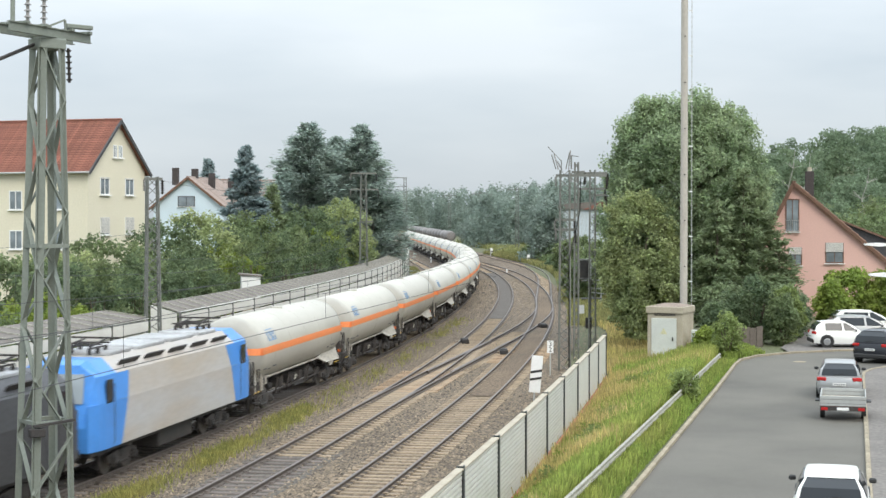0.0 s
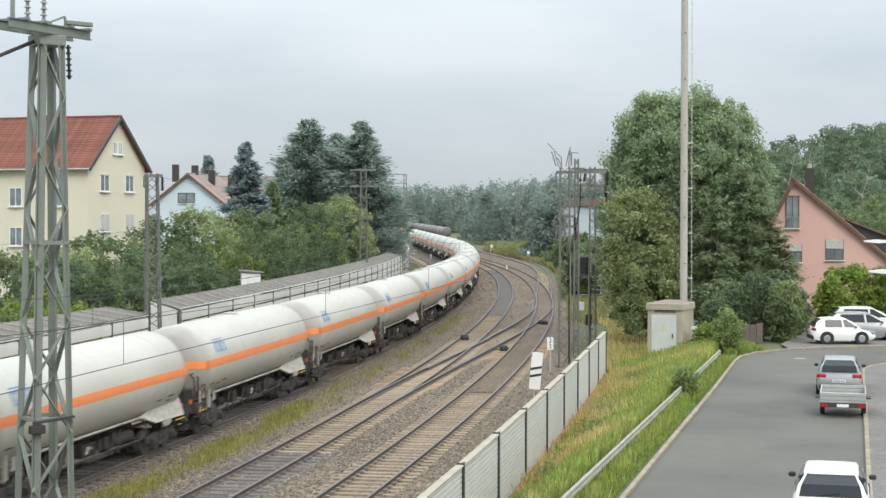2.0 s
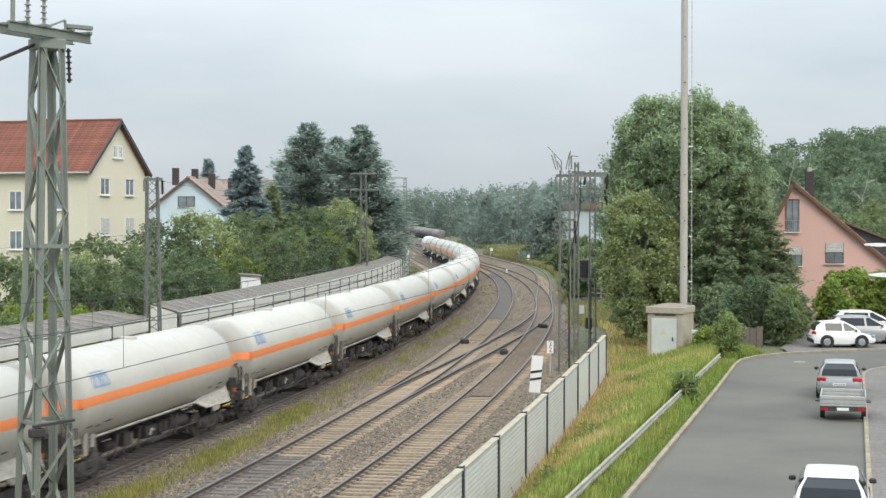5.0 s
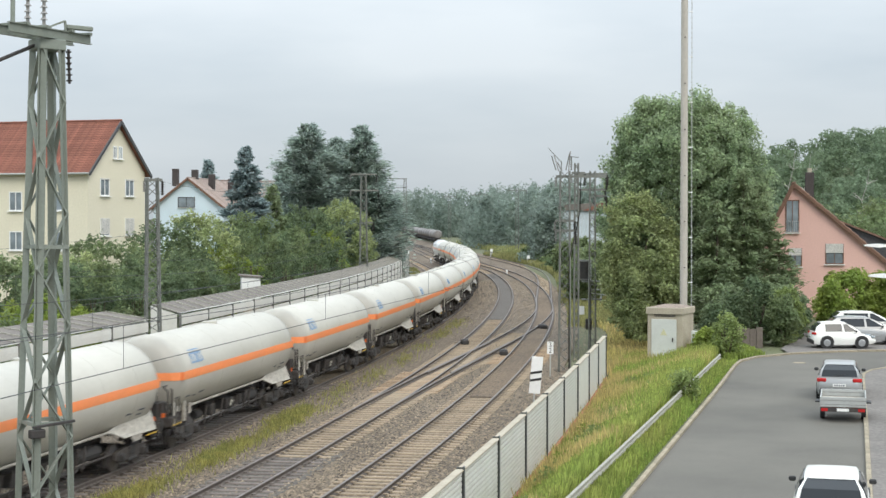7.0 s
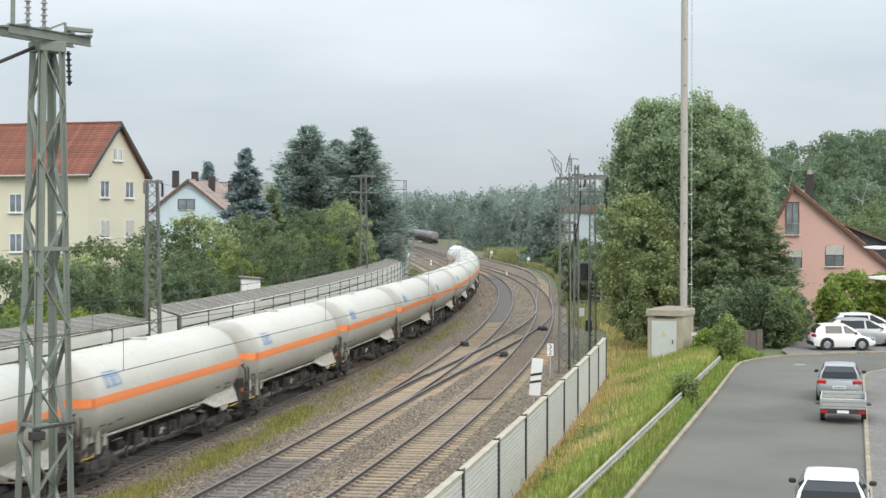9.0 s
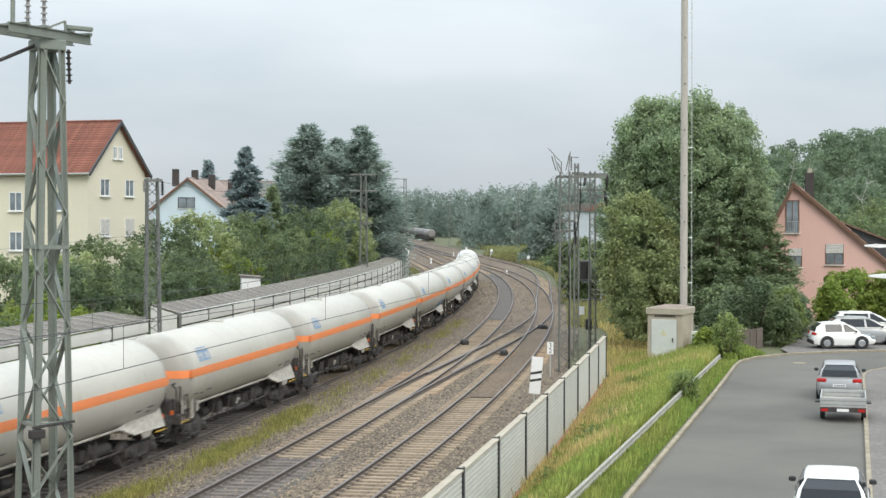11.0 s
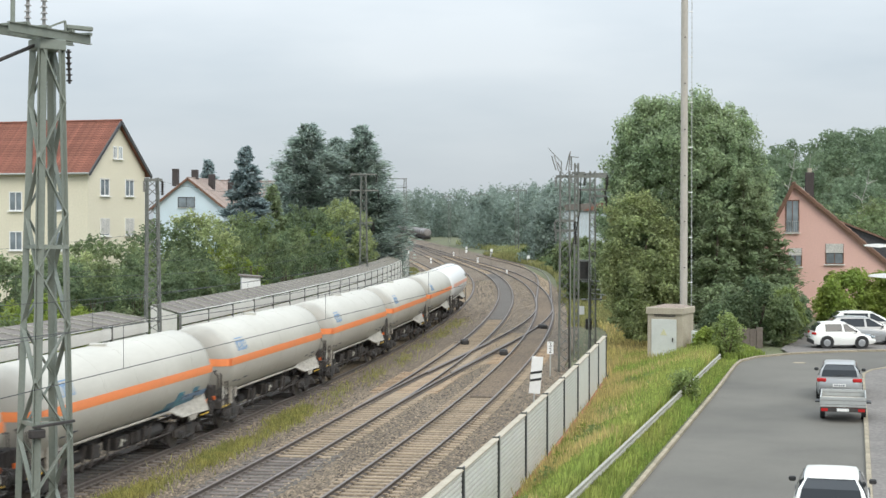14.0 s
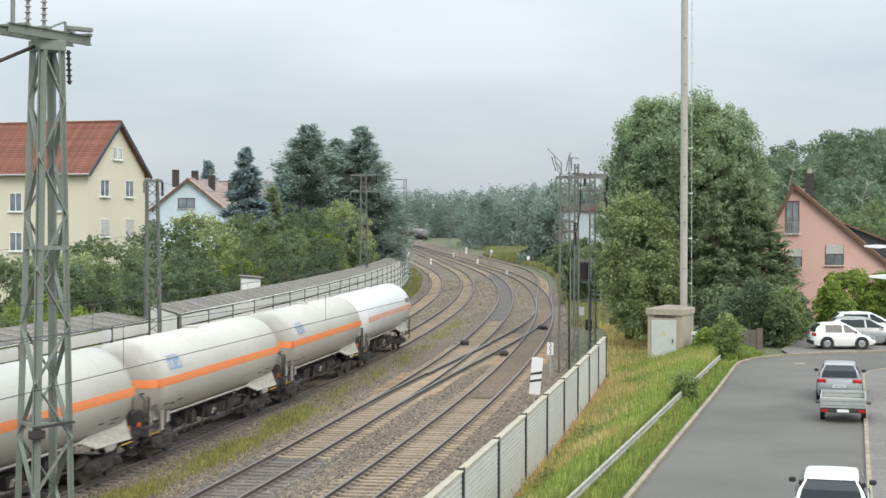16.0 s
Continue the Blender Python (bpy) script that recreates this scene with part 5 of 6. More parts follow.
    s = thing("kilometre_sign", pose(5.75, 81.6, 0, 0, 0, -4), "white trackside plate with black digits", "sign")
    part("plate", box(B(), (0, 0, 1.35), (0.34, 0.025, 0.66), bevel=0.004), M["white"], s)
    for z, c in ((1.50, "3"), (1.20, "2")):
        me = text_mesh(c, 0.36)
        me.materials.append(M["black"])
        ob = new("digit", me)
        ob.parent = s
        ob.matrix_basis = pose(0, -0.018, z, 90)
    part("post", box(B(), (0, 0.05, 0.6), (0.06, 0.06, 1.7)), M["galva"], s)
    # signal seen from behind
    g = thing("railway_signal", pose(9.55, 99, 0), "dark railway signal on a slim post, seen from behind", "signal")
    part("post", rod(B(), (0, 0, -0.4), (0, 0, 5.2), 0.09), M["mast_far"], g)
    part("head", box(B(), (-0.35, 0, 4.9), (0.85, 0.25, 1.35), bevel=0.05), M["mast_far"], g)
    part("back_plate", box(B(), (-0.35, -0.135, 4.9), (0.62, 0.02, 1.1)), M["dark"], g)
    part("frame", box(box(B(), (-0.74, -0.14, 4.9), (0.07, 0.05, 1.3)), (0.04, -0.14, 4.9), (0.07, 0.05, 1.3)), M["galva"], g)
    bm = B()
    for z in (4.15, 3.0):
        box(bm, (0.1, 0, z), (1.3, 0.7, 0.06))
    part("platform", bm, M["mast_far"], g)
    part("box", box(B(), (-0.1, -0.1, 1.4), (0.4, 0.3, 0.7), bevel=0.03), M["dark"], g)
    part("plate", box(B(), (-0.55, -0.1, 2.3), (0.35, 0.05, 0.55)), M["white"], g)
    # small white posts beyond the bend
    for x, y, k in ((10.3, 324, 1.25), (15.4, 275, 1.15), (5.5, 359, 1.1), (6.4, 281, 0.75), (2.3, 329, 0.7), (-2.2, 278, 0.75), (9.4, 225, 0.55)):
        p = thing("marker_post", pose(x, y, -0.3), "small white trackside marker post", "marker post", "marker posts")
        part("post", box(B(), (0, 0, k * 0.7), (0.42 * k, 0.3, k * 1.4), bevel=0.03), M["white"], p)
        part("band", box(B(), (0, 0, k * 0.85), (0.44 * k, 0.32, k * 0.12)), M["black"], p)
    f = thing("railing", None, "pale steel railing beyond the masts", "railing")
    for k in range(4):
        part("rail", bar(B(), (14.3, 149, 0.9 + 0.42 * k), (16.9, 141, 0.9 + 0.42 * k), 0.07, 0.07), M["galva"], f)
    for k in range(4):
        part("post", box(B(), (14.3 + 2.6 * k / 3, 149 - 8 * k / 3, 1.05), (0.1, 0.1, 2.6)), M["galva"], f)
    # white shed wall glimpsed in the thicket
    s = thing("garden_shed", pose(-13.4, 106, 2.4, 0, 0, 10), "small white shed half hidden by shrubs", "shed")
    part("body", box(B(), (0, 0, 0.9), (1.3, 2.0, 1.8), bevel=0.02), M["white"], s)
    part("roof", box(B(), (0, 0, 1.86), (1.6, 2.2, 0.1), ry=5), M["sheet"], s)
    part("plinth", box(B(), (0, 0, -1.25), (1.1, 1.8, 2.5)), M["concrete"], s)
    # street lamps over the road
    for x, y, z in ((17.0, 60, 7.25), (14.4, 50, 6.45)):
        l = thing("street_lamp", pose(x, y, ROAD_Z), "white street lamp reaching over the road", "street lamp", "street lamps")
        part("head", loft(B(), [[(-0.42, -0.1, z - 1.28), (-0.42, 0.1, z - 1.28), (-0.42, 0.1, z - 1.22), (-0.42, -0.1, z - 1.22)], [(0.1, -0.16, z - 1.33), (0.1, 0.16, z - 1.33), (0.1, 0.16, z - 1.18), (0.1, -0.16, z - 1.18)], [(0.5, -0.08, z - 1.3), (0.5, 0.08, z - 1.3), (0.5, 0.08, z - 1.2), (0.5, -0.08, z - 1.2)]]), M["white"], l)
        part("arm", rod(B(), (0.4, 0, z - 1.25), (2.1, 0, z - 1.4), 0.04), M["galva"], l)
        part("pole", rod(B(), (2.1, 0, 0), (2.1, 0, z - 1.3), 0.08, 0.05, 10), M["galva"], l)


def make_lines():
    make_big_mast()
    make_mast(-14.4, 75.6, 10.3, 0.75, 0.5, ((10.2, -0.4, 0.5),), 20, "grey steel lattice mast in a gap of the railway wall", panels=16)
    make_mast(-7.4, 142, 12.4, 0.8, 0.45, ((12.3, -1.2, 1.2), (10.8, -1.2, 1.4), (7.8, -0.3, 0.9)), 8, panels=18)
    make_mast(6.75, 84.5, 10.9, 0.62, 0.5, ((10.6, -0.5, 2.3), (8.15, -0.55, 0.55), (7.6, -0.5, 0.6)), -6, panels=16)
    make_mast(9.6, 98, 11.3, 0.44, 0.32, ((11.1, -1.0, 0.95), (10.1, -0.85, 0.8), (9.7, 0.1, 0.9)), -6, panels=18)
    make_mast(8.05, 92, 11.6, 0.28, 0.2, ((11.0, -0.3, 0.5),), -6, "slim grey lattice post between two masts", panels=20)
    top = thing("mast_insulators", pose(6.7, 84.5, 10.9), "grey insulators standing on a mast top", "insulators")
    for a, b in (((-0.3, 0, 0), (-0.55, 0, 0.9)), ((0.25, 0, 0), (0.35, 0, 1.1)), ((-0.1, 0.2, 0), (-0.35, 0.2, 0.5))):
        bm = B()
        insulator(bm, a, b, 0.06)
        part("insulator", bm, M["insulator"], top)
    pts = [(7.6, 84.2, 10.5), (7.55, 84.2, 8.6), (7.3, 84.2, 7.4), (6.95, 84.1, 6.0), (6.95, 84.1, 0.0)]
    solo("riser_cable", wire(pts, 0.028), M["dark"], "thick dark cable down the mast", "cable")
    make_mast(-14.5, 300, 17, 0.9, 0.5, ((16.8, -1.6, 1.6),), 0, panels=16)
    t = thing("catenary_portal", pose(-9.6, 330, 0), "distant grey lattice catenary portal", "catenary portal", "catenary masts")
    for x in (-3.0, 1.4):
        part("tower", lattice(B(), -0.3, 16.5, 0.9, 0.5, 16, 0.1, 0.06), M["mast_far"], t).matrix_basis = pose(x, 0, 0)
    part("beam", bar(bar(B(), (-3.4, 0, 16.5), (1.8, 0, 16.5), 0.16, 0.16), (-3.4, 0, 14.6), (1.8, 0, 14.6), 0.12, 0.12), M["mast_far"], t)
    for x, y in ((17.5, 360), (10.5, 430), (2.0, 470)):
        make_mast(x, y, 15, 0.8, 0.5, ((14.5, -2.2, 2.2),), 0, "distant catenary mast before the woods", panels=12)
    make_catenary("d", ((8, 78), (78, 140)), 5.5, 6.95, 0.9)
    make_catenary("c", ((20, 84), (84, 145)), 5.5, 6.9, -0.3)
    make_catenary("b", ((40, 90), (90, 142), (142, 215)), 5.5, 6.9, 0.2)
    for k, (a, b, sag) in enumerate((((-24, 55, 6.6), (-7.4, 142, 10.8), 0.9), ((-24, 55, 5.6), (-14.4, 75.6, 6.0), 0.1), ((-14.4, 75.6, 10.2), (-7.4, 142, 12.3), 1.2), ((-14.4, 75.6, 6.2), (-7.4, 142, 7.8), 0.9))):
        a, b = Vector(a), Vector(b)
        pts = [a + (b - a) * (i / 12) - Vector((0, 0, sag * (1 - (i / 6 - 1) ** 2))) for i in range(13)]
        solo("feeder_wire", wire(pts, 0.008), M["wire"], "thin dark feeder wire between masts", "wire", "feeder wires")
    bm = B()
    for x, z in ((0, 0.5), (0.25, 0.9), (-0.3, 0.8)):
        rod(bm, (x, 0, 0), (x * 1.8, 0, z), 0.03)
    insulator(bm, (0.55, 0, 0), (0.55, 0, 0.75), 0.08)
    bar(bm, (0.55, 0, 0.75), (0.95, 0, 0.7), 0.04, 0.04)
    rod(bm, (0, 0, 0.45), (-0.75, 0, 1.25), 0.02)
    solo("switch_gear", bm, M["mast_far"], "line switch gear on top of the mast", "switch gear", m=pose(6.55, 84.5, 10.95))


# ---------- the tank train ----------
PITCH, SPEED = 16.4, 20.27


def add_bogie(parent, yc, wheels):
    bg = part("bogie", box(B(), (0, yc, 0.6), (1.9, 0.42, 0.2), bevel=0.04), M["rust"], parent)
    for s in (-1, 1):
        part("side_frame", prism(B(), [(yc - 1.25, 0.42), (yc - 1.25, 0.66), (yc - 0.5, 0.74), (yc + 0.5, 0.74), (yc + 1.25, 0.66), (yc + 1.25, 0.42), (yc + 0.6, 0.36), (yc - 0.6, 0.36)], s * 0.92, s * 1.05, lambda u, v, q: (q, u, v)), M["rust"], bg)
    bm = B()
    box(bm, (0, yc, 0.62), (2.2, 0.5, 0.3), bevel=0.04)
    part("bolster", bm, M["dark"], bg)
    for s in (-1, 1):
        bm = box(B(), (s * 1.0, yc, 0.32), (0.2, 0.7, 0.1), bevel=0.02)
        for k in (-0.18, 0.0, 0.18):
            rod(bm, (s * 1.0, yc + k, 0.35), (s * 1.0, yc + k, 0.6), 0.07, seg=8)
        part("spring_set", bm, M["dark"], bg)
        for dy in (-0.9, 0.9):
            bm = box(B(), (s * 1.06, yc + dy, 0.47), (0.22, 0.3, 0.3), bevel=0.05)
            rod(bm, (s * 1.12, yc + dy, 0.47), (s * 1.22, yc + dy, 0.47), 0.12, seg=10)
            part("axle_box", bm, M["dark"], bg)
            part("brake_hanger", box(B(), (s * 0.75, yc + dy * 1.62, 0.5), (0.1, 0.12, 0.5)), M["dark"], bg)
    for dy in (-0.9, 0.9):
        bm = B()
        rod(bm, (-0.95, 0, 0), (0.95, 0, 0), 0.08, seg=8)
        for s in (-1, 1):
            rod(bm, (s * 0.68, 0, 0), (s * 0.82, 0, 0), 0.46, seg=20)
            rod(bm, (s * 0.82, 0, 0), (s * 0.84, 0, 0), 0.36, 0.30, seg=20)
            for k in range(4):
                a = k * math.pi / 2
                box(bm, (s * 0.845, math.cos(a) * 0.2, math.sin(a) * 0.2), (0.015, 0.07, 0.07))
        w = part("wheelset", bm, M["wheel"], parent)
        w.matrix_basis = pose(0, yc + dy, 0.46)
        wheels.append(w)


def band(r, z, half, y0, y1, side, lift, seg=4):
    """A strip on the tank's flank between two angles and two ends."""
    bm = B()
    a0, a1 = -half, half
    inner, outer = [], []
    for i in range(seg + 1):
        a = a0 + (a1 - a0) * i / seg
        inner.append((side * (r - 0.01) * math.cos(a), z + (r - 0.01) * math.sin(a)))
        outer.append((side * (r + lift) * math.cos(a), z + (r + lift) * math.sin(a)))
    ring = outer + inner[::-1]
    return loft(bm, [[(x, y0, zz) for x, zz in ring], [(x, y1, zz) for x, zz in ring]])


def make_wagon(fresh=False):
    """Gas tank wagon; +y is its rear, the rail tops are z = 0."""
    w = thing("tank_wagon", None, "off-white gas tank wagon with an orange band" if not fresh else "white gas tank wagon with a faded orange band", "tank wagon", "tank wagons")
    r, zc, half = 1.47, 2.63, 7.5
    paint = M["tank_new"] if fresh else M["tank"]
    rings = []
    ends = [(0.12, half), (0.45, half - 0.05), (0.75, half - 0.16), (0.93, half - 0.34), (1.0, half - 0.62)]
    prof = [(k, -y) for k, y in ends] + [(1.0, y) for y in (-4.4, -2.2, 0, 2.2, 4.4)] + [(k, y) for k, y in ends[::-1]]
    for k, y in prof:
        rings.append([(r * k * math.cos(a), y, zc + r * k * math.sin(a)) for a in [i * math.tau / 40 for i in range(40)]])
    part("tank", loft(B(), rings), paint, w, smooth=True)
    for y in (-5.2, -2.6, 0.0, 2.6, 5.2):
        part("weld_seam", rod(B(), (0, y - 0.012, zc), (0, y + 0.012, zc), r + 0.003, seg=40), paint, w)
    for side in (-1, 1):
        b = part("band", band(r, zc + 0.05, 0.1, -half + 0.42, half - 0.42, side, 0.006), M["pale_orange"] if fresh else M["orange"], w)
        if not fresh:
            for sgn in (1, -1):
                bm = B()
                pts = [(1.0, 0.62), (0.93, 0.34), (0.75, 0.16), (0.45, 0.05), (0.12, 0.0)]
                rr = [[(side * (r * q + 0.006), sgn * (half - e) + sgn * 0.012, zc + 0.05 + dz) for dz in (-0.145, 0.145)] for q, e in pts]
                loft(bm, rr, caps=False, closed=False)
                part("end_band", bm, M["orange"], w)
        bm = B()
        at = -half + 2.1 if side > 0 else half - 2.1
        for k in range(4):
            for dy, dz, ww, hh in ((-0.11, 0, 0.07, 0.42), (0.06, 0.17, 0.25, 0.08), (0.1, -0.02, 0.07, 0.3), (0.06, -0.17, 0.2, 0.07))[k % 2:]:
                a = 0.42 + dz * 0.68
                box(bm, (side * (r * math.cos(a) + 0.004), at + side * (k - 1.5) * 0.3 + dy, zc + r * math.sin(a)), (0.02, ww, hh), ry=-side * 24)
        a = 0.42 + 0.31 * 0.68
        box(bm, (side * (r * math.cos(a) + 0.004), at, zc + r * math.sin(a)), (0.02, 1.05, 0.05), ry=-side * 30)
        if fresh:
            bm.free()
            part("notice_panel", panel(B(), [(side * (r * math.cos(0.22) + 0.004), 5.4, zc + r * math.sin(0.22)), (side * (r * math.cos(0.22) + 0.004), 6.7, zc + r * math.sin(0.22)), (side * (r * math.cos(0.42) + 0.004), 6.7, zc + r * math.sin(0.42)), (side * (r * math.cos(0.42) + 0.004), 5.4, zc + r * math.sin(0.42))], (side, 0, 0.3), 0.006), M["mast_far"], w, "grey notice panel")
        else:
            part("logo_panel", bm, M["logo"], w, "blue emblem of plain shapes")
        for y, z, l in ((half - 1.6, 0.55, 0.55), (half - 1.6, 0.7, 0.4), (half - 2.6, 0.6, 0.35), (-half + 1.5, 0.62, 0.45), (-half + 2.2, 0.66, 0.3), (-half + 2.9, 0.6, 0.5)):
            bm = box(B(), (side * (r * math.cos(-z * 0.9) + 0.004), y, zc - r * math.sin(z * 0.9)), (0.016, l, 0.06), ry=side * 34)
            part("inscription", bm, M["print"], w, "small unreadable dark lettering")
    # frame at both ends, skirts, steps, buffers
    for e in (-1, 1):
        ya, yb = e * 7.55, e * 4.3
        bm = B()
        box(bm, (0, e * 7.62, 1.08), (2.5, 0.14, 0.34), bevel=0.02)
        for s in (-1, 1):
            box(bm, (s * 0.9, e * 6.3, 1.1), (0.12, 2.6, 0.26), bevel=0.02)
        part("end_frame", bm, M["rust"], w)
        for s in (-1, 1):
            if e > 0:
                part("skirt", panel(B(), [(s * 0.97, 3.8, 1.42), (s * 1.27, 4.5, 1.13), (s * 1.27, 7.2, 1.08), (s * 0.93, 7.3, 1.92)], (s, 0, 0.8), 0.03), M["skirt"], w, "pale slanted saddle skirt")
                part("skirt_plate", panel(B(), [(s * 1.24, 5.3, 0.92), (s * 1.24, 5.9, 0.92), (s * 1.24, 6.1, 1.14), (s * 1.24, 5.1, 1.14)], (s, 0, 0), 0.03), M["skirt"], w)
            else:
                bm = B()
                for yy in (-7.72, -7.3):
                    rod(bm, (s * 1.12, yy, 1.15), (s * 1.12, yy, 2.2), 0.03)
                    rod(bm, (s * 1.12, yy, 2.2), (s * 0.95, yy, 2.36), 0.03)
                rod(bm, (s * 0.95, -7.72, 2.36), (s * 0.95, -7.3, 2.36), 0.03)
                rod(bm, (s * 1.12, -7.72, 1.7), (s * 1.12, -7.3, 1.7), 0.025)
                part("hoop", bm, M["dark"], w, "dark tubular climbing hoop")
                part("data_plate", box(B(), (s * 1.14, -5.55, 1.36), (0.02, 0.3, 0.4), bevel=0.005), M["skirt"], w, "pale data plate")
                part("walkway", box(B(), (s * 0.75, -7.1, 1.22), (0.95, 0.9, 0.05)), M["rust"], w)
                for yy in (-6.95, -5.9):
                    part("stanchion", box(B(), (s * 1.05, yy, 1.35), (0.1, 0.22, 0.85), bevel=0.01), M["skirt"], w, "pale tank support post")
                part("end_box", box(B(), (s * 0.55, -7.45, 1.5), (0.7, 0.35, 0.6), bevel=0.03), M["dark"], w)
            bm = prism(B(), [(e * 5.4, 1.3), (e * 6.9, 1.3), (e * 7.0, 1.95), (e * 5.7, 1.65)], s * 0.55, s * 0.95, lambda u, v, q: (q, u, v))
            part("saddle", bm, M["skirt"], w)
            bm = B()
            rod(bm, (s * 0.875, e * 7.65, 1.06), (s * 0.875, e * 8.12, 1.06), 0.09, seg=10)
            rod(bm, (s * 0.875, e * 8.1, 1.06), (s * 0.875, e * 8.17, 1.06), 0.25, seg=16)
            part("buffer", bm, M["dark"], w)
            bm = B()
            for z in (0.55, 0.85):
                box(bm, (s * 1.2, e * 7.3, z), (0.3, 0.35, 0.03))
            rod(bm, (s * 1.33, e * 7.15, 0.5), (s * 1.33, e * 7.15, 1.95), 0.02)
            rod(bm, (s * 1.33, e * 7.5, 0.5), (s * 1.33, e * 7.5, 1.95), 0.02)
            rod(bm, (s * 1.33, e * 7.15, 1.95), (s * 1.33, e * 7.5, 1.95), 0.02)
            part("step", bm, M["dark"], w)
        bm = B()
        for x in (-0.7, -0.25, 0.25, 0.7):
            rod(bm, (x, e * 7.62, 1.2), (x, e * 7.72, 2.25), 0.022)
        for z in (1.75, 2.25):
            rod(bm, (-0.7, e * 7.68, z), (0.7, e * 7.7, z), 0.022)
        part("railing", bm, M["dark"], w)
        bm = B()
        rod(bm, (0, e * 7.7, 1.05), (0, e * 8.2, 0.95), 0.05)
        part("coupling", bm, M["dark"], w)
        part("tail_plate", box(B(), (0.95, e * 7.74, 1.35), (0.13, 0.03, 0.15)), M["lamp_orange"], w)
        for s in (-1, 1):
            part("hand_rail", rod(B(), (s * 1.18, e * 6.6, 0.95), (s * 1.18, e * 7.6, 0.95), 0.03), M["yellow"], w, "yellow hand rail")
            part("brake_hose", rod(B(), (s * 0.3, e * 7.7, 0.95), (s * 0.25, e * 8.15, 0.52), 0.03), M["dark"], w)
    bm = B()
    box(bm, (0, 0, 1.0), (0.5, 8.8, 0.2), bevel=0.03)
    for y, l in ((-1.9, 0.6), (0.2, 1.1), (1.6, 0.35), (2.5, 0.5)):
        box(bm, (0.55, y, 0.85), (0.5, l, 0.42), bevel=0.04)
        box(bm, (-0.55, y, 0.85), (0.5, l, 0.42), bevel=0.04)
    rod(bm, (0.4, -3.2, 0.75), (0.4, -2.5, 0.75), 0.18, seg=12)
    part("brake_gear", bm, M["dark"], w)
    for s in (-1, 1):
        part("sill_pipe", rod(B(), (s * 0.98, -5.1, 1.40), (s * 0.98, 3.9, 1.40), 0.045, seg=8), M["skirt"], w, "pale pipe along the belly")
        part("air_tank", rod(B(), (s * 0.62, 2.1, 0.82), (s * 0.62, 3.7, 0.82), 0.22, seg=12), M["dark"], w)
        bm = B()
        for k, y in enumerate((-3.4, -2.7, -1.5, 1.5, 2.0)):
            rod(bm, (s * 0.95, y, 0.5), (s * 1.02, y + 0.12, 1.25), 0.035)
            rod(bm, (s * 0.95, y, 0.5), (s * 0.8, y + 0.6, 0.55 + 0.05 * (k % 3)), 0.03)
        rod(bm, (s * 0.9, -4.4, 0.62), (s * 0.9, 4.4, 0.62), 0.03)
        part("brake_rigging", bm, M["rust"], w)
        bm = B()
        rod(bm, (s * 1.1, -0.7, 0.85), (s * 1.1, -0.55, 1.05), 0.04)
        rod(bm, (s * 1.1, -0.55, 1.05), (s * 1.1, -0.3, 0.98), 0.035)
        part("valve_lever", bm, M["guard"], w, "pale valve lever")
        for y in (-0.55, -0.15, 0.35, 0.75):
            part("valve", rod(B(), (s * 0.9, y, 0.7), (s * 0.9, y, 1.1), 0.04, seg=8), M["rust"], w)
        part("valve_tray", box(B(), (s * 1.0, 0.1, 0.6), (0.25, 1.6, 0.06)), M["dark"], w)
    bm = B()
    rod(bm, (0, 0, zc + r - 0.05), (0, 0, zc + r + 0.06), 0.3, seg=16)
    part("manhole", bm, paint, w)
    wheels = []
    add_bogie(w, -5.6, wheels)
    add_bogie(w, 5.6, wheels)
    return w


def make_loco(kind):
    """Electric locomotive; +y is its rear."""
    side = M["loco_grey"] if kind == "blue" else M["loco_dark"]
    w = thing("electric_locomotive", None, "dusty grey electric locomotive with blue cab ends" if kind == "blue" else "black electric locomotive coupled in front", "locomotive", "locomotives")
    L = 8.5

    def ring(y, wd, top, low=1.05, cut=0.0):
        return [(-wd, y, low), (-wd, y, 2.5), (-wd + 0.12 + cut, y, 3.35 if top > 3.3 else top - 0.1), (-wd + 0.62 + cut, y, top), (wd - 0.62 - cut, y, top), (wd - 0.12 - cut, y, 3.35 if top > 3.3 else top - 0.1), (wd, y, 2.5), (wd, y, low)]
    part("body", loft(B(), [ring(y, 1.48, 3.82) for y in (-6.3, 0, 6.3)]), side, w)
    for e in (-1, 1):
        c = part("cab", loft(B(), [ring(e * 6.302, 1.488, 3.83), ring(e * 7.5, 1.485, 3.85), ring(e * 7.95, 1.44, 3.72), ring(e * 8.25, 1.36, 2.6), ring(e * L, 1.3, 1.9)][::e]), M["loco_blue"] if kind == "blue" else M["loco_dark"], w, "bright blue cab end" if kind == "blue" else "")
        part("windscreen", loft(B(), [[(-1.05, e * 8.31, 2.55), (1.05, e * 8.31, 2.55), (1.05, e * 8.27, 2.55), (-1.05, e * 8.27, 2.55)], [(-1.0, e * 8.06, 3.45), (1.0, e * 8.06, 3.45), (1.0, e * 8.02, 3.45), (-1.0, e * 8.02, 3.45)]]), M["glass_light"], c)
        for s in (-1, 1):
            part("side_window", box(B(), (s * 1.485, e * 7.15, 2.85), (0.03, 0.55, 0.75), bevel=0.01), M["glass"], c)
            part("door", box(B(), (s * 1.49, e * 6.75, 2.1), (0.025, 0.03, 1.9)), M["loco_dark"], c)
            part("buffer", rod(rod(B(), (s * 0.875, e * 8.4, 1.06), (s * 0.875, e * 8.8, 1.06), 0.1), (s * 0.875, e * 8.78, 1.06), (s * 0.875, e * 8.85, 1.06), 0.28, seg=14), M["dark"], w)
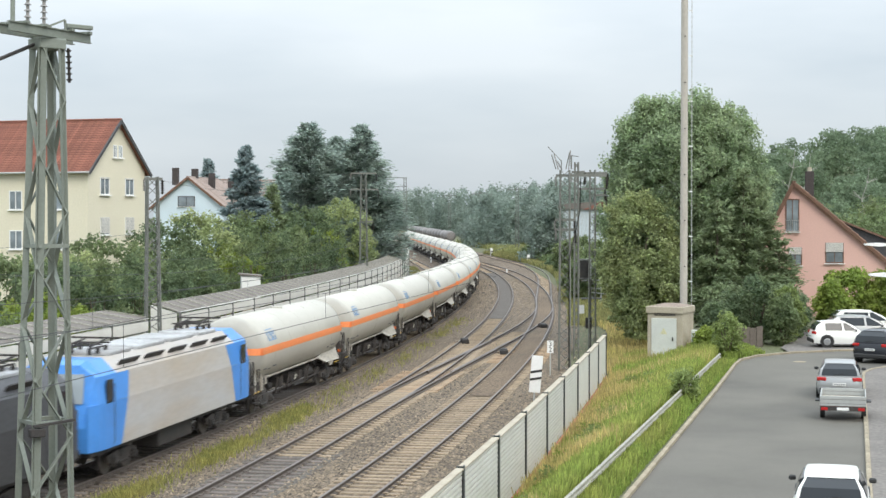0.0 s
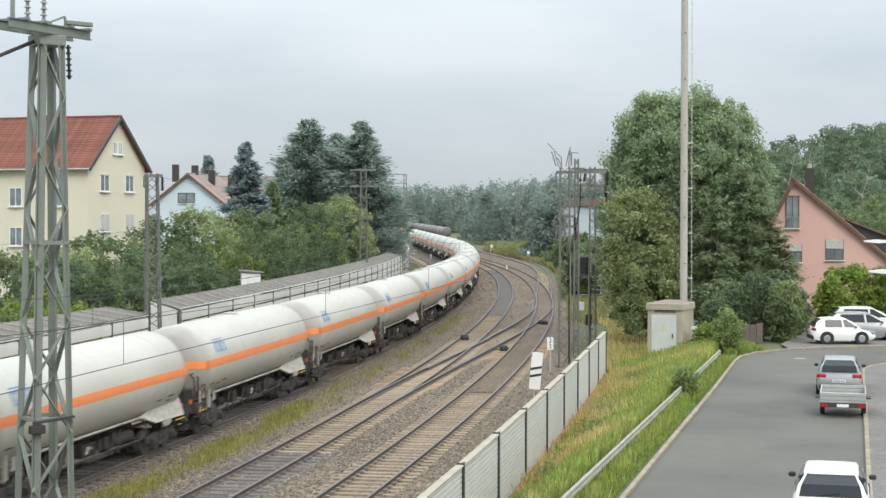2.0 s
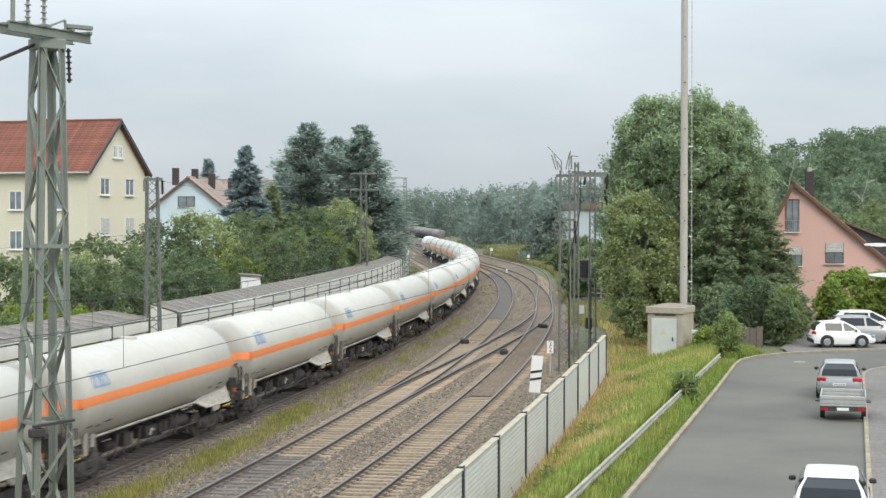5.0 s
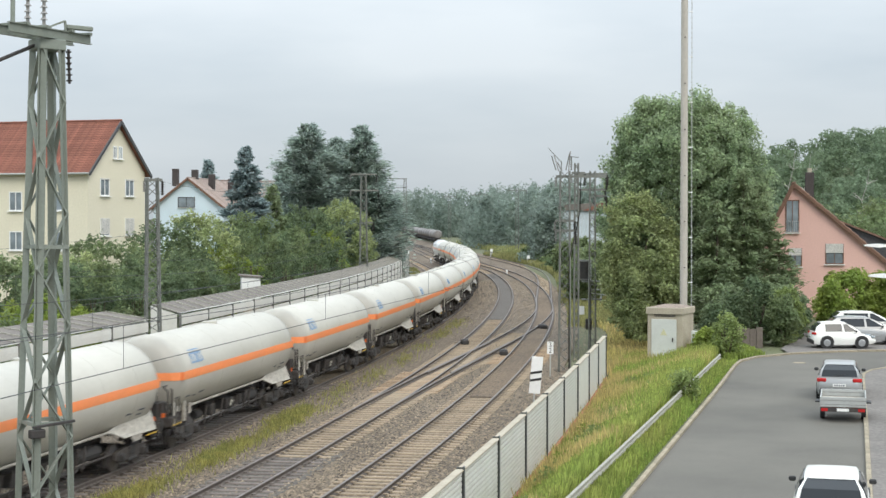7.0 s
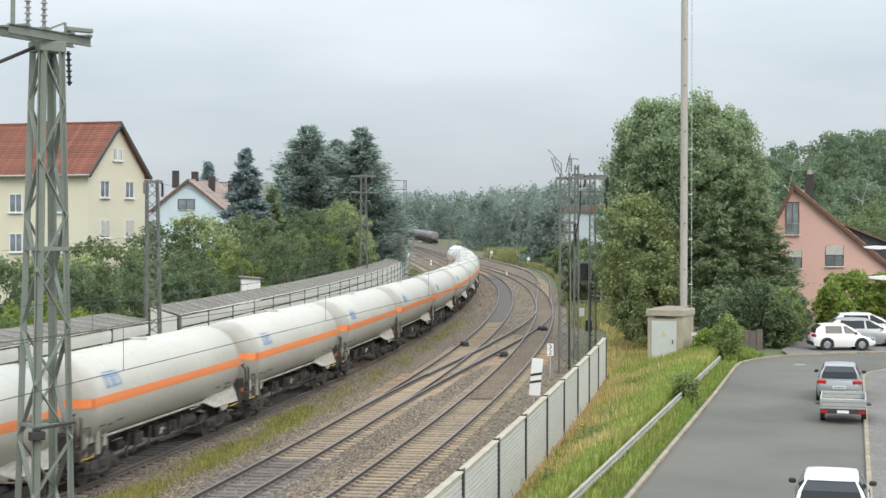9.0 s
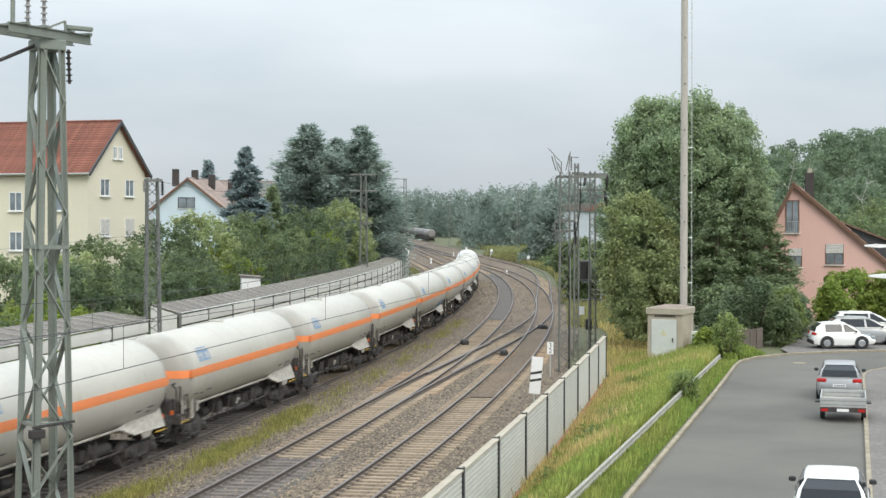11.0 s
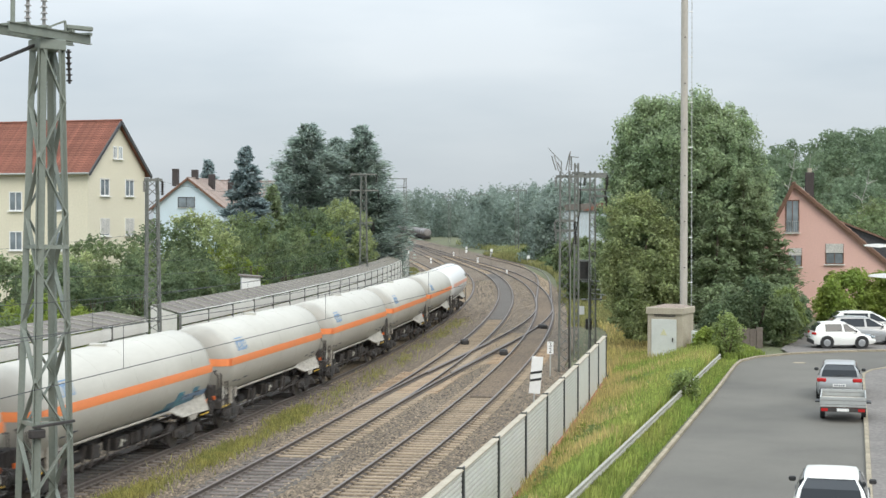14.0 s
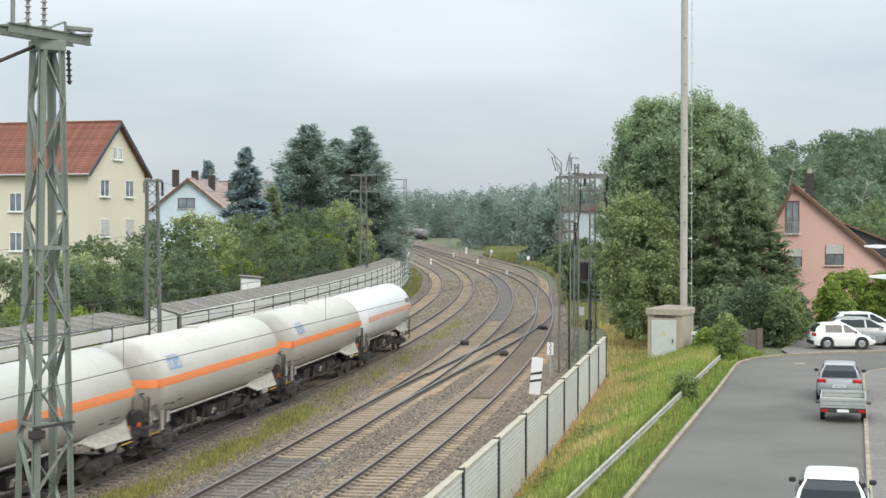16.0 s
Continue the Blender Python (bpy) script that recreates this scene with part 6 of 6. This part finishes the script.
            part("headlight", rod(B(), (s * 0.9, e * 8.36, 1.75), (s * 0.9, e * 8.5, 1.75), 0.1, seg=12), M["glass_light"], c)
    for e in (-1, 1):
        for s in (-1, 1):
            f = part("flash", panel(B(), [(s * 1.481, e * 6.31, 1.06), (s * 1.481, e * 6.12, 1.06), (s * 1.481, e * 5.55, 2.49), (s * 1.481, e * 6.31, 2.49)], (s, 0, 0), 0.008), M["loco_blue"] if kind == "blue" else M["loco_dark"], w)
            part("flash_top", panel(B(), [(s * 1.481, e * 6.31, 2.5), (s * 1.481, e * 5.54, 2.5), (s * 1.361, e * 5.2, 3.34), (s * 1.361, e * 6.31, 3.34)], (s, 0, 0.15), 0.008), M["loco_blue"] if kind == "blue" else M["loco_dark"], f)
    bm = B()
    for y, l in ((-4.6, 2.0), (-1.6, 2.6), (1.6, 2.6), (4.6, 2.0)):
        box(bm, (0, y, 3.88), (1.7, l, 0.16), bevel=0.04)
    part("roof_hatch", bm, M["loco_roof"], w)
    for s in (-1, 1):
        for y in (-4.8, -2.4, 0, 2.4, 4.8):
            part("roof_grille", box(B(), (s * 1.2, y, 3.6), (0.05, 1.7, 0.28), ry=s * 40), M["dark"], w)
    for y in (-5.6, 5.2):
        bm = B()
        for s in (-0.45, 0.45):
            bar(bm, (s, y - 0.8, 4.1), (s, y + 0.8, 4.1), 0.05, 0.05)
            bar(bm, (s, y - 0.7, 4.15), (s * 0.8, y + 0.9, 4.3), 0.05, 0.05)
        for k in (-0.7, 0, 0.7):
            bar(bm, (-0.6, y + k, 4.2), (0.6, y + k, 4.2), 0.05, 0.05)
            insulator(bm, (0.45, y + k, 3.9), (0.45, y + k, 4.1), 0.08)
            insulator(bm, (-0.45, y + k, 3.9), (-0.45, y + k, 4.1), 0.08)
        bar(bm, (-0.85, y + 0.9, 4.34), (0.85, y + 0.9, 4.34), 0.06, 0.06)
        part("pantograph", bm, M["dark"], w)
    part("underframe", box(box(B(), (0, 0, 0.98), (2.6, 16.6, 0.16)), (0, 0, 0.62), (2.3, 3.6, 0.6), bevel=0.05), M["dark"], w)
    wheels = []
    add_bogie(w, -5.0, wheels)
    add_bogie(w, 5.0, wheels)
    w.scale = (1, 0.93, 1)
    for wh in wheels:
        wh.scale = (1, 1.3, 1.3)
        wh.location.z = 0.6
    return w


def dark_wagon():
    w = thing("dark_tank_wagon", None, "dark grey distant tank wagon", "tank wagon", "dark tank wagons")
    rings = [[(1.4 * k * math.cos(i * math.tau / 20), y, 2.6 + 1.4 * k * math.sin(i * math.tau / 20)) for i in range(20)] for k, y in ((0.2, -6.6), (0.8, -6.45), (1, -6.1), (1, 6.1), (0.8, 6.45), (0.2, 6.6))]
    part("tank", loft(B(), rings), M["tank_grey"], w, smooth=True)
    part("frame", box(B(), (0, 0, 1.05), (2.2, 13.6, 0.3)), M["dark"], w)
    add_bogie(w, -4.6, [])
    add_bogie(w, 4.6, [])
    return w


# ---------- cars ----------
def make_car(label, m, paint, length=4.3, width=1.8, height=1.48, rear_lamps=True, hatch=0.3, name="car", category="car"):
    """A hatchback; +y is its front, the road is z = 0."""
    c = thing(name, m, label, category, "cars")
    L, W, H = length / 2, width / 2, height
    belt = 0.62 * H

    def sec(y, w, lo, hi, tuck=0.06):
        return [(-w + tuck, y, lo), (-w, y, lo + (hi - lo) * 0.35), (-w + 0.02, y, lo + (hi - lo) * 0.75), (-w + 0.1, y, hi), (w - 0.1, y, hi), (w - 0.02, y, lo + (hi - lo) * 0.75), (w, y, lo + (hi - lo) * 0.35), (w - tuck, y, lo)]
    part("body", loft(B(), [sec(-L, W * 0.82, 0.36, belt * 0.80), sec(-L + 0.08, W * 0.93, 0.26, belt * 0.96), sec(-L + 0.3, W * 0.98, 0.2, belt + 0.03), sec(-L + 0.9, W, 0.2, belt + 0.02), sec(0, W, 0.2, belt), sec(L * 0.45, W, 0.2, belt - 0.05), sec(L - 0.55, W * 0.96, 0.22, belt - 0.16), sec(L - 0.2, W * 0.88, 0.25, belt - 0.26), sec(L - 0.05, W * 0.78, 0.28, belt - 0.36), sec(L, W * 0.68, 0.34, belt - 0.44)]), paint, c, smooth=True)
    y0, y1, y2, y3 = -L + 0.12, -L + hatch + 0.24, L * 0.05, L * 0.52
    wb, wt = W - 0.06, W - 0.32
    spine = [(y0, wb - 0.06, belt + 0.01), (y0 + 0.10, wb - 0.10, belt + 0.5 * (H - belt)), (y1, wt + 0.02, H - 0.09), ((y1 + y2) / 2, wt + 0.02, H - 0.035), (y2, wt, H - 0.075), ((y2 + y3) / 2, wb - 0.12, belt + 0.52 * (H - belt)), (y3, wb - 0.05, belt - 0.05)]
    part("window", loft(B(), [[(-wb, y, belt - 0.04), (-w, y, z), (-w * 0.6, y, z + 0.015), (w * 0.6, y, z + 0.015), (w, y, z), (wb, y, belt - 0.04)] for y, w, z in spine]), paint, c, smooth=True)

    def flank(s, y, z, w, zt):
        """A point on the sloping side of the cabin."""
        return (s * (wb + (w - wb) * (z - belt + 0.04) / (zt - belt + 0.04)), y, z)
    zl, zh = belt + 0.03, H - 0.13
    (ya, wa, za), (yb, wbk, zb), (yc, wc, zcc) = spine[0], spine[1], spine[2]
    k0, k1 = 0.08, 0.96
    lo = [ya + (yb - ya) * k0 * 1.2, za + (zb - za) * k0 * 1.2]
    hi = [yb + (yc - yb) * k1, zb + (zcc - zb) * k1 + 0.03]
    zb += 0.022
    part("rear_window", loft(B(), [[(-wb * 0.84, lo[0] - 0.012, lo[1]), (wb * 0.84, lo[0] - 0.012, lo[1]), (wb * 0.84, lo[0] + 0.02, lo[1]), (-wb * 0.84, lo[0] + 0.02, lo[1])], [(-wb * 0.77, yb - 0.014, zb), (wb * 0.77, yb - 0.014, zb), (wb * 0.77, yb + 0.02, zb), (-wb * 0.77, yb + 0.02, zb)], [(-wb * 0.64, hi[0] - 0.012, hi[1]), (wb * 0.64, hi[0] - 0.012, hi[1]), (wb * 0.64, hi[0] + 0.03, hi[1]), (-wb * 0.64, hi[0] + 0.03, hi[1])]]), M["glass"], c)
    part("spoiler", box(B(), (0, yc + 0.0, zcc + 0.025), (wt * 1.7, 0.1, 0.03), rx=-6, bevel=0.012), paint, c)
    fy, fw, fz = spine[5]
    for (q0, q1) in ((spine[6], spine[5]), (spine[5], spine[4])):
        part("windscreen", panel(B(), [(-q0[1] * 0.9, q0[0] - 0.02, q0[2] + 0.03), (q0[1] * 0.9, q0[0] - 0.02, q0[2] + 0.03), (q1[1] * 0.9, q1[0], q1[2] + 0.02), (-q1[1] * 0.9, q1[0], q1[2] + 0.02)], (0, 0.5, 0.8), 0.012), M["glass"], c)
    top = [(y1 + 0.0, wt - 0.02, H - 0.085), (y1 + 0.15, wt + 0.03, H - 0.06), ((y1 + y2) / 2, wt + 0.03, H - 0.02), (y2 - 0.05, wt + 0.02, H - 0.05), (y2 + 0.06, wt, H - 0.10)]
    part("roof", loft(B(), [[(-w - 0.02, y, z - 0.03), (-w + 0.02, y, z + 0.012), (-w * 0.5, y, z + 0.026), (w * 0.5, y, z + 0.026), (w - 0.02, y, z + 0.012), (w + 0.02, y, z - 0.03)] for y, w, z in top]), paint, c, smooth=True)
    for s in (-1, 1):
        for u0, u1, v0, v1 in ((y0 + 0.55, -0.12, y1 + 0.2, -0.16), (0.0, y3 - 0.22, -0.05, y2 + 0.02)):
            part("side_window", panel(B(), [flank(s, u0, zl, wt + 0.025, H - 0.025), flank(s, u1, zl, wt + 0.025, H - 0.025), flank(s, v1, zh, wt + 0.025, H - 0.025), flank(s, v0, zh, wt + 0.025, H - 0.025)], (s, 0, 0.25), 0.022), M["glass"], c)
        part("mirror", box(B(), (s * (W + 0.06), y3 - 0.3, belt + 0.05), (0.17, 0.09, 0.12), bevel=0.03), M["black"], c, "black door mirror")
        part("tail_light", box(B(), (s * (W - 0.2), -L + 0.075, belt * 0.9), (0.36, 0.12, 0.15), rz=s * 16, bevel=0.03), M["red_lens"], c)
        part("headlight", box(B(), (s * (W * 0.72), L - 0.16, belt - 0.27), (0.3, 0.2, 0.14), rz=-s * 28, bevel=0.03), M["glass_light"], c)
        for y in (-L + 0.75, L - 0.8):
            wh = part("wheel", rod(B(), (s * (W - 0.2), y, 0.31), (s * (W + 0.01), y, 0.31), 0.31, seg=24), M["tyre"], c)
            bm = rod(B(), (s * (W + 0.005), y, 0.31), (s * (W + 0.022), y, 0.31), 0.2, 0.17, seg=18)
            part("rim", bm, M["alloy"], wh)
            part("arch", rod(B(), (s * (W - 0.1), y, 0.33), (s * (W + 0.004), y, 0.33), 0.37, seg=24), M["black"], c)
    part("bumper", box(B(), (0, -L + 0.03, 0.36), (W * 1.74, 0.16, 0.22), bevel=0.05), M["black"], c)
    part("plate", box(B(), (0, -L - 0.01, belt * 0.68), (0.5, 0.02, 0.11)), M["white"], c)
    bm = B()
    for k in range(5):
        box(bm, (-0.17 + 0.085 * k, -L - 0.022, belt * 0.68), (0.05, 0.008, 0.06))
    part("plate_bars", bm, M["print"], c)
    part("wiper", bar(B(), (-0.25, y0 - 0.01, belt + 0.06), (0.2, y0 + 0.02, belt + 0.12), 0.02, 0.02), M["black"], c)
    return c


def make_trailer():
    t = thing("flatbed_trailer", pose(14.2, 54.0, ROAD_Z, 0, 0, -15), "low grey drop-side trailer behind the parked car", "trailer")
    part("bed", box(B(), (0, 0, 0.5), (1.5, 2.6, 0.08)), M["wood_brown"], t)
    for c, s in (((0, -1.3, 0.7), (1.54, 0.04, 0.34)), ((0, 1.3, 0.7), (1.54, 0.04, 0.34)), ((-0.76, 0, 0.7), (0.04, 2.6, 0.34)), ((0.76, 0, 0.7), (0.04, 2.6, 0.34))):
        side = part("side_board", box(B(), c, s, bevel=0.008), M["galva"], t)
        bm = B()
        for k in (0.0, 0.14):
            box(bm, (c[0], c[1], c[2] - 0.08 + k), (s[0] + 0.012, s[1] + 0.012, 0.015))
        part("rib", bm, M["mast_far"], side)
    part("floor_sheet", box(B(), (0, 0, 0.6), (1.48, 2.54, 0.03)), M["skirt"], t)
    part("light_bar", box(B(), (0, -1.32, 0.44), (1.5, 0.05, 0.14)), M["dark"], t)
    for s in (-1, 1):
        part("tail_light", box(B(), (s * 0.62, -1.36, 0.44), (0.22, 0.04, 0.1)), M["red_lens"], t)
        part("wheel", rod(B(), (s * 0.62, -0.25, 0.29), (s * 0.78, -0.25, 0.29), 0.29, seg=20), M["tyre"], t)
        part("mudguard", box(B(), (s * 0.86, -0.25, 0.62), (0.18, 0.7, 0.04)), M["black"], t)
    part("plate", box(B(), (0, -1.36, 0.44), (0.4, 0.03, 0.1)), M["white"], t)
    part("drawbar", bar(B(), (0, 1.3, 0.46), (0, 2.5, 0.46), 0.08, 0.08), M["galva"], t)


def make_cars():
    make_car("silver hatchback parked at the kerb, seen from behind", pose(15.9, 61.0, ROAD_Z, 0, 0, -15), M["car_silver"], 4.35, 1.74, 1.43)
    make_trailer()
    make_car("white hatchback parked near the camera, seen from behind", pose(8.98, 35.1, ROAD_Z, 0, 0, -15), M["car_white"], 4.2, 1.72, 1.42)
    make_car("small white hatchback parked across the bend", pose(21.65, 82.7, ROAD_Z + 0.03, 0, 0, -92), M["car_white"], 3.4, 1.62, 1.43, hatch=0.25)
    make_car("silver estate car parked behind a white hatchback", pose(23.6, 85.3, ROAD_Z + 0.03, 0, 0, -95), M["car_silver"], 4.3, 1.76, 1.55)
    make_car("white van-like car parked at the hedge", pose(24.8, 88.8, ROAD_Z + 0.03, 0, 0, -95), M["car_white"], 4.5, 1.8, 1.62)


make_ground()
make_bed()
make_road()
make_barrier()
make_guard_rail()
make_left_wall()
make_lines()
make_hut()
make_pole()
make_signs()
make_houses()
make_plants()
make_grass()
make_cars()
make_stones()
make_tracks()

first = make_wagon()
wagons = [first] + [copy_thing(first, Matrix()) for _ in range(20)] + [make_wagon(True)]
for k, (ya, yb, a, h) in enumerate(((2.6, 6.6, -0.92, 0.10), (3.2, 6.0, -0.72, 0.11), (4.6, 6.9, -0.58, 0.08), (3.9, 4.5, -0.5, 0.12), (5.4, 5.9, -0.42, 0.07))):
    g = part("graffiti", band(1.47, 2.63, h, ya, yb, 1, 0.007), M["graffiti"] if k % 3 != 2 else M["logo"], wagons[16], "teal and blue painted graffiti")
    for v in g.data.vertices:
        x, z = v.co.x, v.co.z - 2.63
        v.co.x, v.co.z = x * math.cos(a) - z * math.sin(a), 2.63 + x * math.sin(a) + z * math.cos(a)
tagged(wagons[16], "off-white gas tank wagon with teal graffiti")
loco_rear, loco_front = make_loco("blue"), make_loco("black")
dark_first = dark_wagon()
dark_train = [dark_first] + [copy_thing(dark_first, Matrix()) for _ in range(17)]
suv = make_car("black estate car driving round the bend", pose(0, 0, 0), M["car_black"], 4.7, 1.86, 1.6)


def motions():
    """All that moves: the tank train, a distant train, one car on the road."""
    times = [0.5 * i for i in range(33)]

    def ride(s):
        x, y, _ = train_path(s)
        ax, ay, _ = train_path(s - 5.4)
        bx, by, _ = train_path(s + 5.4)
        return pose((ax + bx) / 2, (ay + by) / 2, 0.0, 0, 0, math.degrees(math.atan2(ax - bx, by - ay)))

    def tail(n, t):
        return -132.62 + (n - 9) * PITCH - SPEED * (t - 7) + float(np.interp(t, (0, 1.5, 2.5, 4, 7, 9, 11, 12.5, 14.5, 16), (-0.4, 0.35, 0.7, 1.0, 0.8, 0.95, 0.7, 0.6, 0.35, 0.65)))
    for n, w in enumerate(wagons, 1):
        walk(w, [(t, ride(tail(n, t) - 7.5)) for t in times])
    walk(loco_rear, [(t, ride(tail(1, t) + 0.7 - PITCH - 8.2)) for t in times])
    walk(loco_front, [(t, ride(tail(1, t) + 0.7 - PITCH - 8.2 - 16.5)) for t in times])
    for i, w in enumerate(dark_train):
        rows = []
        for t in times:
            y = 480 + 8.0 * (t - 7) + 7 + i * 14
            rows.append((t, pose(-1.6 - 0.068 * (y - 480), y, 0, 0, 0, 3.9)))
        walk(w, rows)
    walk(suv, [(0.0, pose(22.0, 75.2, ROAD_Z, 0, 0, -38)), (0.3, pose(23.5, 76.3, ROAD_Z, 0, 0, -52)), (0.6, pose(25.6, 77.2, ROAD_Z, 0, 0, -66)), (1.0, pose(28.8, 77.8, ROAD_Z, 0, 0, -80)), (2.0, pose(37.5, 78.2, ROAD_Z, 0, 0, -88)), (4.0, pose(52, 78.6, ROAD_Z, 0, 0, -88)), (16.0, pose(58, 78.8, ROAD_Z, 0, 0, -88))])


motions()
